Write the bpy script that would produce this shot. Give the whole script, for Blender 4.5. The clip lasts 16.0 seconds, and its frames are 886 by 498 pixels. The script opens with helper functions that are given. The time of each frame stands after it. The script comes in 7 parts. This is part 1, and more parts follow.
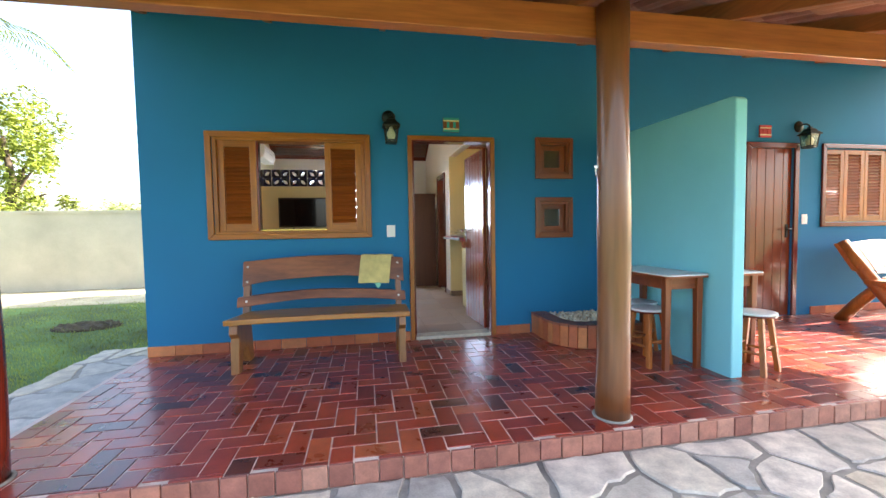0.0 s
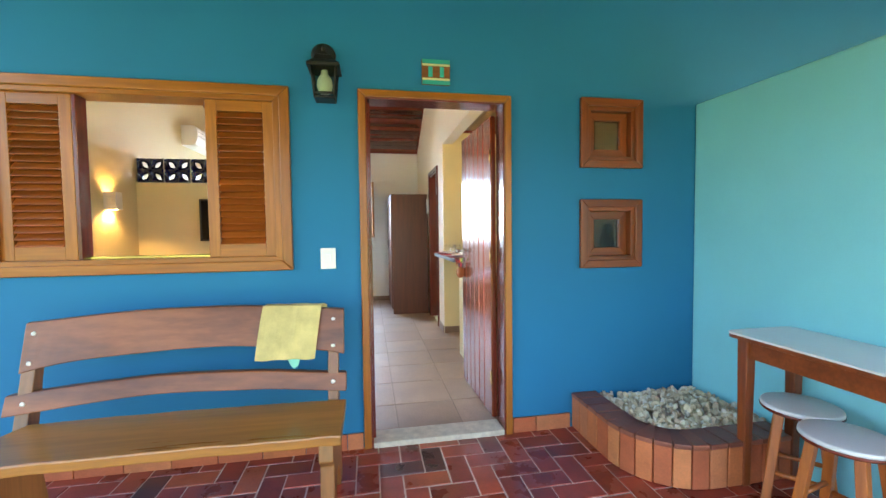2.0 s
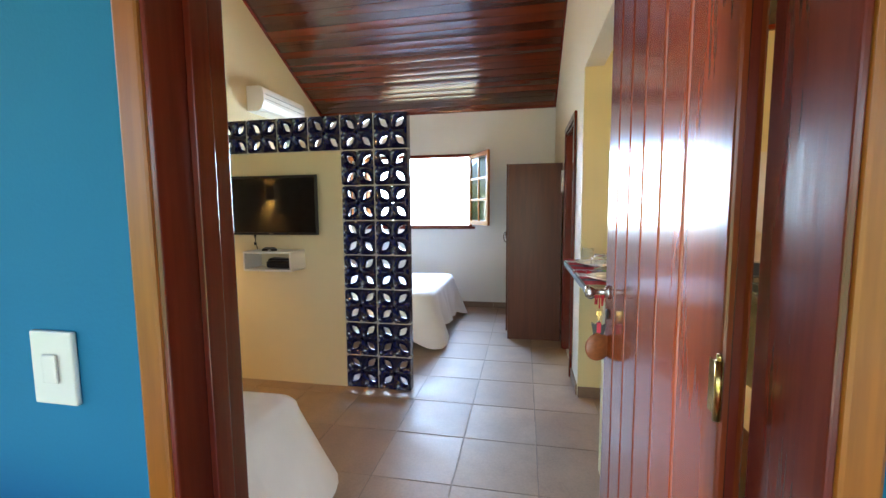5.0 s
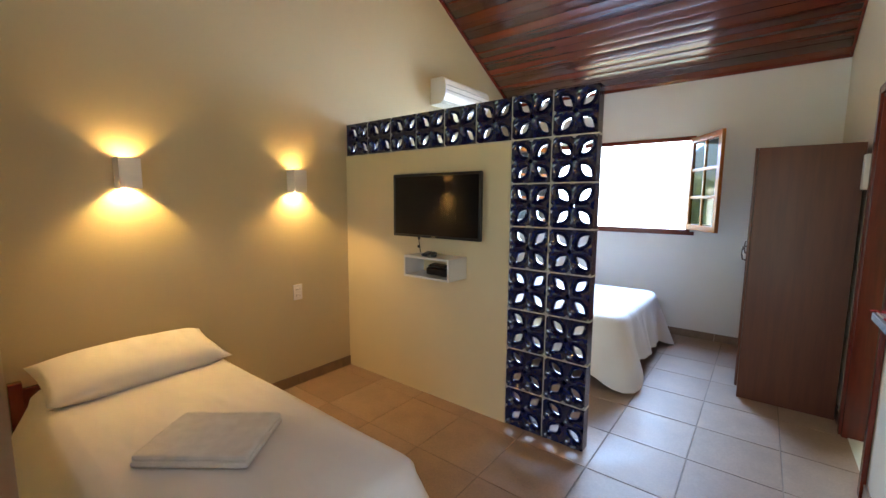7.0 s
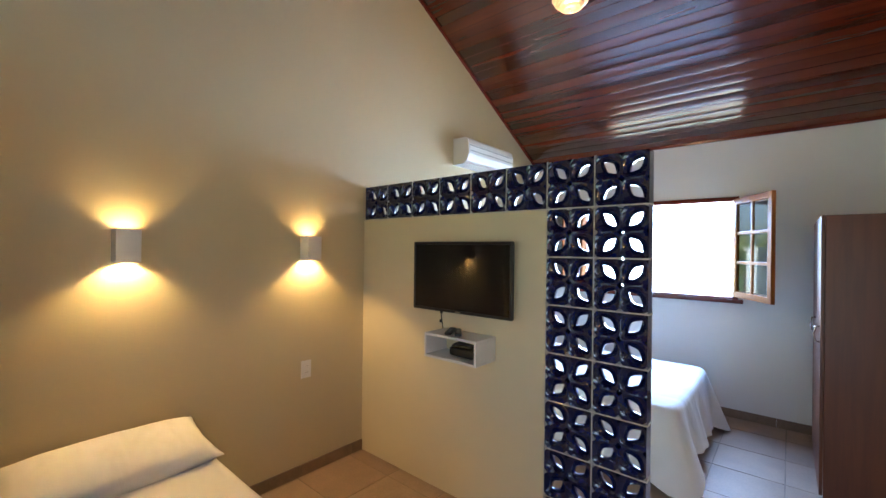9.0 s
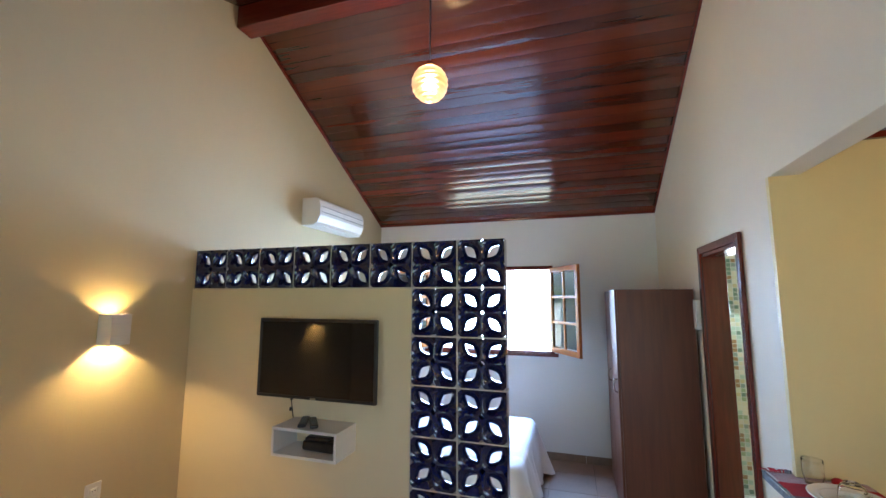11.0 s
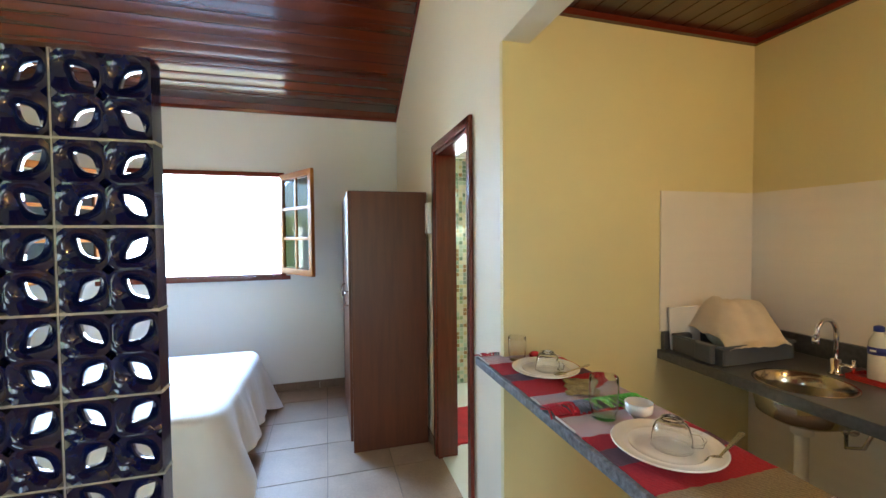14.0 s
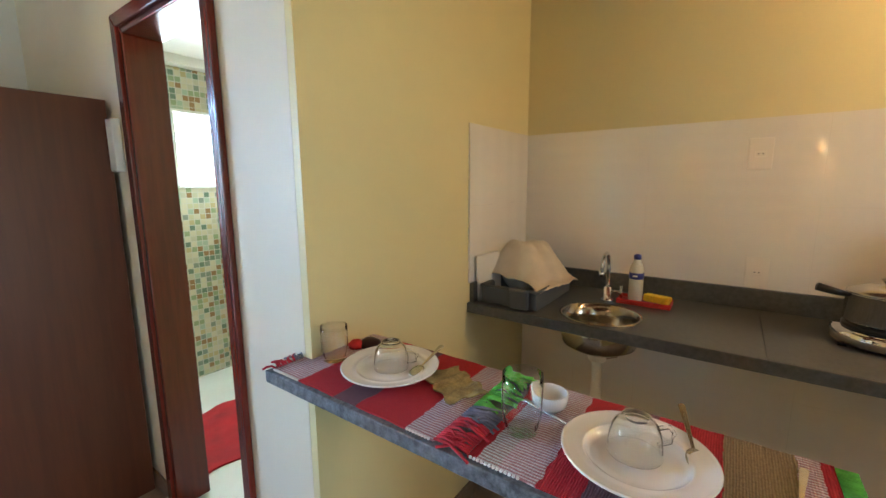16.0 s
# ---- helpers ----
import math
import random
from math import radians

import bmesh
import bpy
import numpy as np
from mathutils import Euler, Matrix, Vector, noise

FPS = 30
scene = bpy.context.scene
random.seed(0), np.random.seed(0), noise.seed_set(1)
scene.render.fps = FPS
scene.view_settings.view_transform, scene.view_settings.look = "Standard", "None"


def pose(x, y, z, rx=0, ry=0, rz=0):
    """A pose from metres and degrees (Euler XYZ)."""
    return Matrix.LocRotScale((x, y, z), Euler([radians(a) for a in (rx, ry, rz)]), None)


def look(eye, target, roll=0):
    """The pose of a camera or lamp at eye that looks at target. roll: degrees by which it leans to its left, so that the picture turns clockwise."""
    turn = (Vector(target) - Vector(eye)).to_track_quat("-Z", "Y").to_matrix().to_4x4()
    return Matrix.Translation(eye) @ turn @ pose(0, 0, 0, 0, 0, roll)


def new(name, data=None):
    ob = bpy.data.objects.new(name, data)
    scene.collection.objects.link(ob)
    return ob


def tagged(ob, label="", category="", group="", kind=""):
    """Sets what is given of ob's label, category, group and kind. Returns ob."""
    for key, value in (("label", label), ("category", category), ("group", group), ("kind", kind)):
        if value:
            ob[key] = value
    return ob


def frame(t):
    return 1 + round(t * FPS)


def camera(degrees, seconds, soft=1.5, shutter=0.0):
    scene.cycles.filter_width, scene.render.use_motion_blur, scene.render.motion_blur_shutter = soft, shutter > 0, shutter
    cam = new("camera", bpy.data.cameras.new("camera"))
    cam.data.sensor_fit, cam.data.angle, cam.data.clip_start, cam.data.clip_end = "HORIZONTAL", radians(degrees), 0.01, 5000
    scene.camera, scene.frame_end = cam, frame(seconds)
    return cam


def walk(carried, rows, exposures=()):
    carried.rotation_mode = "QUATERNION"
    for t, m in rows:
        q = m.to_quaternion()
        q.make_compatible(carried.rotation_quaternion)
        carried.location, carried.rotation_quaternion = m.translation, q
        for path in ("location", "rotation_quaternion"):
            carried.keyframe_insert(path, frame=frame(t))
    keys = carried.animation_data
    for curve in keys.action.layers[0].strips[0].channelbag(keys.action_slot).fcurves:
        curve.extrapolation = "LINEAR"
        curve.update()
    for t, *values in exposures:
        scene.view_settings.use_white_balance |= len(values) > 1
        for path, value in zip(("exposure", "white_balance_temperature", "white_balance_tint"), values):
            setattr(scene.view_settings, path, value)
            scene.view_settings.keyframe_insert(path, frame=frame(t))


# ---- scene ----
cam = camera(94.8, 16.0)
PATH = [
    (0, (0.456, -4.181, 1.148), (0.825, -2.218, 1.05), -0.9),
    (0.5, (0.594, -3.723, 1.175), (0.961, -1.76, 1.074), -0.8),
    (1, (0.709, -3.277, 1.142), (1.088, -1.315, 1.051), -0.9),
    (1.5, (0.845, -2.841, 1.201), (1.211, -0.877, 1.109), -0.8),
    (2, (0.942, -2.423, 1.284), (1.295, -0.456, 1.196), -0.7),
    (2.5, (1.048, -2.097, 1.341), (1.336, -0.12, 1.253), -0.6),
    (3, (1.16, -1.686, 1.395), (1.366, 0.302, 1.302), -0.6),
    (3.2, (1.193, -1.545, 1.4), (1.356, 0.446, 1.314), -0.6),
    (5.3, (1.444, -0.359, 1.378), (0.936, 1.564, 1.171), -0.2),
    (5.5, (1.436, -0.269, 1.379), (0.842, 1.628, 1.161), -0.0),
    (6, (1.411, -0.101, 1.423), (0.581, 1.704, 1.189), 0.0),
    (6.5, (1.353, 0.014, 1.444), (0.312, 1.704, 1.199), 0.2),
    (7, (1.332, 0.113, 1.461), (0.109, 1.678, 1.229), 0.4),
    (7.5, (1.295, 0.193, 1.476), (-0.047, 1.663, 1.281), 0.6),
    (8, (1.256, 0.322, 1.521), (-0.142, 1.746, 1.39), 0.8),
    (8.2, (1.223, 0.338, 1.536), (-0.174, 1.766, 1.436), 0.8),
    (10.3, (0.952, 0.227, 1.712), (0.067, 2.013, 1.878), 0.6),
    (10.5, (0.93, 0.236, 1.73), (0.131, 2.059, 1.921), 0.5),
    (11, (0.943, 0.262, 1.767), (0.346, 2.156, 2.01), 0.2),
    (11.5, (0.97, 0.319, 1.755), (0.576, 2.262, 2.023), -0.0),
    (12, (0.995, 0.375, 1.698), (0.776, 2.347, 1.948), -0.1),
    (12.5, (1.055, 0.485, 1.597), (0.995, 2.475, 1.792), -0.2),
    (13, (1.119, 0.608, 1.548), (1.218, 2.602, 1.665), -0.4),
    (13.5, (1.15, 0.744, 1.522), (1.453, 2.72, 1.545), -0.5),
    (14, (1.121, 0.901, 1.533), (1.669, 2.823, 1.468), -0.5),
    (14.5, (1.113, 1.112, 1.498), (1.957, 2.921, 1.385), -0.2),
    (15, (1.15, 1.283, 1.52), (2.274, 2.929, 1.352), -0.4),
    (15.5, (1.151, 1.442, 1.511), (2.539, 2.865, 1.287), -0.4),
    (16, (1.181, 1.564, 1.492), (2.788, 2.712, 1.176), -0.3),
]
EXPOSURES = [(0.0, 2.4, 6700, 13), (1.0, 2.85, 6900, 20), (1.5, 3.1, 7000, 15), (2.0, 3.25, 6800, 10), (2.5, 3.2, 6300, 6), (3.2, 3.2, 5600, 4), (5.3, 2.9, 6300, 8), (6.5, 2.75, 6200, 9), (8.2, 2.7, 5600, 10), (10.5, 2.7, 5300, 10), (12.0, 2.85, 5300, 10), (13.0, 2.9, 5600, 10), (14.3, 2.98, 6000, 2), (15.0, 2.95, 6100, 2), (16.0, 3.02, 5600, 4)]
walk(cam, [(t, look(eye, target, roll)) for t, eye, target, roll in PATH], EXPOSURES)

# ---- world, sun ----
SUN_DIR = Vector((0.80, 0.11, 0.60)).normalized()
world = bpy.data.worlds.new("world")
scene.world = world
world.use_nodes = True
wn = world.node_tree.nodes
sky = wn.new("ShaderNodeTexSky")
sky.sky_type = 'NISHITA'
sky.sun_disc = False
sky.sun_elevation = math.asin(SUN_DIR.z)
sky.sun_rotation = math.atan2(SUN_DIR.x, SUN_DIR.y)
sky.air_density, sky.dust_density = 1.0, 3.0
world.node_tree.links.new(sky.outputs[0], wn["Background"].inputs[0])
wn["Background"].inputs[1].default_value = 0.15
sun_data = bpy.data.lights.new("sun", 'SUN')
sun_data.energy, sun_data.angle, sun_data.color = 5.0, radians(0.5), (1.0, 0.95, 0.86)
sun = new("sun", sun_data)
sun.matrix_world = look(SUN_DIR * 30, (0, 0, 0))


def lamp(name, kind, place, energy, color, aim=None, size=0.03, angle=100, blend=0.5, size_y=None):
    d = bpy.data.lights.new(name, kind)
    d.energy, d.color = energy, color
    if kind == 'AREA':
        d.shape, d.size, d.size_y = 'RECTANGLE', size, size_y or size
    else:
        d.shadow_soft_size = size
    if kind == 'SPOT':
        d.spot_size, d.spot_blend = radians(angle), blend
    ob = new(name, d)
    ob.matrix_world = look(place, aim) if aim else Matrix.Translation(place)
    return ob


WARM = (1.0, 0.56, 0.17)
for sy in (0.82, 1.84):
    for dz, watts in ((1, 1.0), (-1, 3.8)):
        lamp("sconce_light", 'SPOT', (-1.385, sy, 1.60 + 0.045 * dz), watts, WARM, (-1.385, sy, 1.60 + 2 * dz), 0.015, 128, 0.35)
lamp("pendant_light", 'POINT', (0.077, 2.70, 3.20), 1.5, (1.0, 0.62, 0.3), size=0.03)
lamp("kitchen_light", 'POINT', (2.75, 0.75, 2.25), 2.6, (1.0, 0.58, 0.22), size=0.05)
# daylight of the sky in the openings
lamp("front_window_daylight", 'AREA', (-0.24, 0.105, 1.55), 0.25, (0.86, 0.93, 1.0), (-0.24, 3.0, 1.25), 0.58, size_y=0.80)
lamp("door_daylight", 'AREA', (1.34, 0.16, 1.15), 1.0, (0.86, 0.93, 1.0), (1.40, 3.0, 1.10), 0.66, size_y=1.5)
lamp("small_window_daylight", 'AREA', (2.48, 0.26, 1.55), 0.4, (0.92, 0.96, 1.0), (2.7, 2.4, 0.6), 0.3, size_y=0.5)
lamp("window_daylight", 'AREA', (0.0, 5.76, 2.36), 40.0, (0.34, 0.57, 1.0), (-0.10, 4.4, 0.5), 1.4, size_y=0.95)
lamp("bath_daylight", 'AREA', (2.62, 4.70, 1.75), 2.6, (0.95, 1.0, 0.97), (2.3, 3.0, 0.9), 0.5, size_y=0.5)

# ---- materials ----


def nodes_of(m):
    m.use_nodes = True
    nt = m.node_tree
    return nt, nt.nodes, nt.links, nt.nodes["Principled BSDF"]


def value_mix(nt, kind, fac, a, b):
    n = nt.nodes.new("ShaderNodeMix")
    n.data_type, n.blend_type = 'RGBA', kind
    for sock, v in ((n.inputs[0], fac), (n.inputs[6], a), (n.inputs[7], b)):
        if isinstance(v, (int, float)):
            sock.default_value = v
        elif isinstance(v, tuple):
            sock.default_value = (*v[:3], 1)
        else:
            nt.links.new(v, sock)
    return n.outputs[2]


def noise_tex(nt, coord, scale, detail=4, stretch=(1, 1, 1), rough=0.55):
    mp = nt.nodes.new("ShaderNodeMapping")
    mp.inputs["Scale"].default_value = stretch
    nt.links.new(coord, mp.inputs[0])
    n = nt.nodes.new("ShaderNodeTexNoise")
    n.inputs["Scale"].default_value, n.inputs["Detail"].default_value, n.inputs["Roughness"].default_value = scale, detail, rough
    nt.links.new(mp.outputs[0], n.inputs["Vector"])
    return n


def ramp(nt, fac, stops):
    r = nt.nodes.new("ShaderNodeValToRGB")
    e = r.color_ramp.elements
    while len(e) < len(stops):
        e.new(0.5)
    for el, (p, c) in zip(e, stops):
        el.position = p
        el.color = (*c, 1) if isinstance(c, tuple) else (c, c, c, 1)
    nt.links.new(fac, r.inputs[0])
    return r.outputs[0]


def bumped(nt, bsdf, height, strength, dist=0.01):
    b = nt.nodes.new("ShaderNodeBump")
    b.inputs["Strength"].default_value, b.inputs["Distance"].default_value = strength, dist
    nt.links.new(height, b.inputs["Height"])
    nt.links.new(b.outputs[0], bsdf.inputs["Normal"])


def paint(name, color, rough=0.6, metal=0.0, vary=0.08, scale=3.0, fine=60.0, bump=0.15, coat=0.0, spread=0.0):
    """A plain surface with broad stains, fine grain, uneven gloss and fine relief."""
    m = bpy.data.materials.new(name)
    nt, nd, ln, b = nodes_of(m)
    co = nd.new("ShaderNodeTexCoord").outputs["Object"]
    broad, grain = noise_tex(nt, co, scale, 5), noise_tex(nt, co, fine, 3)
    dark = tuple(max(0, c * (1 - 2.2 * vary)) for c in color)
    light = tuple(min(1, c * (1 + 1.2 * vary)) for c in color)
    col = ramp(nt, broad.outputs[0], [(0.3, dark), (0.7, light)])
    col = value_mix(nt, 'MULTIPLY', min(1.0, 2.5 * vary), col, ramp(nt, grain.outputs[0], [(0.3, 0.75), (0.7, 1.0)]))
    if spread:
        rnd = nd.new("ShaderNodeObjectInfo").outputs["Random"]
        col = value_mix(nt, 'MULTIPLY', 1.0, col, ramp(nt, rnd, [(0.0, 1 - spread), (1.0, 1.0)]))
    ln.new(col, b.inputs["Base Color"])
    rr = nd.new("ShaderNodeMapRange")
    rr.inputs[3].default_value, rr.inputs[4].default_value = max(0.02, rough * 0.85), min(1, rough * 1.15)
    ln.new(broad.outputs[0], rr.inputs[0])
    ln.new(rr.outputs[0], b.inputs["Roughness"])
    b.inputs["Metallic"].default_value = metal
    b.inputs["Coat Weight"].default_value = coat
    if bump:
        bumped(nt, b, grain.outputs[0], bump, 0.004)
    return m


def timber(name, dark, light, along=0, rough=0.35, scale=9.0, spread=0.25, coat=0.3, bump=0.12, island=False, fine=0.5, stretch=0.07):
    """Wood with grain drawn out along one axis, each piece of its own tone."""
    m = bpy.data.materials.new(name)
    nt, nd, ln, b = nodes_of(m)
    co = nd.new("ShaderNodeTexCoord").outputs["Object"]
    st = [1.0, 1.0, 1.0]
    st[along] = stretch
    rnd = nd.new("ShaderNodeNewGeometry").outputs["Random Per Island"] if island else nd.new("ShaderNodeObjectInfo").outputs["Random"]
    off = nd.new("ShaderNodeVectorMath")
    off.operation = 'MULTIPLY_ADD'
    cmb = nd.new("ShaderNodeCombineXYZ")
    for k in range(3):
        ln.new(rnd, cmb.inputs[k])
    ln.new(cmb.outputs[0], off.inputs[0])
    off.inputs[1].default_value = (17, 23, 31)
    ln.new(co, off.inputs[2])
    g1 = noise_tex(nt, off.outputs[0], scale, 6, tuple(st), 0.65)
    g2 = noise_tex(nt, off.outputs[0], scale * 7, 3, tuple(st))
    col = ramp(nt, g1.outputs[0], [(0.25, dark), (0.5, tuple((a + c) / 2 for a, c in zip(dark, light))), (0.75, light)])
    col = value_mix(nt, 'MULTIPLY', fine, col, ramp(nt, g2.outputs[0], [(0.35, 0.6), (0.6, 1.0)]))
    col = value_mix(nt, 'MULTIPLY', 1.0, col, ramp(nt, rnd, [(0.0, 1 - spread), (1.0, 1.0)]))
    ln.new(col, b.inputs["Base Color"])
    rr = nd.new("ShaderNodeMapRange")
    rr.inputs[3].default_value, rr.inputs[4].default_value = rough * 0.8, min(1, rough * 1.3)
    ln.new(g1.outputs[0], rr.inputs[0])
    ln.new(rr.outputs[0], b.inputs["Roughness"])
    b.inputs["Coat Weight"].default_value = coat
    b.inputs["Coat Roughness"].default_value = 0.12
    bumped(nt, b, g2.outputs[0], bump, 0.003)
    return m


def pieces(name, tones, rough=0.3, bump=0.25, island=False, coat=0.0, mottle=0.35, cloud=9):
    """Fired clay or stone pieces: a tone for each piece, burnt patches and pitted faces."""
    m = bpy.data.materials.new(name)
    nt, nd, ln, b = nodes_of(m)
    co = nd.new("ShaderNodeTexCoord").outputs["Object"]
    rnd = nd.new("ShaderNodeNewGeometry").outputs["Random Per Island"] if island else nd.new("ShaderNodeObjectInfo").outputs["Random"]
    r = nd.new("ShaderNodeValToRGB")
    r.color_ramp.interpolation = 'CONSTANT'
    e = r.color_ramp.elements
    while len(e) < len(tones):
        e.new(0.5)
    for i, (el, c) in enumerate(zip(e, tones)):
        el.position, el.color = i / len(tones), (*c, 1)
    ln.new(rnd, r.inputs[0])
    off = nd.new("ShaderNodeVectorMath")
    off.operation = 'MULTIPLY_ADD'
    cmb = nd.new("ShaderNodeCombineXYZ")
    for k in range(3):
        ln.new(rnd, cmb.inputs[k])
    ln.new(cmb.outputs[0], off.inputs[0])
    off.inputs[1].default_value = (37, 53, 71)
    ln.new(co, off.inputs[2])
    n1, n2 = noise_tex(nt, off.outputs[0], cloud, 5), noise_tex(nt, off.outputs[0], 90, 4)
    col = value_mix(nt, 'MULTIPLY', mottle, r.outputs[0], ramp(nt, n1.outputs[0], [(0.30, (0.30, 0.26, 0.26)), (0.68, (1.12, 1.06, 1.0))]))
    col = value_mix(nt, 'MULTIPLY', 0.4, col, ramp(nt, n2.outputs[0], [(0.3, 0.6), (0.65, 1.0)]))
    ln.new(col, b.inputs["Base Color"])
    rr = nd.new("ShaderNodeMapRange")
    rr.inputs[3].default_value, rr.inputs[4].default_value = rough * 0.7, min(1, rough * 1.5)
    ln.new(n1.outputs[0], rr.inputs[0])
    ln.new(rr.outputs[0], b.inputs["Roughness"])
    b.inputs["Coat Weight"].default_value = coat
    b.inputs["Coat Roughness"].default_value = 0.16
    bumped(nt, b, n2.outputs[0], bump, 0.003)
    return m


def glass(name, color=(1, 1, 1), rough=0.0, ior=1.45):
    m = bpy.data.materials.new(name)
    nt, nd, ln, b = nodes_of(m)
    b.inputs["Base Color"].default_value = (*color, 1)
    b.inputs["Roughness"].default_value = rough
    b.inputs["Transmission Weight"].default_value = 1.0
    b.inputs["IOR"].default_value = ior
    return m


def thin_glass(name, color, rough, ior):
    """Thin clear glass: light passes straight, with a gloss that grows towards the edges."""
    m = bpy.data.materials.new(name)
    nt, nd, ln, b = nodes_of(m)
    tr_, gl_, mx_ = nd.new("ShaderNodeBsdfTransparent"), nd.new("ShaderNodeBsdfGlossy"), nd.new("ShaderNodeMixShader")
    tr_.inputs[0].default_value = (*color, 1)
    gl_.inputs["Roughness"].default_value = rough
    fr_ = nd.new("ShaderNodeLayerWeight")
    fr_.inputs[0].default_value = 0.5
    ex_ = nd.new("ShaderNodeMath")
    ex_.operation = 'POWER'
    ex_.inputs[1].default_value = 2.6
    pw_ = nd.new("ShaderNodeMath")
    pw_.operation = 'MULTIPLY_ADD'
    pw_.inputs[1].default_value, pw_.inputs[2].default_value = min(0.9, 1.6 * (ior - 1.0)), 0.04
    ln.new(fr_.outputs["Facing"], ex_.inputs[0])
    ln.new(ex_.outputs[0], pw_.inputs[0])
    ln.new(pw_.outputs[0], mx_.inputs[0])
    ln.new(tr_.outputs[0], mx_.inputs[1])
    ln.new(gl_.outputs[0], mx_.inputs[2])
    ln.new(mx_.outputs[0], nd["Material Output"].inputs[0])
    return m


def glow(name, color, strength):
    m = bpy.data.materials.new(name)
    nt, nd, ln, b = nodes_of(m)
    b.inputs["Base Color"].default_value = (*color, 1)
    b.inputs["Emission Color"].default_value = (*color, 1)
    b.inputs["Emission Strength"].default_value = strength
    return m


def mosaic(name, size, tones):
    """Small glass tiles in mixed tones with pale joints."""
    m = bpy.data.materials.new(name)
    nt, nd, ln, b = nodes_of(m)
    co = nd.new("ShaderNodeTexCoord").outputs["Object"]
    sc = nd.new("ShaderNodeVectorMath")
    sc.operation = 'SCALE'
    sc.inputs["Scale"].default_value = 1 / size
    ln.new(co, sc.inputs[0])
    fl = nd.new("ShaderNodeVectorMath")
    fl.operation = 'FLOOR'
    ln.new(sc.outputs[0], fl.inputs[0])
    wnz = nd.new("ShaderNodeTexWhiteNoise")
    ln.new(fl.outputs[0], wnz.inputs[0])
    r = nd.new("ShaderNodeValToRGB")
    r.color_ramp.interpolation = 'CONSTANT'
    e = r.color_ramp.elements
    while len(e) < len(tones):
        e.new(0.5)
    for i, (el, c) in enumerate(zip(e, tones)):
        el.position, el.color = i / len(tones), (*c, 1)
    ln.new(wnz.outputs[0], r.inputs[0])
    fr = nd.new("ShaderNodeVectorMath")
    fr.operation = 'FRACTION'
    ln.new(sc.outputs[0], fr.inputs[0])
    sep = nd.new("ShaderNodeSeparateXYZ")
    ln.new(fr.outputs[0], sep.inputs[0])
    edge = []
    for k in (0, 2):
        c = nd.new("ShaderNodeMath")
        c.operation = 'COMPARE'
        c.inputs[1].default_value, c.inputs[2].default_value = 0.5, 0.44
        ln.new(sep.outputs[k], c.inputs[0])
        edge.append(c.outputs[0])
    mul = nd.new("ShaderNodeMath")
    mul.operation = 'MULTIPLY'
    ln.new(edge[0], mul.inputs[0]), ln.new(edge[1], mul.inputs[1])
    ln.new(value_mix(nt, 'MIX', mul.outputs[0], (0.6, 0.58, 0.5), r.outputs[0]), b.inputs["Base Color"])
    b.inputs["Roughness"].default_value = 0.15
    bumped(nt, b, mul.outputs[0], 0.5, 0.003)
    return m


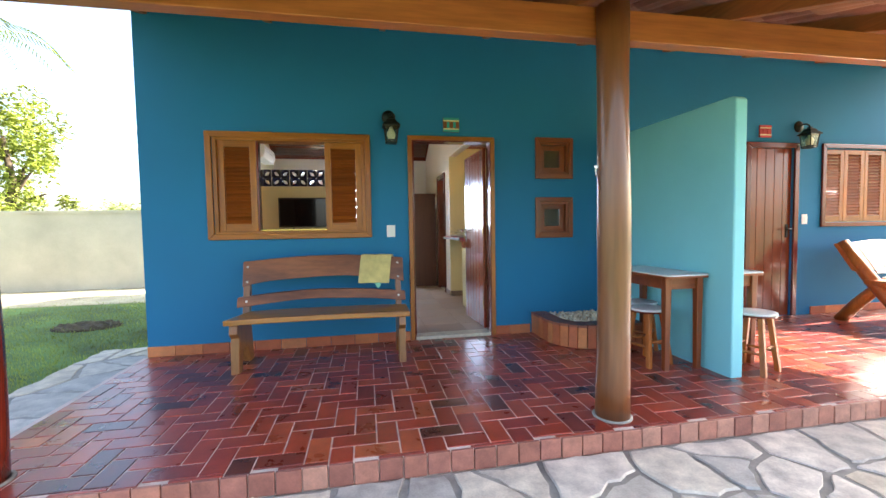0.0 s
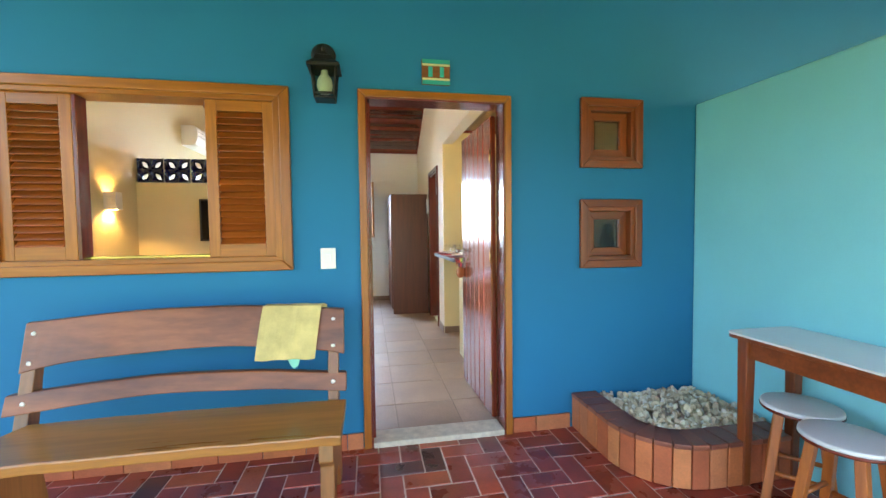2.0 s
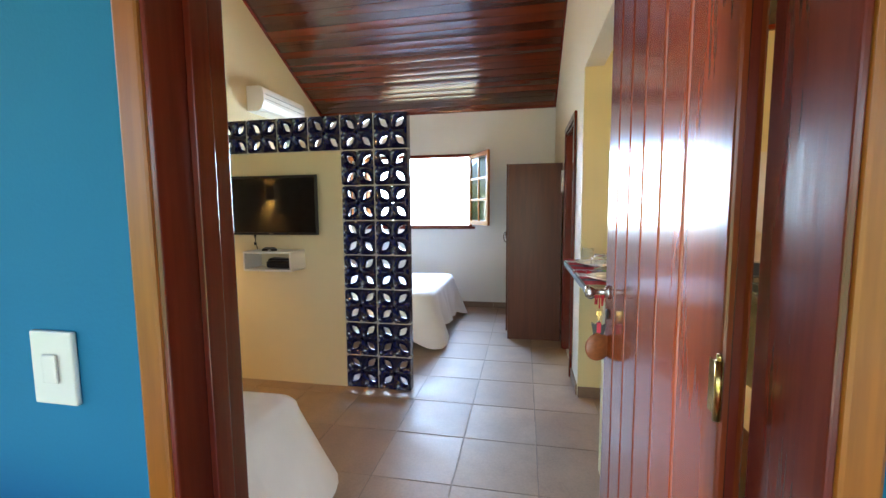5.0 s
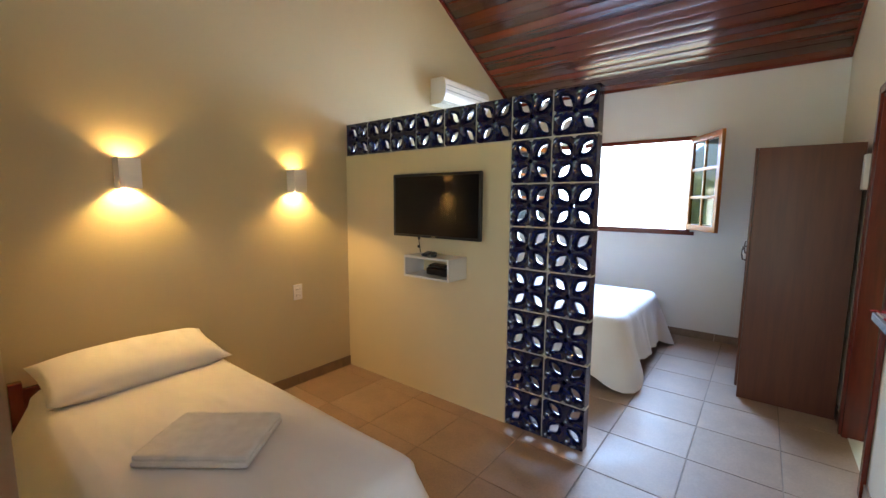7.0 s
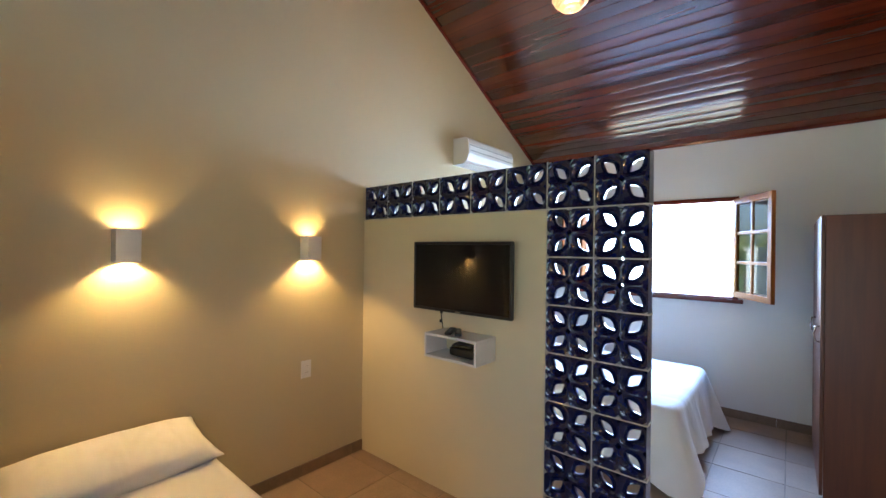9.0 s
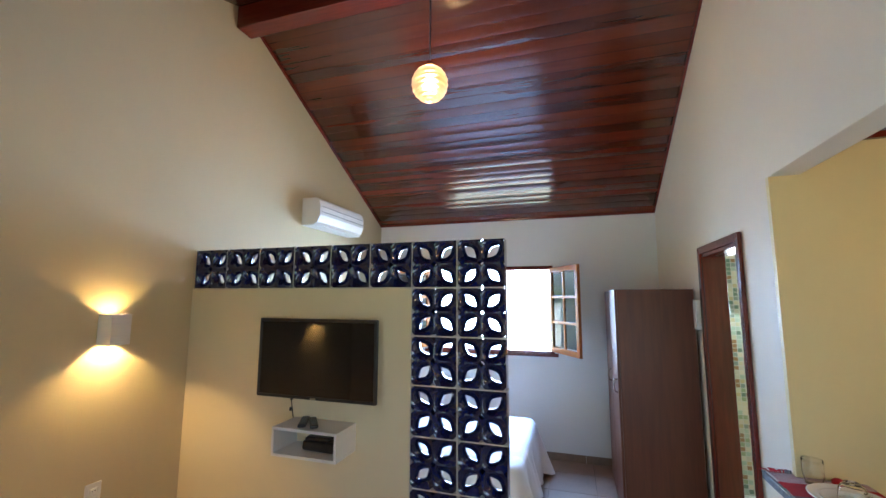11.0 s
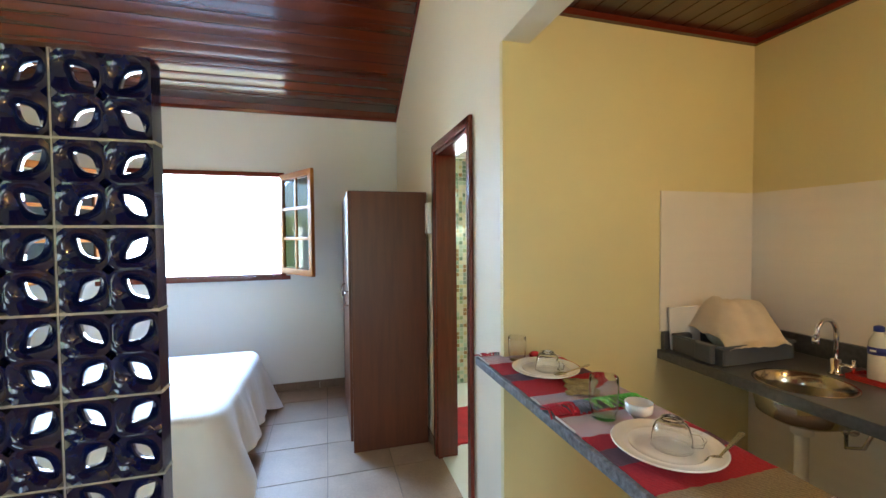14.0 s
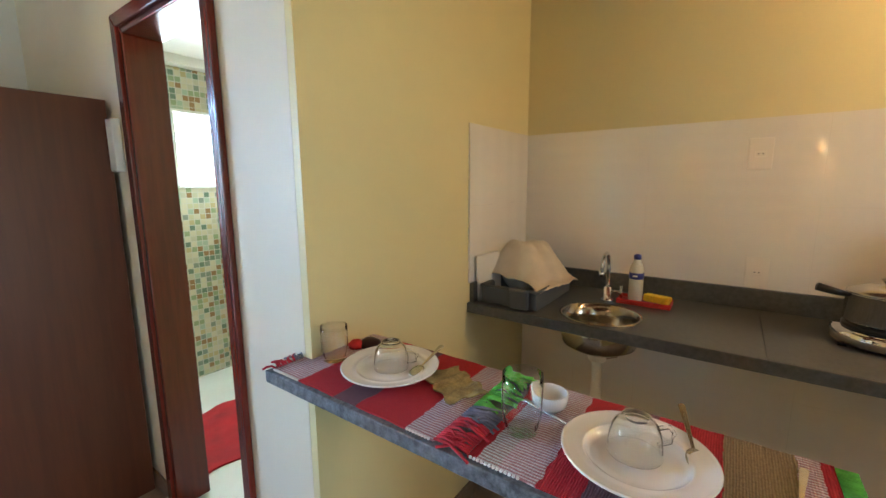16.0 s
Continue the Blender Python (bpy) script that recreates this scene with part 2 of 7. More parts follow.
def weave(name, bands, period, axis=1):
    """Woven cotton with cross bands of colour along one axis and fine ribs."""
    m = bpy.data.materials.new(name)
    nt, nd, ln, b = nodes_of(m)
    co = nd.new("ShaderNodeTexCoord").outputs["Object"]
    sep = nd.new("ShaderNodeSeparateXYZ")
    wob = noise_tex(nt, co, 30, 2)
    ln.new(co, sep.inputs[0])
    ma = nd.new("ShaderNodeMath")
    ma.operation = 'MULTIPLY_ADD'
    ma.inputs[1].default_value = 1 / period
    ln.new(sep.outputs[axis], ma.inputs[0])
    wv = nd.new("ShaderNodeMath")
    wv.operation = 'MULTIPLY'
    wv.inputs[1].default_value = 0.03
    ln.new(wob.outputs[0], wv.inputs[0])
    ln.new(wv.outputs[0], ma.inputs[2])
    fr = nd.new("ShaderNodeMath")
    fr.operation = 'FRACT'
    ln.new(ma.outputs[0], fr.inputs[0])
    r = nd.new("ShaderNodeValToRGB")
    r.color_ramp.interpolation = 'CONSTANT'
    e = r.color_ramp.elements
    while len(e) < len(bands):
        e.new(0.5)
    for el, (p, c) in zip(e, bands):
        el.position, el.color = p, (*c, 1)
    ln.new(fr.outputs[0], r.inputs[0])
    rib = nd.new("ShaderNodeTexWave")
    rib.bands_direction = 'Y' if axis == 1 else 'X'
    rib.inputs["Scale"].default_value, rib.inputs["Distortion"].default_value = 75, 1.5
    ln.new(co, rib.inputs[0])
    col = value_mix(nt, 'MULTIPLY', 0.45, r.outputs[0], ramp(nt, rib.outputs[0], [(0.0, 0.45), (0.6, 1.0)]))
    warp = nd.new("ShaderNodeTexWave")
    warp.bands_direction = 'X' if axis == 1 else 'Y'
    warp.inputs["Scale"].default_value, warp.inputs["Distortion"].default_value = 42, 2.5
    ln.new(co, warp.inputs[0])
    thread = ramp(nt, warp.outputs[0], [(0.45, (0.40, 0.10, 0.12)), (0.6, (0.85, 0.80, 0.80))])
    lum = nd.new("ShaderNodeSeparateColor")
    ln.new(r.outputs[0], lum.inputs[0])
    pale = nd.new("ShaderNodeMath")
    pale.operation = 'GREATER_THAN'
    pale.inputs[1].default_value = 0.25
    ln.new(lum.outputs[1], pale.inputs[0])
    half = nd.new("ShaderNodeMath")
    half.operation = 'MULTIPLY'
    half.inputs[1].default_value = 0.55
    ln.new(pale.outputs[0], half.inputs[0])
    col = value_mix(nt, 'MIX', half.outputs[0], col, thread)
    fib = noise_tex(nt, co, 220, 2)
    col = value_mix(nt, 'MULTIPLY', 0.5, col, ramp(nt, fib.outputs[0], [(0.3, 0.5), (0.6, 1.0)]))
    ln.new(col, b.inputs["Base Color"])
    b.inputs["Roughness"].default_value = 0.95
    bumped(nt, b, rib.outputs[0], 0.8, 0.003)
    return m


M_BLUE = paint("blue_wall_paint", (0.007, 0.170, 0.340), 0.78, vary=0.05, scale=0.9, fine=140, bump=0.12)
M_AQUA = paint("aqua_wall_paint", (0.22, 0.61, 0.68), 0.55, vary=0.04, scale=0.9, fine=140, bump=0.12)
M_CREAM = paint("cream_wall_paint", (0.69, 0.61, 0.40), 0.6, vary=0.025, scale=0.8, fine=150, bump=0.10)
M_BEIGE = paint("beige_wall_paint", (0.60, 0.515, 0.32), 0.6, vary=0.025, scale=0.8, fine=150, bump=0.10)
M_OFFWHITE = paint("off_white_wall_paint", (0.77, 0.70, 0.55), 0.6, vary=0.025, scale=0.8, fine=150, bump=0.10)
M_YELLOW = paint("yellow_wall_paint", (0.72, 0.63, 0.33), 0.5, vary=0.025, scale=0.8, fine=150, bump=0.10)
M_WHITEWALL = paint("white_wall_paint", (0.80, 0.78, 0.74), 0.55, vary=0.02, scale=0.8, fine=150, bump=0.10)
M_GARDENWALL = paint("garden_wall_render", (0.52, 0.48, 0.36), 0.85, vary=0.12, scale=0.8, fine=40, bump=0.4)
M_GRASS = paint("lawn", (0.10, 0.18, 0.04), 0.95, vary=0.30, scale=1.6, fine=45, bump=0.9)
M_SOIL = paint("dark_soil", (0.10, 0.075, 0.04), 0.95, vary=0.3, scale=5, fine=60, bump=0.9)
M_MORTAR = paint("stone_mortar", (0.33, 0.31, 0.27), 0.9, vary=0.2, scale=5, fine=90, bump=0.5)
M_GROUT = paint("brick_grout", (0.74, 0.58, 0.49), 0.75, vary=0.15, scale=4, fine=90, bump=0.3)
M_STONE = pieces("flagstone", [(0.70, 0.66, 0.56), (0.56, 0.54, 0.48), (0.74, 0.69, 0.58), (0.50, 0.49, 0.45), (0.72, 0.68, 0.60), (0.64, 0.58, 0.46)], 0.6, 0.6, mottle=0.6)
BRICK_TONES = [(0.42, 0.062, 0.030), (0.34, 0.048, 0.028), (0.50, 0.088, 0.038), (0.37, 0.052, 0.029), (0.13, 0.032, 0.024), (0.53, 0.115, 0.046), (0.29, 0.042, 0.027), (0.44, 0.066, 0.031), (0.40, 0.058, 0.030), (0.24, 0.040, 0.026), (0.46, 0.072, 0.034), (0.33, 0.046, 0.027)]
M_BRICK = pieces("floor_brick", BRICK_TONES, 0.27, 0.2, coat=0.32, mottle=0.7, cloud=5)
M_BRICK_FAR = pieces("floor_brick_far", BRICK_TONES, 0.27, 0.2, island=True, coat=0.32, mottle=0.7, cloud=5)
M_TERRA = pieces("terracotta", [(0.60, 0.185, 0.062), (0.50, 0.130, 0.048), (0.66, 0.235, 0.085), (0.44, 0.115, 0.046), (0.57, 0.200, 0.082)], 0.5, 0.3)
M_KERB = pieces("kerb_brick", [(0.46, 0.20, 0.14), (0.38, 0.15, 0.105), (0.50, 0.25, 0.18), (0.42, 0.17, 0.125), (0.34, 0.13, 0.095)], 0.6, 0.4, mottle=0.5, cloud=16)
M_TERRA_DARK = pieces("dark_terracotta", [(0.27, 0.085, 0.05), (0.22, 0.07, 0.045), (0.31, 0.10, 0.055)], 0.4, 0.3)
M_ROOFTILE = pieces("roof_tile", [(0.36, 0.14, 0.08), (0.30, 0.11, 0.07), (0.42, 0.18, 0.10)], 0.8, 0.4, island=True)
M_GRAVEL = pieces("white_gravel", [(0.86, 0.76, 0.56), (0.72, 0.58, 0.38), (0.88, 0.82, 0.68), (0.58, 0.46, 0.31), (0.84, 0.70, 0.46)], 0.7, 0.2, island=True, mottle=0.2)
M_WOODX = timber("orange_wood_x", (0.25, 0.064, 0.006), (0.55, 0.185, 0.017), 0, 0.35, spread=0.12, coat=0.1)
M_WOODZ = timber("orange_wood_z", (0.25, 0.064, 0.006), (0.55, 0.185, 0.017), 2, 0.35, spread=0.12, coat=0.1)
M_SLAT = timber("louvre_wood", (0.22, 0.046, 0.006), (0.44, 0.110, 0.014), 0, 0.32, spread=0.2, coat=0.15)
M_RUSTX = timber("russet_wood_x", (0.15, 0.030, 0.007), (0.34, 0.076, 0.014), 0, 0.32, spread=0.12, coat=0.2)
M_RUSTZ = timber("russet_wood_z", (0.15, 0.030, 0.007), (0.34, 0.076, 0.014), 2, 0.32, spread=0.12, coat=0.2)
M_REDX = timber("red_wood_x", (0.10, 0.011, 0.006), (0.21, 0.027, 0.012), 0, 0.22, spread=0.15, coat=0.25)
M_REDY = timber("red_wood_y", (0.10, 0.011, 0.006), (0.21, 0.027, 0.012), 1, 0.22, spread=0.15, coat=0.25)
M_REDZ = timber("red_wood_z", (0.10, 0.011, 0.006), (0.21, 0.027, 0.012), 2, 0.22, spread=0.15, coat=0.25)
M_LEAFZ = timber("door_plank", (0.15, 0.022, 0.005), (0.30, 0.050, 0.010), 2, 0.22, spread=0.2, coat=0.35, bump=0.02, fine=0.3)
M_CEIL = timber("ceiling_board", (0.074, 0.013, 0.0045), (0.175, 0.031, 0.008), 0, 0.2, 4, spread=0.5, coat=1.0, bump=0.04, island=True, fine=0.25)
M_CEIL_DARK = timber("kitchen_ceiling_board", (0.05, 0.014, 0.008), (0.13, 0.036, 0.016), 1, 0.3, 6, spread=0.4, coat=0.4, island=True)
M_BEAM = timber("roof_beam", (0.30, 0.075, 0.016), (0.52, 0.165, 0.04), 0, 0.45, spread=0.1)
M_RAFTER = timber("rafter", (0.26, 0.07, 0.018), (0.44, 0.14, 0.035), 1, 0.5, spread=0.2)
M_POST = timber("varnished_trunk", (0.13, 0.042, 0.013), (0.25, 0.088, 0.026), 2, 0.36, 5, spread=0.05, coat=0.45)
M_BENCH = timber("bench_plank", (0.070, 0.018, 0.006), (0.44, 0.150, 0.050), 0, 0.40, 4.5, spread=0.15, coat=0.1, bump=0.2, stretch=0.22)
M_BENCHSEAT = timber("bench_seat_plank", (0.30, 0.12, 0.02), (0.50, 0.23, 0.045), 0, 0.28, 6, spread=0.05, coat=0.5)
M_BENCHLEG = timber("bench_leg", (0.15, 0.056, 0.016), (0.36, 0.15, 0.04), 2, 0.4, 6, spread=0.2)
M_STOOLLEG = timber("stool_leg", (0.34, 0.082, 0.012), (0.56, 0.17, 0.026), 2, 0.4, spread=0.15)
M_WARD = timber("wardrobe_laminate", (0.105, 0.026, 0.007), (0.145, 0.038, 0.010), 2, 0.40, 5, spread=0.05, coat=0.05, bump=0.03)
M_TILE = pieces("floor_tile", [(0.384, 0.271, 0.186), (0.352, 0.243, 0.166), (0.409, 0.292, 0.205), (0.368, 0.254, 0.176)], 0.46, 0.05, mottle=0.3, cloud=5)
M_TILEGROUT = paint("tile_grout", (0.28, 0.21, 0.15), 0.8, vary=0.15)
M_BASEB = pieces("skirting_tile", [(0.26, 0.18, 0.12), (0.22, 0.155, 0.105)], 0.3, 0.06)
M_COBALT = paint("cobalt_glaze", (0.003, 0.008, 0.064), 0.08, vary=0.15, scale=12, fine=40, bump=0.08, coat=0.6)
M_JOINT = paint("pale_mortar", (0.62, 0.57, 0.44), 0.8, vary=0.1, scale=20)
M_WHITE = paint("white_plastic", (0.80, 0.79, 0.76), 0.35, vary=0.02, bump=0.02)
M_SOCKET = paint("off_white_plastic", (0.78, 0.72, 0.62), 0.3, vary=0.02, bump=0.02)
M_LAMINATE = paint("white_laminate", (0.74, 0.73, 0.71), 0.3, vary=0.03, bump=0.03)
M_SHEET = paint("white_sheet", (0.80, 0.78, 0.76), 0.85, vary=0.02, scale=4, fine=180, bump=0.25)


def creased(m, scale, depth):
    """Adds soft creases to a cloth."""
    nt, nd, ln, b = nodes_of(m)
    co = nd.new("ShaderNodeTexCoord").outputs["Object"]
    n = noise_tex(nt, co, scale, 2, (1.0, 2.2, 1.0), 0.4)
    n.inputs["Distortion"].default_value = 0.25
    bp = nd.new("ShaderNodeBump")
    bp.inputs["Strength"].default_value, bp.inputs["Distance"].default_value = 0.6, depth
    ln.new(n.outputs[0], bp.inputs["Height"])
    old = b.inputs["Normal"].links[0].from_socket
    ln.new(old, bp.inputs["Normal"])
    ln.new(bp.outputs[0], b.inputs["Normal"])


creased(M_SHEET, 3.0, 0.035)
M_TOWEL = paint("white_towel", (0.80, 0.79, 0.76), 0.95, vary=0.04, scale=20, fine=260, bump=0.8)
M_BLACK = paint("black_plastic", (0.012, 0.012, 0.013), 0.35, vary=0.1, bump=0.03)
M_SCREEN = paint("tv_glass", (0.006, 0.006, 0.007), 0.10, vary=0.0, bump=0.0, coat=0.3)
M_IRON = paint("wrought_iron", (0.02, 0.018, 0.014), 0.5, 0.3, vary=0.2, scale=30, fine=90, bump=0.3)
M_BRASS = paint("brass", (0.72, 0.50, 0.16), 0.22, 1.0, vary=0.08, scale=20, bump=0.03)
M_STEEL = paint("brushed_steel", (0.62, 0.61, 0.59), 0.25, 1.0, vary=0.05, scale=20, bump=0.03)
M_CHROME = paint("chrome", (0.75, 0.75, 0.75), 0.08, 1.0, vary=0.02, bump=0.0)
M_SCREEN.node_tree.nodes["Principled BSDF"].inputs["IOR"].default_value = 1.3
M_GRANITE = paint("grey_granite", (0.085, 0.085, 0.080), 0.3, vary=0.14, scale=60, fine=240, bump=0.05, coat=0.2)
M_GRANITE_EDGE = paint("granite_edge", (0.17, 0.18, 0.20), 0.5, vary=0.3, scale=60, fine=240, bump=0.3)
M_WALLTILE = paint("wall_tile", (0.80, 0.75, 0.66), 0.06, vary=0.02, scale=2, bump=0.01, coat=1.0)


def embossed(m, wide, high, depth):
    """Gives the glaze of a wall tile a shallow pillowed relief, in steps of wide by high metres."""
    nt, nd, ln, b = nodes_of(m)
    sep = nd.new("ShaderNodeSeparateXYZ")
    ln.new(nd.new("ShaderNodeTexCoord").outputs["Object"], sep.inputs[0])
    waves = []
    for axes, step in (((0, 1), wide), ((2,), high)):
        src = sep.outputs[axes[0]]
        if len(axes) == 2:
            add = nd.new("ShaderNodeMath")
            ln.new(sep.outputs[0], add.inputs[0]), ln.new(sep.outputs[1], add.inputs[1])
            src = add.outputs[0]
        mul, sn = nd.new("ShaderNodeMath"), nd.new("ShaderNodeMath")
        mul.operation, sn.operation = 'MULTIPLY', 'SINE'
        mul.inputs[1].default_value = 2 * math.pi / step
        ln.new(src, mul.inputs[0]), ln.new(mul.outputs[0], sn.inputs[0])
        waves.append(sn.outputs[0])
    both = nd.new("ShaderNodeMath")
    ln.new(waves[0], both.inputs[0]), ln.new(waves[1], both.inputs[1])
    bp = nd.new("ShaderNodeBump")
    bp.inputs["Strength"].default_value, bp.inputs["Distance"].default_value = 1.0, depth
    ln.new(both.outputs[0], bp.inputs["Height"])
    ln.new(bp.outputs[0], b.inputs["Normal"])
    ln.new(bp.outputs[0], b.inputs["Coat Normal"])


embossed(M_WALLTILE, 0.12, 0.065, 0.00032)
M_CHINA = paint("white_china", (0.80, 0.79, 0.75), 0.12, vary=0.02, bump=0.0, coat=0.4)
M_CUPGLASS = glass("drinking_glass", (0.975, 0.99, 0.985), 0.0, 1.12)
M_TUMBLER = glass("tumbler_glass", (0.99, 0.995, 0.99), 0.0, 1.03)
M_TUMBLER.node_tree.nodes["Principled BSDF"].inputs["Coat Weight"].default_value = 1.0
M_CUPGLASS.node_tree.nodes["Principled BSDF"].inputs["Coat Weight"].default_value = 1.0
# sink steel: the room's dim yellow reflection is put into its base colour
M_SINK = paint("reflection_tinted_steel", (0.42, 0.38, 0.30), 0.16, 1.0, vary=0.08, scale=20, bump=0.03)
M_OBSCURE = thin_glass("obscure_glass", (0.30, 0.33, 0.34), 0.25, 1.75)
M_SASHPANE = thin_glass("sash_glass", (0.55, 0.62, 0.66), 0.02, 1.12)
M_FROST = glow("frosted_daylight", (0.95, 1.0, 0.97), 1.2)
M_AMBER = glass("amber_glass", (1.0, 0.52, 0.20), 0.28)
M_BULB = glow("bulb", (1.0, 0.66, 0.32), 6.0)
M_COLDBULB = paint("lamp_bulb", (0.85, 0.87, 0.78), 0.3, vary=0.02)
M_LANTERN = thin_glass("lantern_glass", (0.86, 0.88, 0.80), 0.08, 1.5)
M_RED = paint("red_cloth", (0.42, 0.014, 0.020), 0.9, vary=0.15, scale=8, fine=200, bump=0.4)
M_REDPLASTIC = paint("red_plastic", (0.45, 0.02, 0.015), 0.3, vary=0.05)
M_SPONGE = paint("yellow_sponge", (0.80, 0.55, 0.02), 0.9, vary=0.12, scale=40, fine=220, bump=0.7)
M_GREYPLASTIC = paint("grey_plastic", (0.09, 0.095, 0.10), 0.4, vary=0.08)
M_CLOTH = paint("cream_dishcloth", (0.62, 0.53, 0.40), 0.9, vary=0.06, scale=9, fine=220, bump=0.4)
M_STRAW = paint("yellow_mat", (0.60, 0.50, 0.20), 0.9, vary=0.1, scale=10, fine=150, bump=0.5)
M_OLIVE = paint("olive_cloth", (0.34, 0.28, 0.12), 0.95, vary=0.25, scale=25, fine=200, bump=0.5)
M_MINT = paint("mint_cloth", (0.22, 0.58, 0.45), 0.9, vary=0.06)
M_TEAL = paint("turquoise_paint", (0.03, 0.36, 0.32), 0.5, vary=0.06)
M_PALE = paint("pale_yellow_paint", (0.75, 0.66, 0.36), 0.5, vary=0.06)
M_PLATEWOOD = timber("plaque_wood", (0.20, 0.06, 0.02), (0.34, 0.11, 0.03), 0, 0.4, 20)
M_FRINGE_RED = paint("red_yarn", (0.50, 0.02, 0.035), 0.95, vary=0.2, scale=30)
M_FRINGE_GREEN = paint("green_yarn", (0.16, 0.55, 0.06), 0.95, vary=0.2, scale=30)
M_FRINGE_GREY = paint("grey_yarn", (0.20, 0.20, 0.24), 0.95, vary=0.2, scale=30)
PALE_BAND, RED_BAND, DUSK_BAND, STRAW_BAND = (0.58, 0.44, 0.45), (0.50, 0.010, 0.022), (0.17, 0.075, 0.09), (0.34, 0.25, 0.13)
M_MAT = weave("woven_mat", [(0.0, PALE_BAND), (0.08, (0.44, 0.44, 0.52)), (0.15, RED_BAND), (0.42, DUSK_BAND), (0.56, RED_BAND), (0.81, PALE_BAND), (0.92, (0.46, 0.42, 0.48))], 0.515)
M_MAT_NEAR = weave("woven_mat_near", [(0.0, RED_BAND), (0.05, PALE_BAND), (0.11, STRAW_BAND), (0.31, RED_BAND), (0.52, DUSK_BAND), (0.65, RED_BAND), (0.78, PALE_BAND), (0.92, (0.40, 0.46, 0.38))], 0.51)
M_MOSAIC = mosaic("mosaic_tile", 0.040, [(0.55, 0.52, 0.33), (0.30, 0.36, 0.20), (0.62, 0.58, 0.42), (0.30, 0.18, 0.08), (0.16, 0.22, 0.15), (0.5, 0.42, 0.22), (0.40, 0.48, 0.36), (0.60, 0.55, 0.38), (0.24, 0.28, 0.22), (0.52, 0.50, 0.36)])
M_BATHFLOOR = paint("bath_floor", (0.72, 0.74, 0.68), 0.3, vary=0.03)
M_LEAF = paint("leaf", (0.30, 0.36, 0.05), 0.55, vary=0.3, scale=1.5, fine=30, bump=0.1)
M_LEAF2 = paint("bush_leaf", (0.30, 0.35, 0.09), 0.6, vary=0.3, scale=1.5, fine=30, bump=0.1)
M_BARK = paint("bark", (0.12, 0.085, 0.055), 0.9, vary=0.3, scale=8, fine=50, bump=0.9)
M_SOAP = paint("pale_soap", (0.66, 0.64, 0.50), 0.15, vary=0.06, bump=0.0, coat=0.5)
M_LABEL = paint("blue_label", (0.02, 0.03, 0.22), 0.4, vary=0.03)
M_PVC = paint("white_pipe", (0.70, 0.66, 0.58), 0.4, vary=0.05)
M_MAROON = paint("maroon_cloth", (0.035, 0.008, 0.008), 0.8, vary=0.15)
M_TAGRED = paint("red_tag", (0.55, 0.02, 0.05), 0.5, vary=0.1)

# ---- mesh helpers ----


def rect(bm, x0, x1, y0, y1, z0, z1, bev=0.0, m=None):
    """A box, with its edges rounded by bev, turned and placed by m."""
    t = bmesh.new()
    bmesh.ops.create_cube(t, size=1)
    for v in t.verts:
        v.co = Vector((x0 + (x1 - x0) * (v.co.x + .5), y0 + (y1 - y0) * (v.co.y + .5), z0 + (z1 - z0) * (v.co.z + .5)))
    if bev:
        bmesh.ops.bevel(t, geom=t.edges[:], offset=bev, segments=2, affect='EDGES', profile=0.5)
    return merge(bm, t, m)


def merge(bm, t, m=None):
    if m is not None:
        t.transform(m)
    me = bpy.data.meshes.new("tmp")
    t.to_mesh(me)
    t.free()
    bm.from_mesh(me)
    bpy.data.meshes.remove(me)
    return bm


def boxes(*specs, bev=0.0):
    bm = bmesh.new()
    for s in specs:
        rect(bm, *s, bev=bev)
    return bm


def extrude_poly(poly, a, b, plane="xy", bev=0.0):
    """A flat outline made solid between a and b along the third axis."""
    bm = bmesh.new()
    put = {"xy": lambda u, v, w: (u, v, w), "xz": lambda u, v, w: (u, w, v), "yz": lambda u, v, w: (w, u, v)}[plane]
    lo = [bm.verts.new(put(u, v, a)) for u, v in poly]
    hi = [bm.verts.new(put(u, v, b)) for u, v in poly]
    bm.faces.new(lo), bm.faces.new(hi)
    n = len(poly)
    for i in range(n):
        bm.faces.new((lo[i], lo[(i + 1) % n], hi[(i + 1) % n], hi[i]))
    bmesh.ops.recalc_face_normals(bm, faces=bm.faces)
    if bev:
        bmesh.ops.bevel(bm, geom=bm.edges[:], offset=bev, segments=2, affect='EDGES', profile=0.5)
    return bm


def lathe(profile, seg=24, m=None):
    """A turned body from rows of (radius, height)."""
    bm = bmesh.new()
    rings = []
    for r, z in profile:
        if r < 1e-5:
            rings.append([bm.verts.new((0, 0, z))])
        else:
            rings.append([bm.verts.new((r * math.cos(2 * math.pi * i / seg), r * math.sin(2 * math.pi * i / seg), z)) for i in range(seg)])
    for p, q in zip(rings, rings[1:]):
        for i in range(seg):
            j = (i + 1) % seg
            if len(p) == 1 and len(q) == 1:
                continue
            if len(p) == 1:
                bm.faces.new((p[0], q[j], q[i]))
            elif len(q) == 1:
                bm.faces.new((p[i], p[j], q[0]))
            else:
                bm.faces.new((p[i], p[j], q[j], q[i]))
    bmesh.ops.recalc_face_normals(bm, faces=bm.faces)
    for f in bm.faces:
        f.smooth = True
    if m is not None:
        bm.transform(m)
    return bm


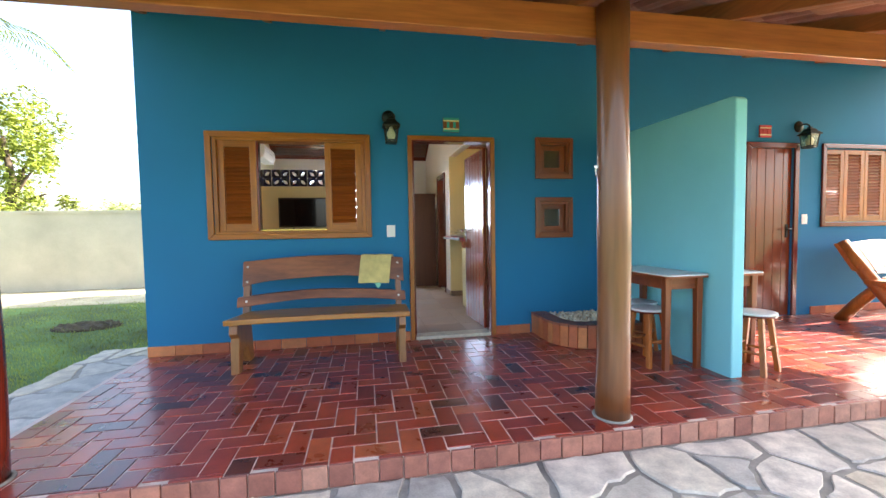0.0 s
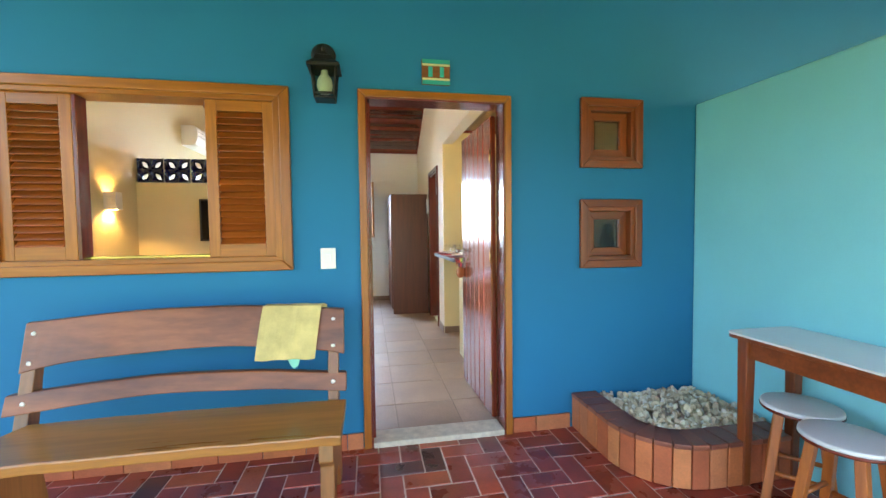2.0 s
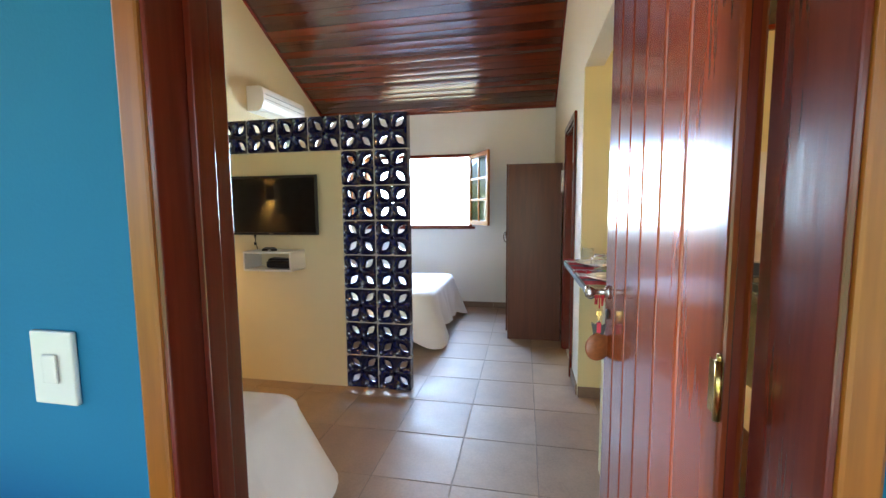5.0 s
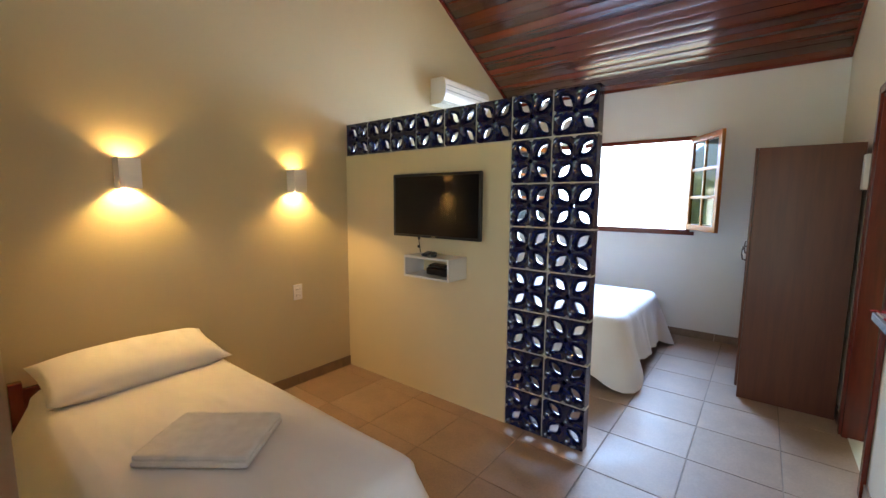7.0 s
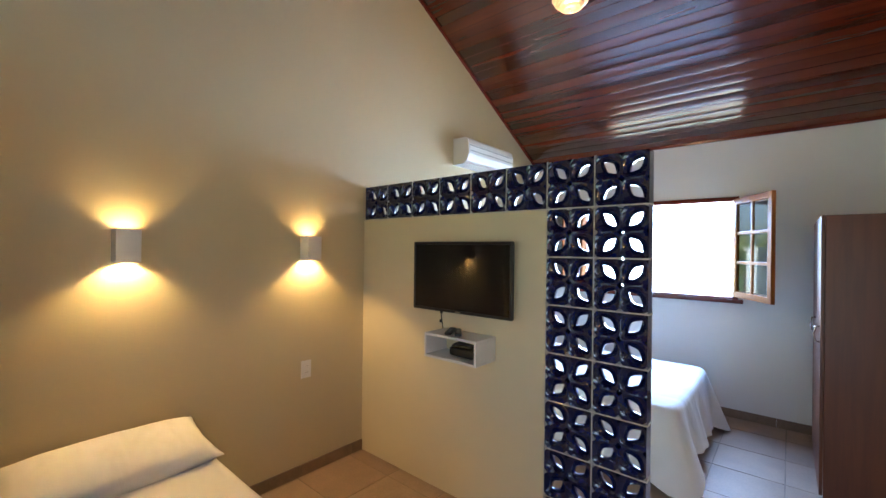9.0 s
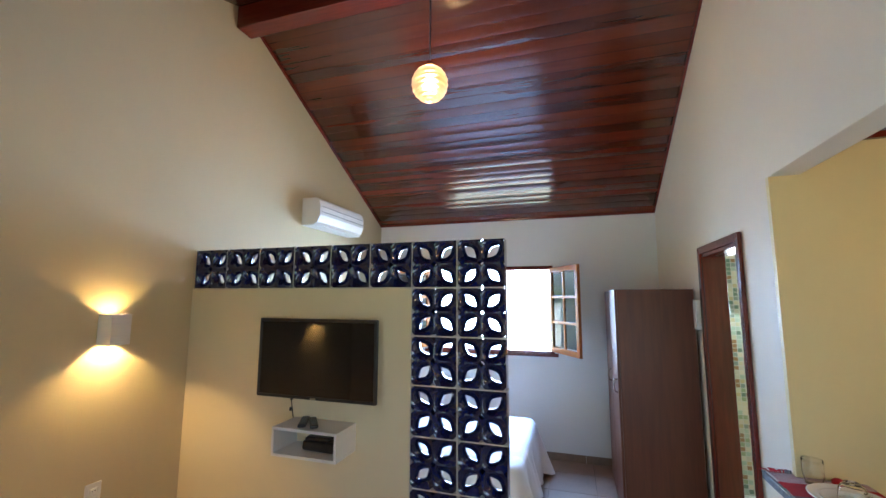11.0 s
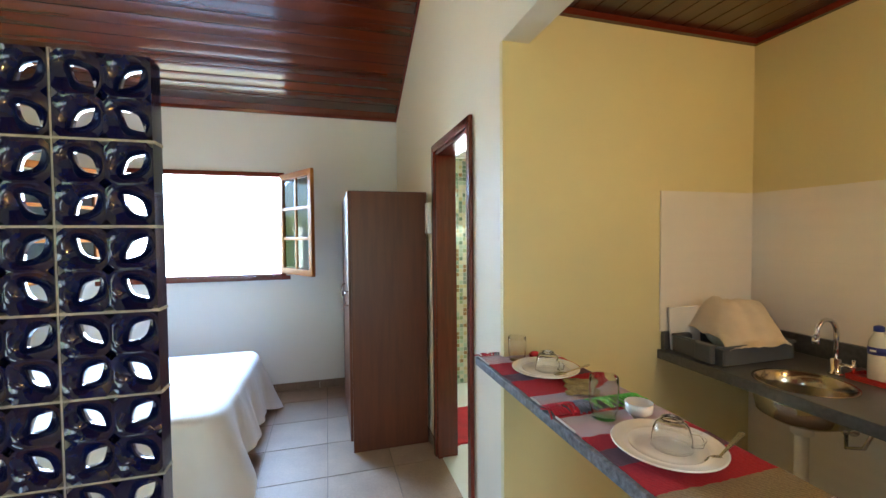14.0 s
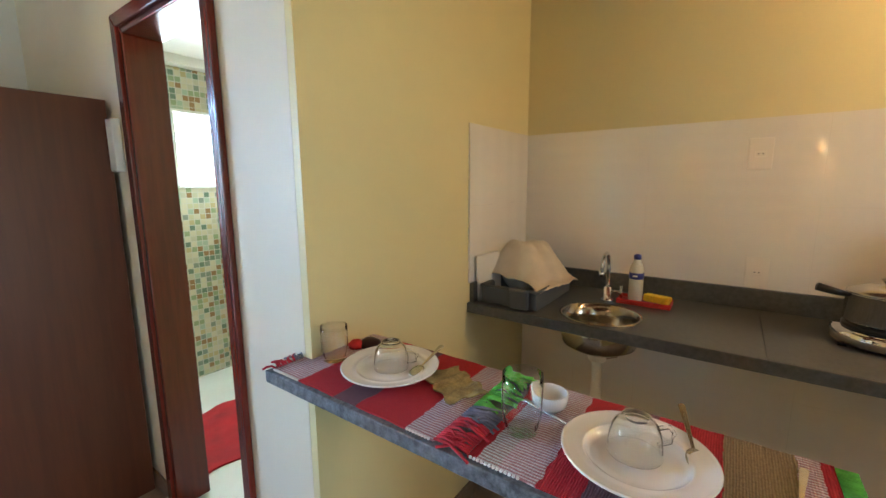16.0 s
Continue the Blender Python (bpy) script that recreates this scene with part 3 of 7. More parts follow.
def tube(pts, r, seg=8, closed=False):
    """A round bar along points; r is a number or one for each point."""
    bm = bmesh.new()
    pts = [Vector(p) for p in pts]
    n = len(pts)
    rs = r if isinstance(r, (list, tuple)) else [r] * n
    rings = []
    up = Vector((0.13, 0.31, 0.94)).normalized()
    for i, p in enumerate(pts):
        if closed:
            d = (pts[(i + 1) % n] - pts[i - 1]).normalized()
        else:
            d = (pts[min(i + 1, n - 1)] - pts[max(i - 1, 0)]).normalized()
        a = d.cross(up)
        if a.length < 1e-3:
            a = d.cross(Vector((1, 0, 0)))
        a.normalize()
        b = d.cross(a)
        rings.append([bm.verts.new(p + rs[i] * (a * math.cos(2 * math.pi * k / seg) + b * math.sin(2 * math.pi * k / seg))) for k in range(seg)])
    pairs = list(zip(rings, rings[1:])) + ([(rings[-1], rings[0])] if closed else [])
    for p, q in pairs:
        for k in range(seg):
            bm.faces.new((p[k], p[(k + 1) % seg], q[(k + 1) % seg], q[k]))
    if not closed:
        bm.faces.new(rings[0]), bm.faces.new(rings[-1])
    bmesh.ops.recalc_face_normals(bm, faces=bm.faces)
    for f in bm.faces:
        f.smooth = True
    return bm


def join(*bms):
    out = bms[0]
    for t in bms[1:]:
        merge(out, t)
    return out


def link_mesh(name, bm, material):
    me = bpy.data.meshes.new(name)
    bm.to_mesh(me)
    bm.free()
    me.materials.append(material)
    return new(name, me)


def part(name, bm, material, parent, label=""):
    ob = link_mesh(name, bm, material)
    ob.parent = parent
    return tagged(ob, label)


def thing(name, place, label, category, group="", rz=0.0):
    ob = new(name)
    ob.empty_display_size = 0.1
    ob.matrix_basis = pose(*place, 0, 0, rz)
    return tagged(ob, label, category, group)


def solid(name, bm, material, label, category, group=""):
    return tagged(link_mesh(name, bm, material), label, category, group)


def structure(name, bm, material, label=""):
    ob = link_mesh(name, bm, material)
    return tagged(ob, label, kind="structure")


def at(place, rx=0, ry=0, rz=0):
    return pose(*place, rx, ry, rz)


def holed_wall(along, a0, a1, z0, z1, d0, d1, holes, top=None):
    """A wall between a0 and a1 along x or y, from depth d0 to d1, with openings (a, b, low, high) cut through. top: height at a, for a sloping head."""
    bm = bmesh.new()
    cuts = sorted({a0, a1, *[v for h in holes for v in h[:2]], *([2.6] if top and a0 < 2.6 < a1 else [])})
    for p, q in zip(cuts, cuts[1:]):
        mid = (p + q) / 2
        spans, low = [], z0
        for h in sorted([h for h in holes if h[0] <= mid <= h[1]], key=lambda h: h[2]):
            if h[2] > low:
                spans.append((low, h[2], False))
            low = h[3]
        spans.append((low, z1, True))
        for lo, hi, last in spans:
            hp, hq = (top(p), top(q)) if (top and last) else (hi, hi)
            vs = []
            for d in (d0, d1):
                for a, z in ((p, lo), (q, lo), (q, hq), (p, hp)):
                    vs.append(bm.verts.new((a, d, z) if along == "x" else (d, a, z)))
            for f in ((0, 1, 2, 3), (7, 6, 5, 4), (0, 4, 5, 1), (1, 5, 6, 2), (2, 6, 7, 3), (3, 7, 4, 0)):
                bm.faces.new([vs[i] for i in f])
    bmesh.ops.recalc_face_normals(bm, faces=bm.faces)
    return bm


def frame_bars(x0, x1, z0, z1, w, y0, y1, bev=0.004):
    """Four mitred bars round an opening in a wall along x; returns the bars one by one."""
    o = [(x0, z0), (x1, z0), (x1, z1), (x0, z1)]
    i = [(x0 + w, z0 + w), (x1 - w, z0 + w), (x1 - w, z1 - w), (x0 + w, z1 - w)]
    return [extrude_poly([o[k], o[(k + 1) % 4], i[(k + 1) % 4], i[k]], y0, y1, "xz", bev) for k in range(4)]

# ---- the large structure ----
XL, XR, YF, YK, XS = -1.44, 1.83, 5.10, 2.47, 3.21
FLOOR = 0.03


def roof_z(y):
    """Underside of the roof boards: a ridge over y = 2.6, flatter to the front than to the back."""
    return 4.02 - 0.352 * (2.6 - y) if y < 2.6 else 4.02 - 0.520 * (y - 2.6)


# ground with the house standing on it
structure("ground", boxes((-400, 400, -400, 400, -0.60, -0.13)), M_GRASS, "green lawn, patchy grass around the house")
structure("foundation", boxes((-1.56, 9.0, -2.10, 5.25, -0.5, -0.012)), M_GROUT, "grouted slab under the brick porch and rooms")

# facade with the window, the door, two small windows and the neighbour's openings
WIN1, DOOR1 = (-0.94, 0.46, 1.12, 2.05), (0.917, 1.765, 0.0, 2.055)
SMALL = [(2.31, 2.655, 1.72, 2.07), (2.31, 2.655, 1.08, 1.43)]
DOOR2, WIN2 = (5.02, 5.66, 0.0, 2.08), (6.14, 7.46, 1.16, 2.08)
structure("wall_front", holed_wall("x", -1.56, 8.5, -0.3, 3.2, 0.0, 0.07, [WIN1, DOOR1, *SMALL, DOOR2, WIN2]), M_BLUE, "deep blue painted facade")
structure("wall_front_inside", holed_wall("x", -1.56, 8.5, -0.3, 3.2, 0.07, 0.14, [WIN1, (0.905, 1.765, 0.0, 2.055), *SMALL, DOOR2, WIN2]), M_CREAM, "cream inner face of the front wall")
structure("wall_left", holed_wall("y", 0.14, 5.22, -0.3, 4.0, XL - 0.12, XL, [], roof_z), M_BEIGE, "warm beige painted gable wall")
structure("wall_back", holed_wall("x", XL, 8.5, -0.3, 2.75, YF, YF + 0.14, [(-0.77, 0.74, 1.14, 2.15)]), M_WHITEWALL, "white painted back wall with a window")
structure("wall_right", holed_wall("y", 0.14, YF, -0.3, 4.0, XR, XR + 0.12, [(0.14, 2.50, 0.0, 2.335), (2.87, 3.54, 0.0, 2.09)], roof_z), M_OFFWHITE, "off-white wall with an opening to the kitchen and the bathroom door")
structure("half_wall", boxes((XR, XR + 0.10, 0.14, 1.62, 0.0, 0.985)), M_YELLOW, "low yellow wall under the breakfast bar")
structure("wall_kitchen", boxes((XR + 0.12, XS, YK, YK + 0.11, -0.1, 2.6), (XR, XR + 0.1199, YK, 2.4985, -0.1, 2.335)), M_YELLOW, "yellow painted kitchen wall")
structure("wall_sink", boxes((XS, XS + 0.12, 0.14, YF, -0.1, 2.9)), M_YELLOW, "yellow painted wall behind the sink")
structure("bathroom_wall", holed_wall("x", XR + 0.12, XS, -0.1, 2.36, 4.80, 4.86, [(2.47, 2.76, 1.47, 2.02), (2.80, 3.08, 1.47, 2.02)]), M_MOSAIC, "bathroom wall in small green and ochre mosaic")
structure("bathroom_side", boxes((XS - 0.02, XS - 0.002, YK + 0.112, 4.80, -0.1, 2.36)), M_MOSAIC, "mosaic bathroom side wall")
structure("bathroom_ceiling", boxes((XR + 0.12, XS - 0.002, YK + 0.112, 4.95, 2.36, 2.40), (XR + 0.12, XS - 0.03, 4.70, 4.798, 2.30, 2.36)), M_WHITEWALL, "white plaster bathroom ceiling")
structure("bathroom_floor", boxes((XR + 0.02, XS - 0.002, YK + 0.112, 4.80, 0.0, FLOOR + 0.001)), M_BATHFLOOR, "pale bathroom floor")
structure("neighbour_wall", boxes((4.6, 4.72, 0.14, 5.1, -0.1, 3.0), (8.38, 8.5, 0.14, 5.1, -0.1, 3.0)), M_CREAM, "plain inner walls of the next room")
structure("neighbour_floor", boxes((XS + 0.12, 8.4, 0.14, 5.1, -0.01, 0.02)), M_TILEGROUT, "plain floor of the next room")


def cupped_board(x0, x1, a, b, cup):
    """A board whose underside bulges a little between its two joints."""
    t = bmesh.new()
    n = 8
    low = [[t.verts.new((x, a + (b - a) * k / n, cup * (2 * k / n - 1) ** 2)) for k in range(n + 1)] for x in (x0, x1)]
    for k in range(n):
        t.faces.new((low[0][k], low[0][k + 1], low[1][k + 1], low[1][k])).smooth = True
    for y, k in ((a, 0), (b, n)):
        v = [t.verts.new((x, y, z)) for x, z in ((x0, cup), (x1, cup), (x1, 0.018), (x0, 0.018))]
        t.faces.new(v)
    t.faces.new([t.verts.new((x, y, 0.018)) for x, y in ((x0, a), (x1, a), (x1, b), (x0, b))])
    return t


def board_ceiling(name, x0, x1, ys, zs, width, material, label, along="x"):
    """Tongue and groove boards laid over a slope, with open joints between them."""
    bm = bmesh.new()
    y0, y1 = ys
    z0, z1 = zs
    run = math.hypot(y1 - y0, z1 - z0)
    tilt = math.atan2(z1 - z0, y1 - y0)
    if along == "x":
        n = round(run / width)
        for i in range(n):
            m = Matrix.Translation((0, y0, z0)) @ Matrix.Rotation(tilt, 4, 'X')
            a, b = i * run / n, (i + 1) * run / n
            mid = Matrix.Translation((0, (a + b) / 2, 0))
            lean = Matrix.Rotation(radians(1.5 * math.sin(i * 2.4) + 0.9 * math.sin(i * 5.1)), 4, 'X')
            merge(bm, cupped_board(x0, x1, a + 0.002, b - 0.003, 0.0013), m @ mid @ lean @ mid.inverted())
            rect(bm, x0, x1, b - 0.006, b + 0.004, 0.006, 0.018, 0, m)
    else:
        n = round((x1 - x0) / width)
        for i in range(n):
            a, b = x0 + i * (x1 - x0) / n, x0 + (i + 1) * (x1 - x0) / n
            rect(bm, a + 0.002, b - 0.003, y0, y1, z0, z0 + 0.018, 0.0025)
            rect(bm, b - 0.006, b + 0.004, y0, y1, z0 + 0.006, z0 + 0.018)
    return structure(name, bm, material, label)


board_ceiling("ceiling_back", XL, XR, (2.6, YF), (roof_z(2.6), roof_z(YF)), 0.098, M_CEIL, "glossy dark red varnished board ceiling")
board_ceiling("ceiling_front", XL, XR, (0.14, 2.6), (roof_z(0.14), roof_z(2.6)), 0.098, M_CEIL, "glossy dark red varnished board ceiling")
board_ceiling("ceiling_kitchen", XR + 0.12, XS, (0.14, YK), (2.50, 2.50), 0.098, M_CEIL_DARK, "dark board ceiling over the kitchen", "y")
structure("ceiling_trim", boxes((XR + 0.12, XS, YK - 0.025, YK - 0.002, 2.47, 2.499), (XS - 0.025, XS - 0.002, 0.14, YK - 0.026, 2.47, 2.499)), M_REDX, "red wood moulding")
tm = bmesh.new()
for xx in (XL + 0.002, XR - 0.022):
    merge(tm, boxes((xx, xx + 0.02, 0, math.hypot(YF - 2.6, 0.52 * (YF - 2.6)), -0.022, -0.001)), Matrix.Translation((0, 2.6, roof_z(2.6))) @ Matrix.Rotation(math.atan2(-0.52, 1), 4, 'X'))
rect(tm, XL, XR, YF - 0.022, YF - 0.002, roof_z(YF) - 0.02, roof_z(YF) + 0.008)
structure("trim", tm, M_REDX, "dark wood moulding along the ceiling edge")
solid("ridge_beam", boxes((XL + 0.001, XR - 0.001, 2.54, 2.69, 3.82, 4.0), bev=0.008), M_REDX, "dark varnished ridge beam under the ceiling", "beam")

# roof over all: boards, rafters, beam, tiles
rt = bmesh.new()
for ya, yb in ((-2.95, 2.6), (2.6, 5.6)):
    za, zb = (roof_z(ya), roof_z(yb))
    run = math.hypot(yb - ya, zb - za)
    m = Matrix.Translation((0, ya, za + 0.13)) @ Matrix.Rotation(math.atan2(zb - za, yb - ya), 4, 'X')
    rect(rt, -1.88, 7.65, 0.0, run, 0.05, 0.06, 0, m)
    for i in range(45):
        x = -1.80 + i * 0.21
        for j in range(int(run / 0.36) + 1):
            if ya < 0 and j > 8:
                break
            t = bmesh.new()
            n = 6
            rows = []
            for yy, lift in ((j * 0.36 - 0.03, 0.0), (j * 0.36 + 0.37, -0.02)):
                rows.append([t.verts.new((x + 0.105 * math.cos(math.pi * k / n), yy, 0.045 - 0.085 * math.sin(math.pi * k / n) * 0.6 + lift + random.uniform(-.004, .004))) for k in range(n + 1)])
            for k in range(n):
                t.faces.new((rows[0][k], rows[0][k + 1], rows[1][k + 1], rows[1][k]))
            merge(rt, t, m)
structure("roof", rt, M_ROOFTILE, "terracotta barrel tile roof")
for i in range(9):
    x = -1.45 + 1.055 * i
    yb, ya = 0.0, -2.9
    m = Matrix.Translation((x, ya, roof_z(ya) + 0.01)) @ Matrix.Rotation(math.atan(0.352), 4, 'X')
    solid("rafter", rect(bmesh.new(), -0.03, 0.03, 0, 2.9 / math.cos(math.atan(0.352)) - 0.02, 0, 0.11, 0.004, m), M_RAFTER, "orange-brown sawn rafter under the porch roof", "rafter", "porch rafters")
solid("porch_beam", boxes((-1.75, 7.6, -1.93, -1.84, 2.26, 2.44), bev=0.006), M_BEAM, "long orange-brown beam carrying the porch roof", "beam")


def post(x, y, wood=M_POST):
    prof = []
    for k in range(13):
        z = k / 12 * 2.42
        prof.append((0.099 - 0.010 * z / 2.4 + 0.003 * math.sin(5 * z + x), z))
    bm = lathe([(0, 0)] + prof + [(0, 2.42)], 28)
    for v in bm.verts:
        v.co.x += 0.008 * math.sin(2.1 * v.co.z)
    ob = thing("porch_post", (x, y, 0), "round varnished timber trunk holding up the porch roof", "post", "porch posts")
    part("trunk", bm, wood, ob)
    part("collar", lathe([(0.09, 0), (0.116, 0.0), (0.114, 0.006), (0.10, 0.009)], 28), M_MORTAR, ob, "mortar collar")
    return ob


p1 = post(1.90, -1.985)
hook = tube([(0, 0, 0.03), (-0.012, -0.012, 0.03), (-0.02, -0.02, 0.0), (-0.016, -0.026, -0.035), (-0.016, -0.045, -0.045), (-0.018, -0.058, -0.02)], 0.006, 8)
hook.transform(at((-0.085, -0.062, 1.475)) @ Matrix.Diagonal((0.8, 0.8, 0.8, 1)))
hk = join(hook, boxes((-0.108, -0.088, -0.078, -0.062, 1.485, 1.505), bev=0.004))
hk.transform(Matrix.Rotation(radians(-30), 4, 'Z'))
part("hook", hk, M_STEEL, p1, "small metal hammock hook")
post(-1.32, -1.985, M_REDZ)
post(5.10, -1.985)

# divider between the two porches
structure("divider_wall", extrude_poly([(-0.001, -0.02), (-1.62, -0.02), (-1.64, 0.0), (-1.64, 2.06), (-1.60, 2.085), (-0.001, 2.11)], 3.105, 3.205, "yz", 0.012), M_AQUA, "light aqua painted dividing wall on the porch")

# garden behind
structure("garden_wall", boxes((-30, -1.9, 6.55, 6.70, -0.3, 1.64), (-30, -1.88, 6.52, 6.73, 1.64, 1.70)), M_GARDENWALL, "beige rendered garden wall with a coping")
# second box: unseen pale ground, added to bounce sunlight into the back window
structure("sand_strip", boxes((-30, -1.2, 4.2, 6.55, -0.3, -0.122), (-1.2, 40, 5.26, 60, -0.3, -0.122)), paint("dry_grass", (0.42, 0.38, 0.24), 0.95, vary=0.15, scale=2, fine=50, bump=0.6), "dry pale ground along the garden wall, with unseen bounce ground added behind the house")

# added glowing panel, stands in for blown-out daylight behind the back window
structure("backdrop", boxes((-2.15, 5.5, 8.0, 8.02, -0.12, 5.2)), glow("daylight_panel_glow", (0.74, 0.87, 1.0), 3.3), "glowing panel standing in for blown-out daylight behind the back window")

# ---- windows and doors ----
# front window: trim, casing, two louvred shutters
w1 = thing("window_1", (0, 0, 0), "orange-brown wooden window with two louvred shutters, open in the middle", "window")
w1["kind"] = "structure"
for k, bm in enumerate(frame_bars(-1.0, 0.515, 1.075, 2.095, 0.055, -0.028, -0.001, 0.006)):
    part("trim_bar", bm, M_WOODX if k % 2 == 0 else M_WOODZ, w1)
for k, bm in enumerate(frame_bars(-0.94, 0.46, 1.12, 2.05, 0.035, -0.012, 0.138, 0.003)):
    part("casing_bar", bm, M_WOODX if k % 2 == 0 else M_WOODZ, w1)


def shutter(parent, x0, x1, z0, z1, y, slats=20):
    s = part("shutter", boxes((x0, x0 + 0.058, y, y + 0.03, z0, z1), (x1 - 0.058, x1, y, y + 0.03, z0, z1), bev=0.003), M_WOODZ, parent)
    part("rail", boxes((x0 + 0.058, x1 - 0.058, y + 0.001, y + 0.029, z0, z0 + 0.072), (x0 + 0.058, x1 - 0.058, y + 0.001, y + 0.029, z1 - 0.058, z1), bev=0.002), M_WOODX, s)
    za, zb = z0 + 0.072, z1 - 0.058
    me = None
    for i in range(slats):
        z = za + (i + 0.5) * (zb - za) / slats
        ob = part("slat", rect(bmesh.new(), -(x1 - x0) / 2 + 0.06, (x1 - x0) / 2 - 0.06, -0.0035, 0.0035, -0.026, 0.026, 0.002), M_SLAT, s) if me is None else new("slat", me)
        me = ob.data
        ob.parent = s
        ob.matrix_basis = pose((x0 + x1) / 2, y + 0.015, z, -42, 0, 0)
    return s


shutter(w1, -0.905, -0.562, 1.155, 2.015, 0.012)
shutter(w1, 0.072, 0.425, 1.155, 2.015, 0.012)
part("jamb", boxes((-0.560, -0.542, 0.012, 0.10, 1.155, 2.015), bev=0.003), M_REDZ, w1)
part("track", boxes((-0.905, 0.425, 0.045, 0.09, 1.155, 1.170), bev=0.002), M_BRASS, w1, "worn pale sliding track")

# entrance door: frame, threshold, leaf swung inwards
d1 = thing("door_1", (0, 0, 0), "varnished red-brown plank door standing open into the room", "door")
d1["kind"] = "structure"


def portal(parent, x0, x1, z1, w, y0, y1, mats, bev=0.006):
    part("frame_post", extrude_poly([(x0, 0.0), (x0 + w, 0.0), (x0 + w, z1 - w), (x0, z1)], y0, y1, "xz", bev), mats[1], parent)
    part("frame_post", extrude_poly([(x1 - w, 0.0), (x1, 0.0), (x1, z1), (x1 - w, z1 - w)], y0, y1, "xz", bev), mats[1], parent)
    part("frame_head", extrude_poly([(x0, z1), (x0 + w, z1 - w), (x1 - w, z1 - w), (x1, z1)], y0, y1, "xz", bev), mats[0], parent)


portal(d1, 0.888, 1.806, 2.10, 0.044, -0.028, -0.001, (M_WOODX, M_WOODZ))
portal(d1, 0.9325, 1.7615, 2.0555, 0.010, -0.026, 0.122, (M_REDX, M_REDZ), 0.003)
part("stop", boxes((0.943, 0.956, 0.035, 0.072, 0.03, 2.04), bev=0.002), M_REDZ, d1)
part("threshold", boxes((0.943, 1.751, -0.03, 0.13, 0.0, 0.036), bev=0.006), M_JOINT, d1, "worn pale stone threshold")
leaf = new("leaf")
leaf.parent = d1
leaf.matrix_basis = pose(1.738, 0.135, 0.045, 0, 0, 91.5)
LEAFW, LEAFH = 0.755, 1.975
part("plank", rect(bmesh.new(), 0.0, LEAFW, -0.006, 0.006, 0, LEAFH), M_REDZ, leaf)
bounds = [0.0, 0.165, 0.285, 0.405, 0.52, 0.635, LEAFW]
for a, b in zip(bounds, bounds[1:]):
    part("plank", boxes((a + 0.003, b - 0.003, -0.018, 0.018, 0.0, LEAFH), bev=0.005), M_LEAFZ, leaf)
for hz in (0.26, 1.07, 1.72):
    part("hinge", join(boxes((-0.004, 0.03, 0.019, 0.022, hz - 0.04, hz + 0.04)), tube([(0, 0.022, hz - 0.045), (0, 0.022, hz + 0.045)], 0.006), tube([(0, 0.022, hz + 0.045), (0, 0.022, hz + 0.055)], 0.004)), M_BRASS, leaf, "brass hinge")
for s in (1, -1):
    part("knob", join(lathe([(0, 0), (0.022, 0), (0.022, 0.006), (0.009, 0.01), (0.009, 0.040), (0.015, 0.046), (0.021, 0.058), (0.017, 0.069), (0, 0.074)], 20, at((LEAFW - 0.05, 0.019 * s, 1.075), -90 * s))), M_STEEL, leaf, "dull metal round door knob")
    part("keyhole_plate", lathe([(0, 0), (0.017, 0), (0.016, 0.004), (0, 0.005)], 16, at((LEAFW - 0.05, 0.019 * s, 1.005), -90 * s)), M_IRON, leaf)
part("latch", boxes((LEAFW - 0.004, LEAFW + 0.003, -0.011, 0.011, 0.98, 1.12)), M_BRASS, leaf)
keys = thing("key_ring", (1.672, 0.83, 0.0), "keys with a red tag and round wooden disc on the door", "keys")
part("key", boxes((-0.008, 0.008, -0.003, 0.003, 1.045, 1.062), (-0.003, 0.003, -0.002, 0.002, 1.030, 1.046), bev=0.001), M_BRASS, keys)
part("tag", boxes((-0.006, 0.007, -0.0045, 0.0045, 0.990, 1.024), bev=0.002), M_TAGRED, keys, "red stripe on the tag")
part("tag_frame", extrude_poly([(-0.016, 0.985), (0.016, 0.985), (0.023, 1.022), (0.010, 1.016), (0.002, 1.030), (-0.010, 1.018), (-0.023, 1.024)], -0.003, 0.003, "xz", 0.001), M_BLACK, keys, "black pointed key tag")
part("disc", lathe([(0, -0.006), (0.043, -0.006), (0.046, 0), (0.043, 0.006), (0, 0.006)], 28, at((0.0, 0, 0.945), 90, 0, 25)), M_PLATEWOOD, keys, "round wooden key disc")
part("ring", tube([(0.012 * math.cos(a), 0, 0.985 + 0.014 * math.sin(a)) for a in [k * math.pi / 6 for k in range(12)]], 0.0015, 6, True), M_STEEL, keys)

# two small windows
for k, (a, b, lo, hi) in enumerate(SMALL):
    w = thing("small_window", (0, 0, 0), "small square red-brown wooden window with stepped frame and one pane", "window", "small kitchen windows")
    for q, bm in enumerate(frame_bars(a - 0.045, b + 0.045, lo - 0.045, hi + 0.045, 0.05, -0.03, -0.001, 0.006)):
        part("trim_bar", bm, M_RUSTX if q % 2 == 0 else M_RUSTZ, w)
    for q, bm in enumerate(frame_bars(a, b, lo, hi, 0.03, -0.012, 0.138, 0.003)):
        part("casing_bar", bm, M_RUSTX if q % 2 == 0 else M_RUSTZ, w)
    for q, bm in enumerate(frame_bars(a + 0.03, b - 0.03, lo + 0.03, hi - 0.03, 0.052, 0.035, 0.075, 0.004)):
        part("sash_bar", bm, M_RUSTX if q % 2 == 0 else M_RUSTZ, w)
    pn = part("pane", boxes((a + 0.08, b - 0.08, 0.052, 0.056, lo + 0.08, hi - 0.08)), M_OBSCURE, w)
    pn.visible_shadow = False

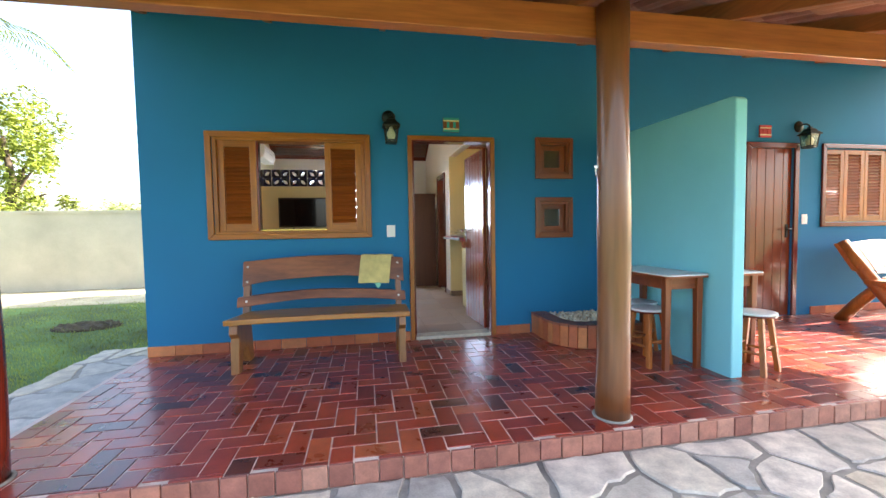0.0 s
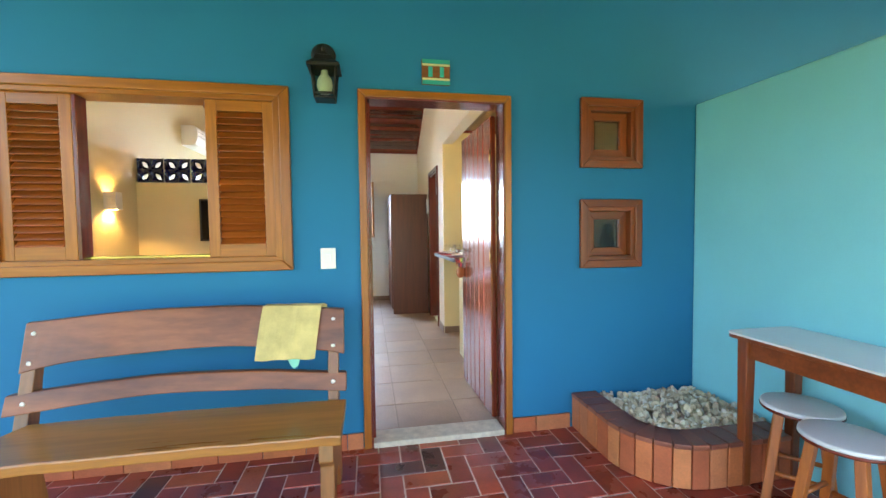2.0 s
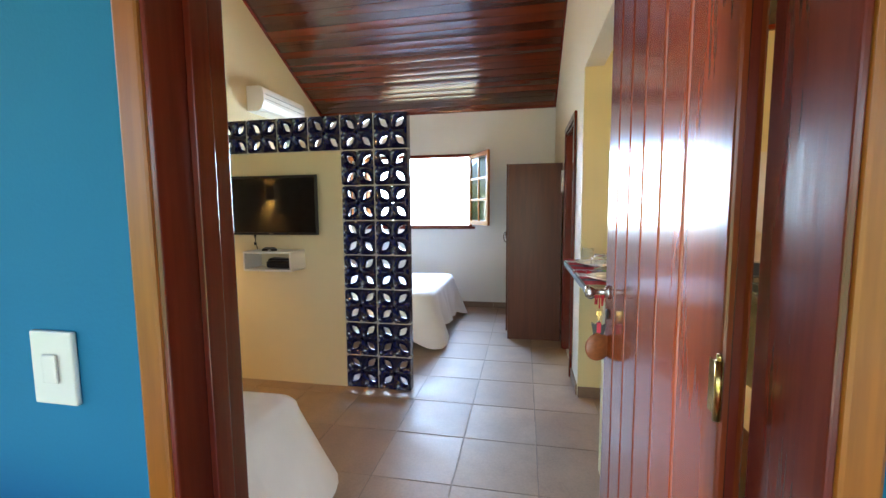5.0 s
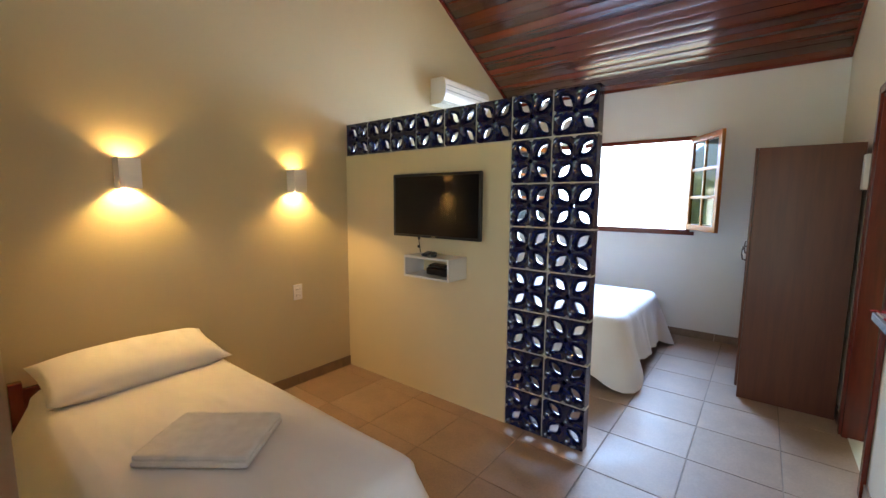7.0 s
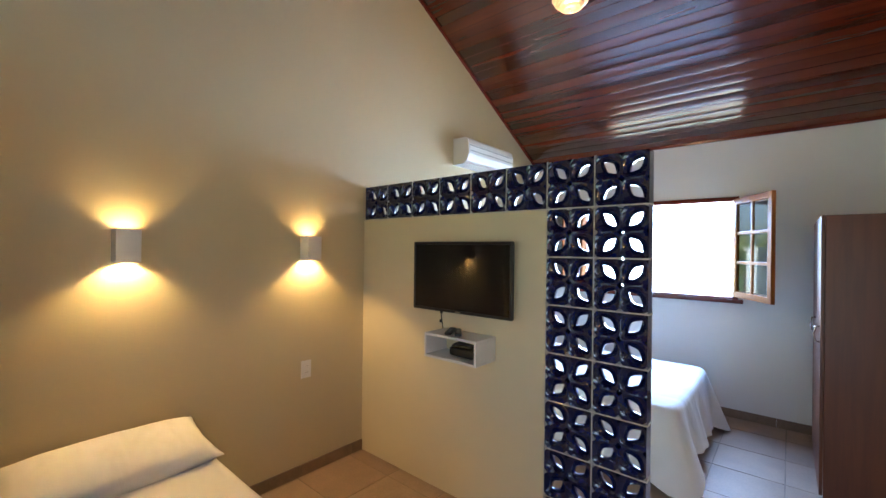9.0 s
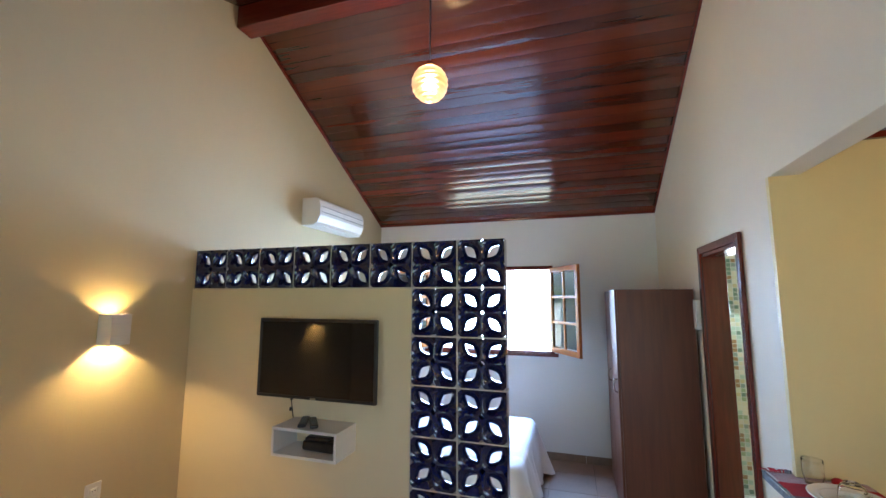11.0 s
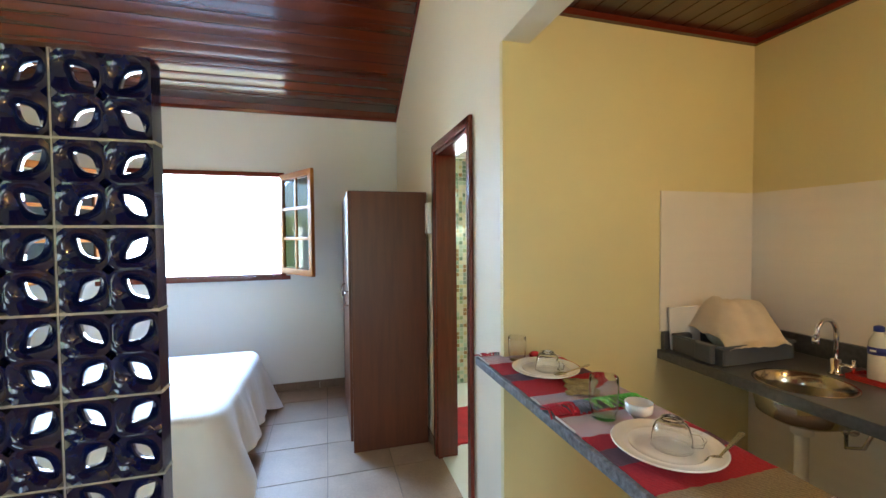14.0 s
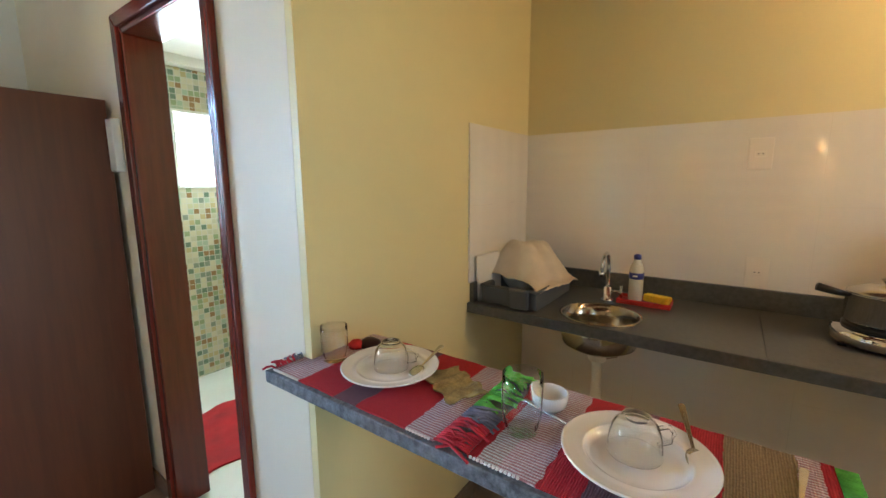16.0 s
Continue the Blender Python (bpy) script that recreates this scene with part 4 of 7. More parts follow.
# back window with two sashes open into the room
w3 = thing("window_2", (0, 0, 0), "dark red wooden window, both glazed sashes open inwards", "window")
w3["kind"] = "structure"
for k, bm in enumerate(frame_bars(-0.77, 0.74, 1.14, 2.15, 0.045, YF - 0.014, YF + 0.10, 0.004)):
    part("casing_bar", bm, M_REDX if k % 2 == 0 else M_REDZ, w3)
part("window_sill", boxes((-0.80, 0.78, YF - 0.03, YF - 0.015, 1.125, 1.165), bev=0.004), M_REDX, w3)


def sash(parent, hx, turn, side):
    s = new("sash")
    s.parent = parent
    s.matrix_basis = pose(hx, YF - 0.03, 1.19, 0, 0, turn)
    W, Hh = 0.60, 0.93
    x0, x1 = (0, W) if side > 0 else (-W, 0)
    for k, bm in enumerate(frame_bars(x0, x1, 0, Hh, 0.055, -0.016, 0.016, 0.003)):
        part("sash_bar", bm, M_WOODX if k % 2 == 0 else M_WOODZ, s)
    for i in (1, 2):
        z = 0.055 + i * (Hh - 0.11) / 3
        part("glazing_bar", boxes((x0 + 0.05, x1 - 0.05, -0.010, 0.010, z - 0.014, z + 0.014), bev=0.003), M_WOODX, s)
    part("glazing_bar", boxes(((x0 + x1) / 2 - 0.014, (x0 + x1) / 2 + 0.014, -0.0105, 0.0105, 0.05, Hh - 0.05), bev=0.003), M_WOODZ, s)
    for i in range(3):
        za, zb = 0.055 + i * (Hh - 0.11) / 3 + 0.015, 0.055 + (i + 1) * (Hh - 0.11) / 3 - 0.015
        for a, b in ((x0 + 0.055, (x0 + x1) / 2 - 0.015), ((x0 + x1) / 2 + 0.015, x1 - 0.055)):
            p = part("pane", boxes((a, b, -0.002, 0.002, za, zb)), M_SASHPANE, s)
            p.visible_shadow = False


sash(w3, 0.71, -60, 1)
sash(w3, -0.74, 60, -1)

# bathroom door frame and windows
d3 = thing("door_2", (0, 0, 0), "dark red wooden bathroom door frame, door swung out of sight", "door frame")
d3["kind"] = "structure"


def portal_y(parent, y0, y1, z1, w, x0, x1, bev=0.004):
    for poly, mt in (([(y0, 0.0), (y0 + w, 0.0), (y0 + w, z1 - w), (y0, z1)], M_REDZ), ([(y1 - w, 0.0), (y1, 0.0), (y1, z1), (y1 - w, z1 - w)], M_REDZ), ([(y0, z1), (y0 + w, z1 - w), (y1 - w, z1 - w), (y1, z1)], M_REDY)):
        part("frame_bar", extrude_poly(poly, x0, x1, "yz", bev), mt, parent)


portal_y(d3, 2.825, 3.585, 2.135, 0.05, XR - 0.022, XR - 0.001)
portal_y(d3, 2.87, 3.54, 2.09, 0.028, XR - 0.01, XR + 0.13)
for a, b in ((2.47, 2.76), (2.80, 3.08)):
    w = thing("bathroom_window", (0, 0, 0), "small bright frosted bathroom window in a mosaic wall", "window", "bathroom windows")
    for bm in frame_bars(a, b, 1.47, 2.02, 0.022, 4.795, 4.85, 0.003):
        part("frame_bar", bm, M_WHITE, w)
    part("pane", boxes((a + 0.022, b - 0.022, 4.825, 4.83, 1.492, 1.998)), M_FROST, w, "frosted glass pane bright with daylight")

# neighbour: closed door, window, switch, plaque, lantern
d4 = thing("door_3", (0, 0, 0), "closed red-brown plank door of the next room", "door")
d4["kind"] = "structure"
portal(d4, 4.955, 5.725, 2.135, 0.065, -0.028, -0.001, (M_REDX, M_REDZ))
for i in range(5):
    part("plank", boxes((5.022 + i * 0.128, 5.022 + (i + 1) * 0.128 - 0.004, 0.02, 0.06, 0.0, 2.075), bev=0.004), M_LEAFZ, d4)
part("handle", join(tube([(5.60, 0.02, 1.08), (5.60, -0.04, 1.08), (5.53, -0.04, 1.08)], 0.009), boxes((5.585, 5.615, 0.012, 0.02, 0.98, 1.14), bev=0.002)), M_IRON, d4, "dark metal handle")
w4 = thing("window_3", (0, 0, 0), "red-brown louvred window of the next room", "window")
w4["kind"] = "structure"
for k, bm in enumerate(frame_bars(6.08, 7.52, 1.10, 2.14, 0.055, -0.028, -0.001, 0.006)):
    part("trim_bar", bm, M_REDX if k % 2 == 0 else M_REDZ, w4)
for i in range(4):
    shutter(w4, 6.145 + i * 0.33, 6.47 + i * 0.33, 1.165, 2.075, 0.02, 20)

# wall switches, plaques, lanterns


def wall_switch(x, z):
    s = thing("wall_switch", (x, 0, z), "cream plastic switch plate on the blue facade", "switch", "porch switches")
    part("plate", boxes((-0.042, 0.042, -0.010, -0.001, -0.06, 0.06), bev=0.003), M_WHITE, s)
    part("rocker", boxes((-0.014, 0.014, -0.016, -0.011, -0.024, 0.024), bev=0.003), M_WHITE, s)


wall_switch(0.705, 1.135)
wall_switch(5.84, 1.20)


def plaque(x, z, wood, band, mark):
    p = thing("number_plaque", (x, 0, z), "small painted wooden number plaque above the door", "plaque", "door plaques")
    part("board", boxes((-0.084, 0.084, -0.018, -0.001, -0.072, 0.072), bev=0.004), wood, p)
    for s in (1, -1):
        part("band", boxes((-0.082, 0.082, -0.022, -0.0182, s * 0.06 - 0.012, s * 0.06 + 0.012), bev=0.001), band, p)
        part("stripe", boxes((-0.082, 0.082, -0.0215, -0.0182, s * 0.041 - 0.006, s * 0.041 + 0.006), bev=0.001), M_PALE, p)
    for xx in (-0.034, 0.034):
        part("bar", boxes((xx - 0.013, xx + 0.013, -0.026, -0.0183, -0.03, 0.03), bev=0.003), mark, p)


plaque(1.345, 2.217, M_PLATEWOOD, M_TEAL, M_TEAL)
plaque(5.22, 2.262, M_REDPLASTIC, M_REDPLASTIC, M_REDPLASTIC)


def lantern(x, z):
    """A coach lantern hung close under its round wall plate; z is the middle of the plate."""
    ln = thing("wall_lantern", (x, 0, z), "black wrought iron wall lantern with clear panes", "lantern", "porch lanterns")
    part("wall_plate", lathe([(0, 0), (0.068, 0), (0.066, 0.010), (0.045, 0.024), (0.016, 0.034), (0, 0.036)], 24, at((0, -0.001, 0), 90)), M_IRON, ln)
    part("arm", tube([(0, -0.02, 0.0), (0.002, -0.055, 0.016), (0.008, -0.092, 0.012), (0.014, -0.116, -0.008), (0.015, -0.12, -0.03)], 0.008), M_IRON, ln)
    cx, cy = 0.015, -0.12
    roof_bm = bmesh.new()
    prof = [(0.020, -0.028), (0.030, -0.045), (0.058, -0.056), (0.076, -0.082), (0.118, -0.112), (0.118, -0.124), (0.0, -0.124)]
    merge(roof_bm, lathe([(0, -0.028)] + prof, 4, at((cx, cy, 0), 0, 0, 45)))
    for f in roof_bm.faces:
        f.smooth = False
    part("roof", roof_bm, M_IRON, ln)
    top, bot, zt, zb = 0.064, 0.049, -0.124, -0.277
    for sx in (1, -1):
        for sy in (1, -1):
            part("cage_bar", tube([(cx + sx * top, cy + sy * top, zt), (cx + sx * bot, cy + sy * bot, zb)], 0.006, 6), M_IRON, ln)
    for zz, h in ((zb, bot), (zb + 0.020, bot + 0.002)):
        for sx, sy in ((1, 1), (1, -1), (-1, -1), (-1, 1)):
            nx, ny = (sy, -sx)
            part("cage_bar", tube([(cx + sx * h, cy + sy * h, zz), (cx + nx * h, cy + ny * h, zz)], 0.006, 6), M_IRON, ln)
    part("base", boxes((cx - bot, cx + bot, cy - bot, cy + bot, zb - 0.006, zb + 0.002), bev=0.002), M_IRON, ln)
    for ang in range(4):
        p = bmesh.new()
        vs = [p.verts.new(v) for v in ((-top + .006, -top, zt), (top - .006, -top, zt), (bot - .006, -bot, zb), (-bot + .006, -bot, zb))]
        p.faces.new(vs)
        ext = bmesh.ops.extrude_face_region(p, geom=p.faces[:])
        bmesh.ops.translate(p, verts=[v for v in ext["geom"] if isinstance(v, bmesh.types.BMVert)], vec=(0, 0.002, 0))
        bmesh.ops.recalc_face_normals(p, faces=p.faces)
        p.transform(at((cx, cy, 0), 0, 0, 90 * ang))
        ob = part("pane", p, M_LANTERN, ln)
        ob.visible_shadow = False
    part("bulb", lathe([(0, -0.126), (0.018, -0.126), (0.018, -0.145), (0.038, -0.175), (0.042, -0.205), (0.030, -0.245), (0, -0.256)], 16, at((cx, cy, 0))), M_COLDBULB, ln)


lantern(0.706, 2.277)
lantern(5.72, 2.335)

# interior sockets, sconces, television, niche, air conditioner, pendant


def socket(m, holes=1, plastic=M_WHITE):
    s = thing("wall_socket", (0, 0, 0), "white plastic wall socket", "socket", "wall sockets")
    s.matrix_basis = m
    part("plate", boxes((-0.038, 0.038, -0.009, -0.001, -0.06, 0.06), bev=0.003), plastic, s)
    for zz in ((0,) if holes == 1 else (0.022, -0.022)):
        part("outlet", boxes((-0.018, 0.018, -0.012, -0.0095, zz - 0.012, zz + 0.012), bev=0.004), plastic, s)
        for hx in (-0.007, 0.007):
            part("hole", boxes((hx - 0.002, hx + 0.002, -0.0128, -0.0121, zz - 0.002, zz + 0.002)), M_BLACK, s)


socket(pose(XL, 1.845, 0.762, 0, 0, 90), 2)
socket(pose(XS, 1.50, 1.60, 0, 0, -90) @ pose(0, -0.0075, 0) @ Matrix.Diagonal((1, 0.5, 1, 1)), 1, M_SOCKET)
socket(pose(XS, 1.47, 1.137, 0, 0, -90) @ pose(0, -0.0075, 0) @ Matrix.Diagonal((1, 0.5, 1, 1)), 1, M_SOCKET)


def sconce(y):
    s = thing("wall_sconce", (XL, y, 1.60), "square white wall sconce throwing warm light up and down", "sconce", "bedside sconces")
    part("housing", join(boxes((0.002, 0.012, -0.05, 0.05, -0.08, 0.08), (0.098, 0.104, -0.05, 0.05, -0.08, 0.08), (0.012, 0.098, -0.05, -0.044, -0.08, 0.08), (0.012, 0.098, 0.044, 0.05, -0.08, 0.08))), M_WHITE, s)
    part("lamp_plate", boxes((0.012, 0.098, -0.044, 0.044, -0.004, 0.004)), M_WHITE, s)
    for dz in (1, -1):
        part("bulb", lathe([(0, 0.004), (0.018, 0.004), (0.018, 0.014), (0, 0.016)], 16, at((0.055, 0, 0), 0 if dz > 0 else 180)), M_BULB, s)


sconce(0.82)
sconce(1.84)

tv = thing("television", (-0.44, 2.34, 1.43), "black flat screen television on the cream partition", "television")
part("bezel", join(*[b for b in frame_bars(-0.382, 0.382, -0.222, 0.222, 0.018, -0.070, -0.045, 0.005)]), M_BLACK, tv)
part("screen", boxes((-0.366, 0.366, -0.064, -0.058, -0.206, 0.206)), M_SCREEN, tv)
part("back", boxes((-0.376, 0.376, -0.0575, -0.03, -0.216, 0.216), (-0.2, 0.2, -0.03, -0.002, -0.15, 0.15), bev=0.008), M_BLACK, tv)
part("badge", boxes((-0.018, 0.018, -0.0725, -0.0705, -0.219, -0.209), bev=0.001), M_STEEL, tv)
niche = thing("wall_niche", (-0.40, 2.34, 1.02), "open white box shelf fixed under the television", "shelf")
part("panel", boxes((-0.195, 0.195, -0.20, -0.001, 0.058, 0.073), bev=0.002), M_LAMINATE, niche)
part("panel", boxes((-0.195, 0.195, -0.20, -0.001, -0.073, -0.058), bev=0.002), M_LAMINATE, niche)
part("panel", boxes((-0.195, -0.18, -0.20, -0.001, -0.0578, 0.0578), bev=0.002), M_LAMINATE, niche)
part("panel", boxes((0.18, 0.195, -0.20, -0.001, -0.0578, 0.0578), bev=0.002), M_LAMINATE, niche)
cloth = boxes((-0.06, 0.14, -0.115, -0.02, -0.057, -0.005), (-0.05, 0.10, -0.11, -0.03, -0.006, 0.012), bev=0.012)
for v in cloth.verts:
    v.co += Vector((0, 0, 0.012 * noise.noise(v.co * 24)))
cloth.transform(at((-0.40, 2.33, 1.02)))
solid("receiver_box", cloth, M_BLACK, "black receiver box with bundled cables in the niche", "receiver")
for i, (x, a) in enumerate(((-0.52, 28), (-0.46, 38))):
    r = thing("remote_control", (x + 0.05, 2.24, 1.0942), "slim black remote control lying on the niche", "remote control", "remote controls", a - 90)
    part("shell", boxes((-0.085, 0.085, -0.021, 0.021, 0, 0.017), bev=0.006), M_BLACK, r)
    for k in range(5):
        part("button", boxes((-0.06 + k * 0.026, -0.05 + k * 0.026, -0.008, 0.008, 0.0165, 0.0195), bev=0.001), M_GREYPLASTIC, r)
solid("television_cable", join(tube([(-0.62, 2.335, 1.22), (-0.622, 2.328, 1.18), (-0.615, 2.33, 1.13), (-0.60, 2.325, 1.075)], 0.003), boxes((-0.628, -0.614, 2.322, 2.335, 1.185, 1.205), (-0.631, -0.617, 2.322, 2.335, 1.125, 1.145), bev=0.002)), M_BLACK, "thin black television cable on the wall", "cable")

ac = thing("air_conditioner", (XL, 3.84, 2.565), "white split air conditioner high on the wall", "air conditioner")
sec = [(0.001, -0.125), (0.13, -0.125), (0.175, -0.095), (0.20, -0.03), (0.20, 0.06), (0.185, 0.11), (0.15, 0.135), (0.001, 0.135)]
part("body", extrude_poly(sec, -0.41, 0.41, "xz", 0.006), M_WHITE, ac)
part("flap", boxes((0.125, 0.185, -0.37, 0.37, -0.1285, -0.122), bev=0.002), M_WHITE, ac)
for k in range(2):
    part("vent", boxes((0.199, 0.2025, -0.39, 0.39, 0.0 + 0.05 * k, 0.004 + 0.05 * k)), M_GREYPLASTIC, ac)

pend = thing("pendant_lamp", (0.077, 2.70, 3.20), "ribbed amber glass ball pendant lamp, lit, on a thin cord", "lamp")
prof = []
for k in range(1, 60):
    a = math.pi * k / 60
    rr = 0.117 + 0.007 * math.sin(a * 22)
    prof.append((rr * math.sin(a), -rr * math.cos(a)))
part("shade", lathe(prof, 32), M_AMBER, pend, "ribbed amber glass ball").visible_shadow = False
part("bulb", lathe([(0, -0.05), (0.03, -0.035), (0.034, -0.01), (0.02, 0.03), (0.014, 0.06), (0, 0.06)], 16), M_BULB, pend, "glowing bulb").visible_shadow = False
part("cord", tube([(0, 0, 0.06), (0, 0, 0.76)], 0.004, 6), M_BLACK, pend)
part("cap", lathe([(0, 0.12), (0.03, 0.122), (0.028, 0.15), (0.006, 0.165), (0, 0.165)], 16), M_BRASS, pend)
part("canopy", lathe([(0, 0.72), (0.045, 0.735), (0.05, 0.775), (0, 0.775)], 20), M_WHITE, pend)

# partition with cobalt pierced blocks
PITCH, BL = 0.2565, 0.249
SX1, SZ1, SY = 0.622, 2.082, 2.34
structure("partition_wall", boxes((XL, SX1 - 2 * PITCH - 0.003, SY, SY + 0.08, 0.0, SZ1 - PITCH - 0.004)), M_CREAM, "cream partition behind the television")


def pierced_block():
    """A square glazed block with four leaf-shaped holes and dished faces."""
    bm = bmesh.new()
    q, n, th = BL / 2, 20, 0.075
    for sx in (1, -1):
        for sz in (1, -1):
            cx, cz = sx * q / 2, sz * q / 2
            d = math.atan2(sz, sx)
            rings = []
            for k in range(n):
                a = 2 * math.pi * k / n
                ca, sa = math.cos(a), math.sin(a)
                lim = 1 / max(abs(ca), abs(sa))
                sq = (cx + ca * lim * q / 2, cz + sa * lim * q / 2)
                rim = (cx + ca * min(lim, 1.12) * q / 2 * 0.90, cz + sa * min(lim, 1.12) * q / 2 * 0.90)
                t = a - d
                u, v = 0.046 * math.cos(t), 0.0
                v = math.copysign(0.024 * (1 - abs(math.cos(t)) ** 1.6), math.sin(t))
                hx, hz = cx + u * math.cos(d) - v * math.sin(d), cz + u * math.sin(d) + v * math.cos(d)
                rings.append((sq, rim, (hx, hz)))
            verts = []
            for (sq, rim, ho) in rings:
                verts.append([bm.verts.new((sq[0], 0, sq[1])), bm.verts.new((rim[0], 0.004, rim[1])), bm.verts.new((ho[0], 0.022, ho[1])),
                              bm.verts.new((ho[0], th - 0.022, ho[1])), bm.verts.new((rim[0], th - 0.004, rim[1])), bm.verts.new((sq[0], th, sq[1]))])
            for k in range(n):
                p, r = verts[k], verts[(k + 1) % n]
                for j in range(5):
                    f = bm.faces.new((p[j], r[j], r[j + 1], p[j + 1]))
                    f.smooth = True
    for (x0, x1, z0, z1) in ((-q, q, -q, -q), (-q, q, q, q), (-q, -q, -q, q), (q, q, -q, q)):
        vs = [bm.verts.new((x0, 0, z0)), bm.verts.new((x1, 0, z1)), bm.verts.new((x1, th, z1)), bm.verts.new((x0, th, z0))]
        bm.faces.new(vs)
    bmesh.ops.remove_doubles(bm, verts=bm.verts, dist=0.0002)
    bmesh.ops.recalc_face_normals(bm, faces=bm.faces)
    return bm


scr = thing("block_screen", (0, 0, 0), "screen of cobalt blue glazed pierced blocks beside and above the partition", "screen")
first = None
cells = [(7 - c, r) for c in (0, 1) for r in range(8)] + [(c, 0) for c in range(6)]
for c, r in cells:
    x, z = SX1 - PITCH * (7 - c) - PITCH / 2, SZ1 - PITCH * r - PITCH / 2
    if first is None:
        ob = part("block", pierced_block(), M_COBALT, scr)
        first = ob.data
    else:
        ob = new("block", first)
        ob.parent = scr
    ob.matrix_basis = pose(x, SY, z)


def joint(*box):
    part("mortar_joint", boxes(box), M_JOINT, scr, "pale mortar joint")


for r in range(1, 8):
    z = SZ1 - PITCH * r
    for c in (0, 1):
        joint(SX1 - PITCH * (c + 1) + 0.0045, SX1 - PITCH * c - (0.0045 if c else 0.0), SY + 0.003, SY + 0.072, z - 0.0045, z + 0.0045)
for c in (1, 2):
    joint(SX1 - PITCH * c - 0.0045, SX1 - PITCH * c + 0.0045, SY + 0.004, SY + 0.071, FLOOR, SZ1)
for c in range(3, 8):
    joint(SX1 - PITCH * c - 0.0045, SX1 - PITCH * c + 0.0045, SY + 0.004, SY + 0.071, SZ1 - PITCH + 0.0046, SZ1)
joint(XL, SX1 - 2 * PITCH - 0.0046, SY + 0.001, SY + 0.079, SZ1 - PITCH - 0.0045, SZ1 - PITCH + 0.0045)

# ---- beds ----


def draped(x0, x1, y0, y1, top, hem, rad=0.07, amp=0.02, folds=9, flare=0.03, seed=0, corner=0.0):
    """A sheet lying on a mattress, rounded over its edges and hanging in folds."""
    bm = bmesh.new()
    loop = []
    per = []
    N = 160
    w, h = x1 - x0, y1 - y0
    total = 2 * (w + h)
    for k in range(N):
        s = total * k / N
        if s < w:
            p, nrm = (x0 + s, y0), (0, -1)
        elif s < w + h:
            p, nrm = (x1, y0 + s - w), (1, 0)
        elif s < 2 * w + h:
            p, nrm = (x1 - (s - w - h), y1), (0, 1)
        else:
            p, nrm = (x0, y1 - (s - 2 * w - h)), (-1, 0)
        per.append((s, Vector((*p, 0)), Vector((*nrm, 0))))
    cen = Vector(((x0 + x1) / 2, (y0 + y1) / 2, 0))
    sm = []
    for k in range(N):
        nv = sum((per[(k + j) % N][2] for j in range(-3, 4)), Vector())
        pv = sum((per[(k + j) % N][1] for j in range(-3, 4)), Vector()) / 7
        sm.append((per[k][0], pv, nv.normalized()))
    rows = [(-0.40, 0.0), (-0.16, 0.0), (-rad, 0.0), (-rad * 0.5, -rad * 0.13), (-rad * 0.13, -rad * 0.5), (0.0, -rad)]
    drop = top - hem
    for q in (0.2, 0.4, 0.6, 0.8, 1.0):
        rows.append((flare * q, -rad - (drop - rad) * q))
    verts = []
    for off, dz in rows:
        ring = []
        for s, p, nv in sm:
            depth = max(0, -dz - rad) / max(0.01, drop - rad)
            wob = amp * depth * (math.sin(s * folds + seed) + 0.6 * math.sin(s * folds * 1.9 + 1.3 + seed) + 0.5 * math.sin(s * folds * 0.43 + seed * 2))
            if off < -rad * 1.2:
                q = p.lerp(cen, 0.45 if off < -0.3 else 0.18)
            else:
                q = p + nv * (off + wob)
            zz = top + dz + (0.006 * noise.noise(Vector((q.x * 3, q.y * 3, seed))) if depth == 0 else depth * 0.02 * math.sin(s * 3 + seed))
            near = min((Vector((cx, cy, 0)) - p).length for cx in (x0, x1) for cy in (y0, y1))
            tail = corner * depth * math.exp(-(near / 0.17) ** 2)
            q = q + nv * tail * 0.75
            ring.append(bm.verts.new((q.x, q.y, max(zz - tail * 0.8, FLOOR + 0.004))))
        verts.append(ring)
    c = bm.verts.new((cen.x, cen.y, top + 0.004))
    for k in range(N):
        j = (k + 1) % N
        bm.faces.new((c, verts[0][k], verts[0][j]))
        for a, b in zip(verts, verts[1:]):
            bm.faces.new((a[k], b[k], b[j], a[j]))
    bmesh.ops.recalc_face_normals(bm, faces=bm.faces)
    for f in bm.faces:
        f.smooth = True
    return bm


def pillow(w, l, h):
    bm = bmesh.new()
    n = 22
    g = {}
    for side in (1, -1):
        for i in range(n + 1):
            for j in range(n + 1):
                u, v = 2 * i / n - 1, 2 * j / n - 1
                if side < 0 and (abs(u) == 1 or abs(v) == 1):
                    g[side, i, j] = g[1, i, j]
                    continue
                puff = (1 - abs(u) ** 3.2) ** 0.6 * (1 - abs(v) ** 3.2) ** 0.6
                pinch = 1 - 0.05 * (1 - abs(u) ** 2) * abs(v) ** 3 - 0.0
                pinch2 = 1 - 0.06 * (1 - abs(v) ** 2) * abs(u) ** 3
                z = side * h / 2 * puff * (1 + 0.10 * noise.noise(Vector((u * 1.6, v * 1.6, side))))
                g[side, i, j] = bm.verts.new((u * w / 2 * pinch2, v * l / 2 * pinch, z + 0.004 * noise.noise(Vector((u * 6, v * 6, 2 * side)))))
        for i in range(n):
            for j in range(n):
                bm.faces.new((g[side, i, j], g[side, i + 1, j], g[side, i + 1, j + 1], g[side, i, j + 1]))
    bmesh.ops.recalc_face_normals(bm, faces=bm.faces)
    for f in bm.faces:
        f.smooth = True
    return bm


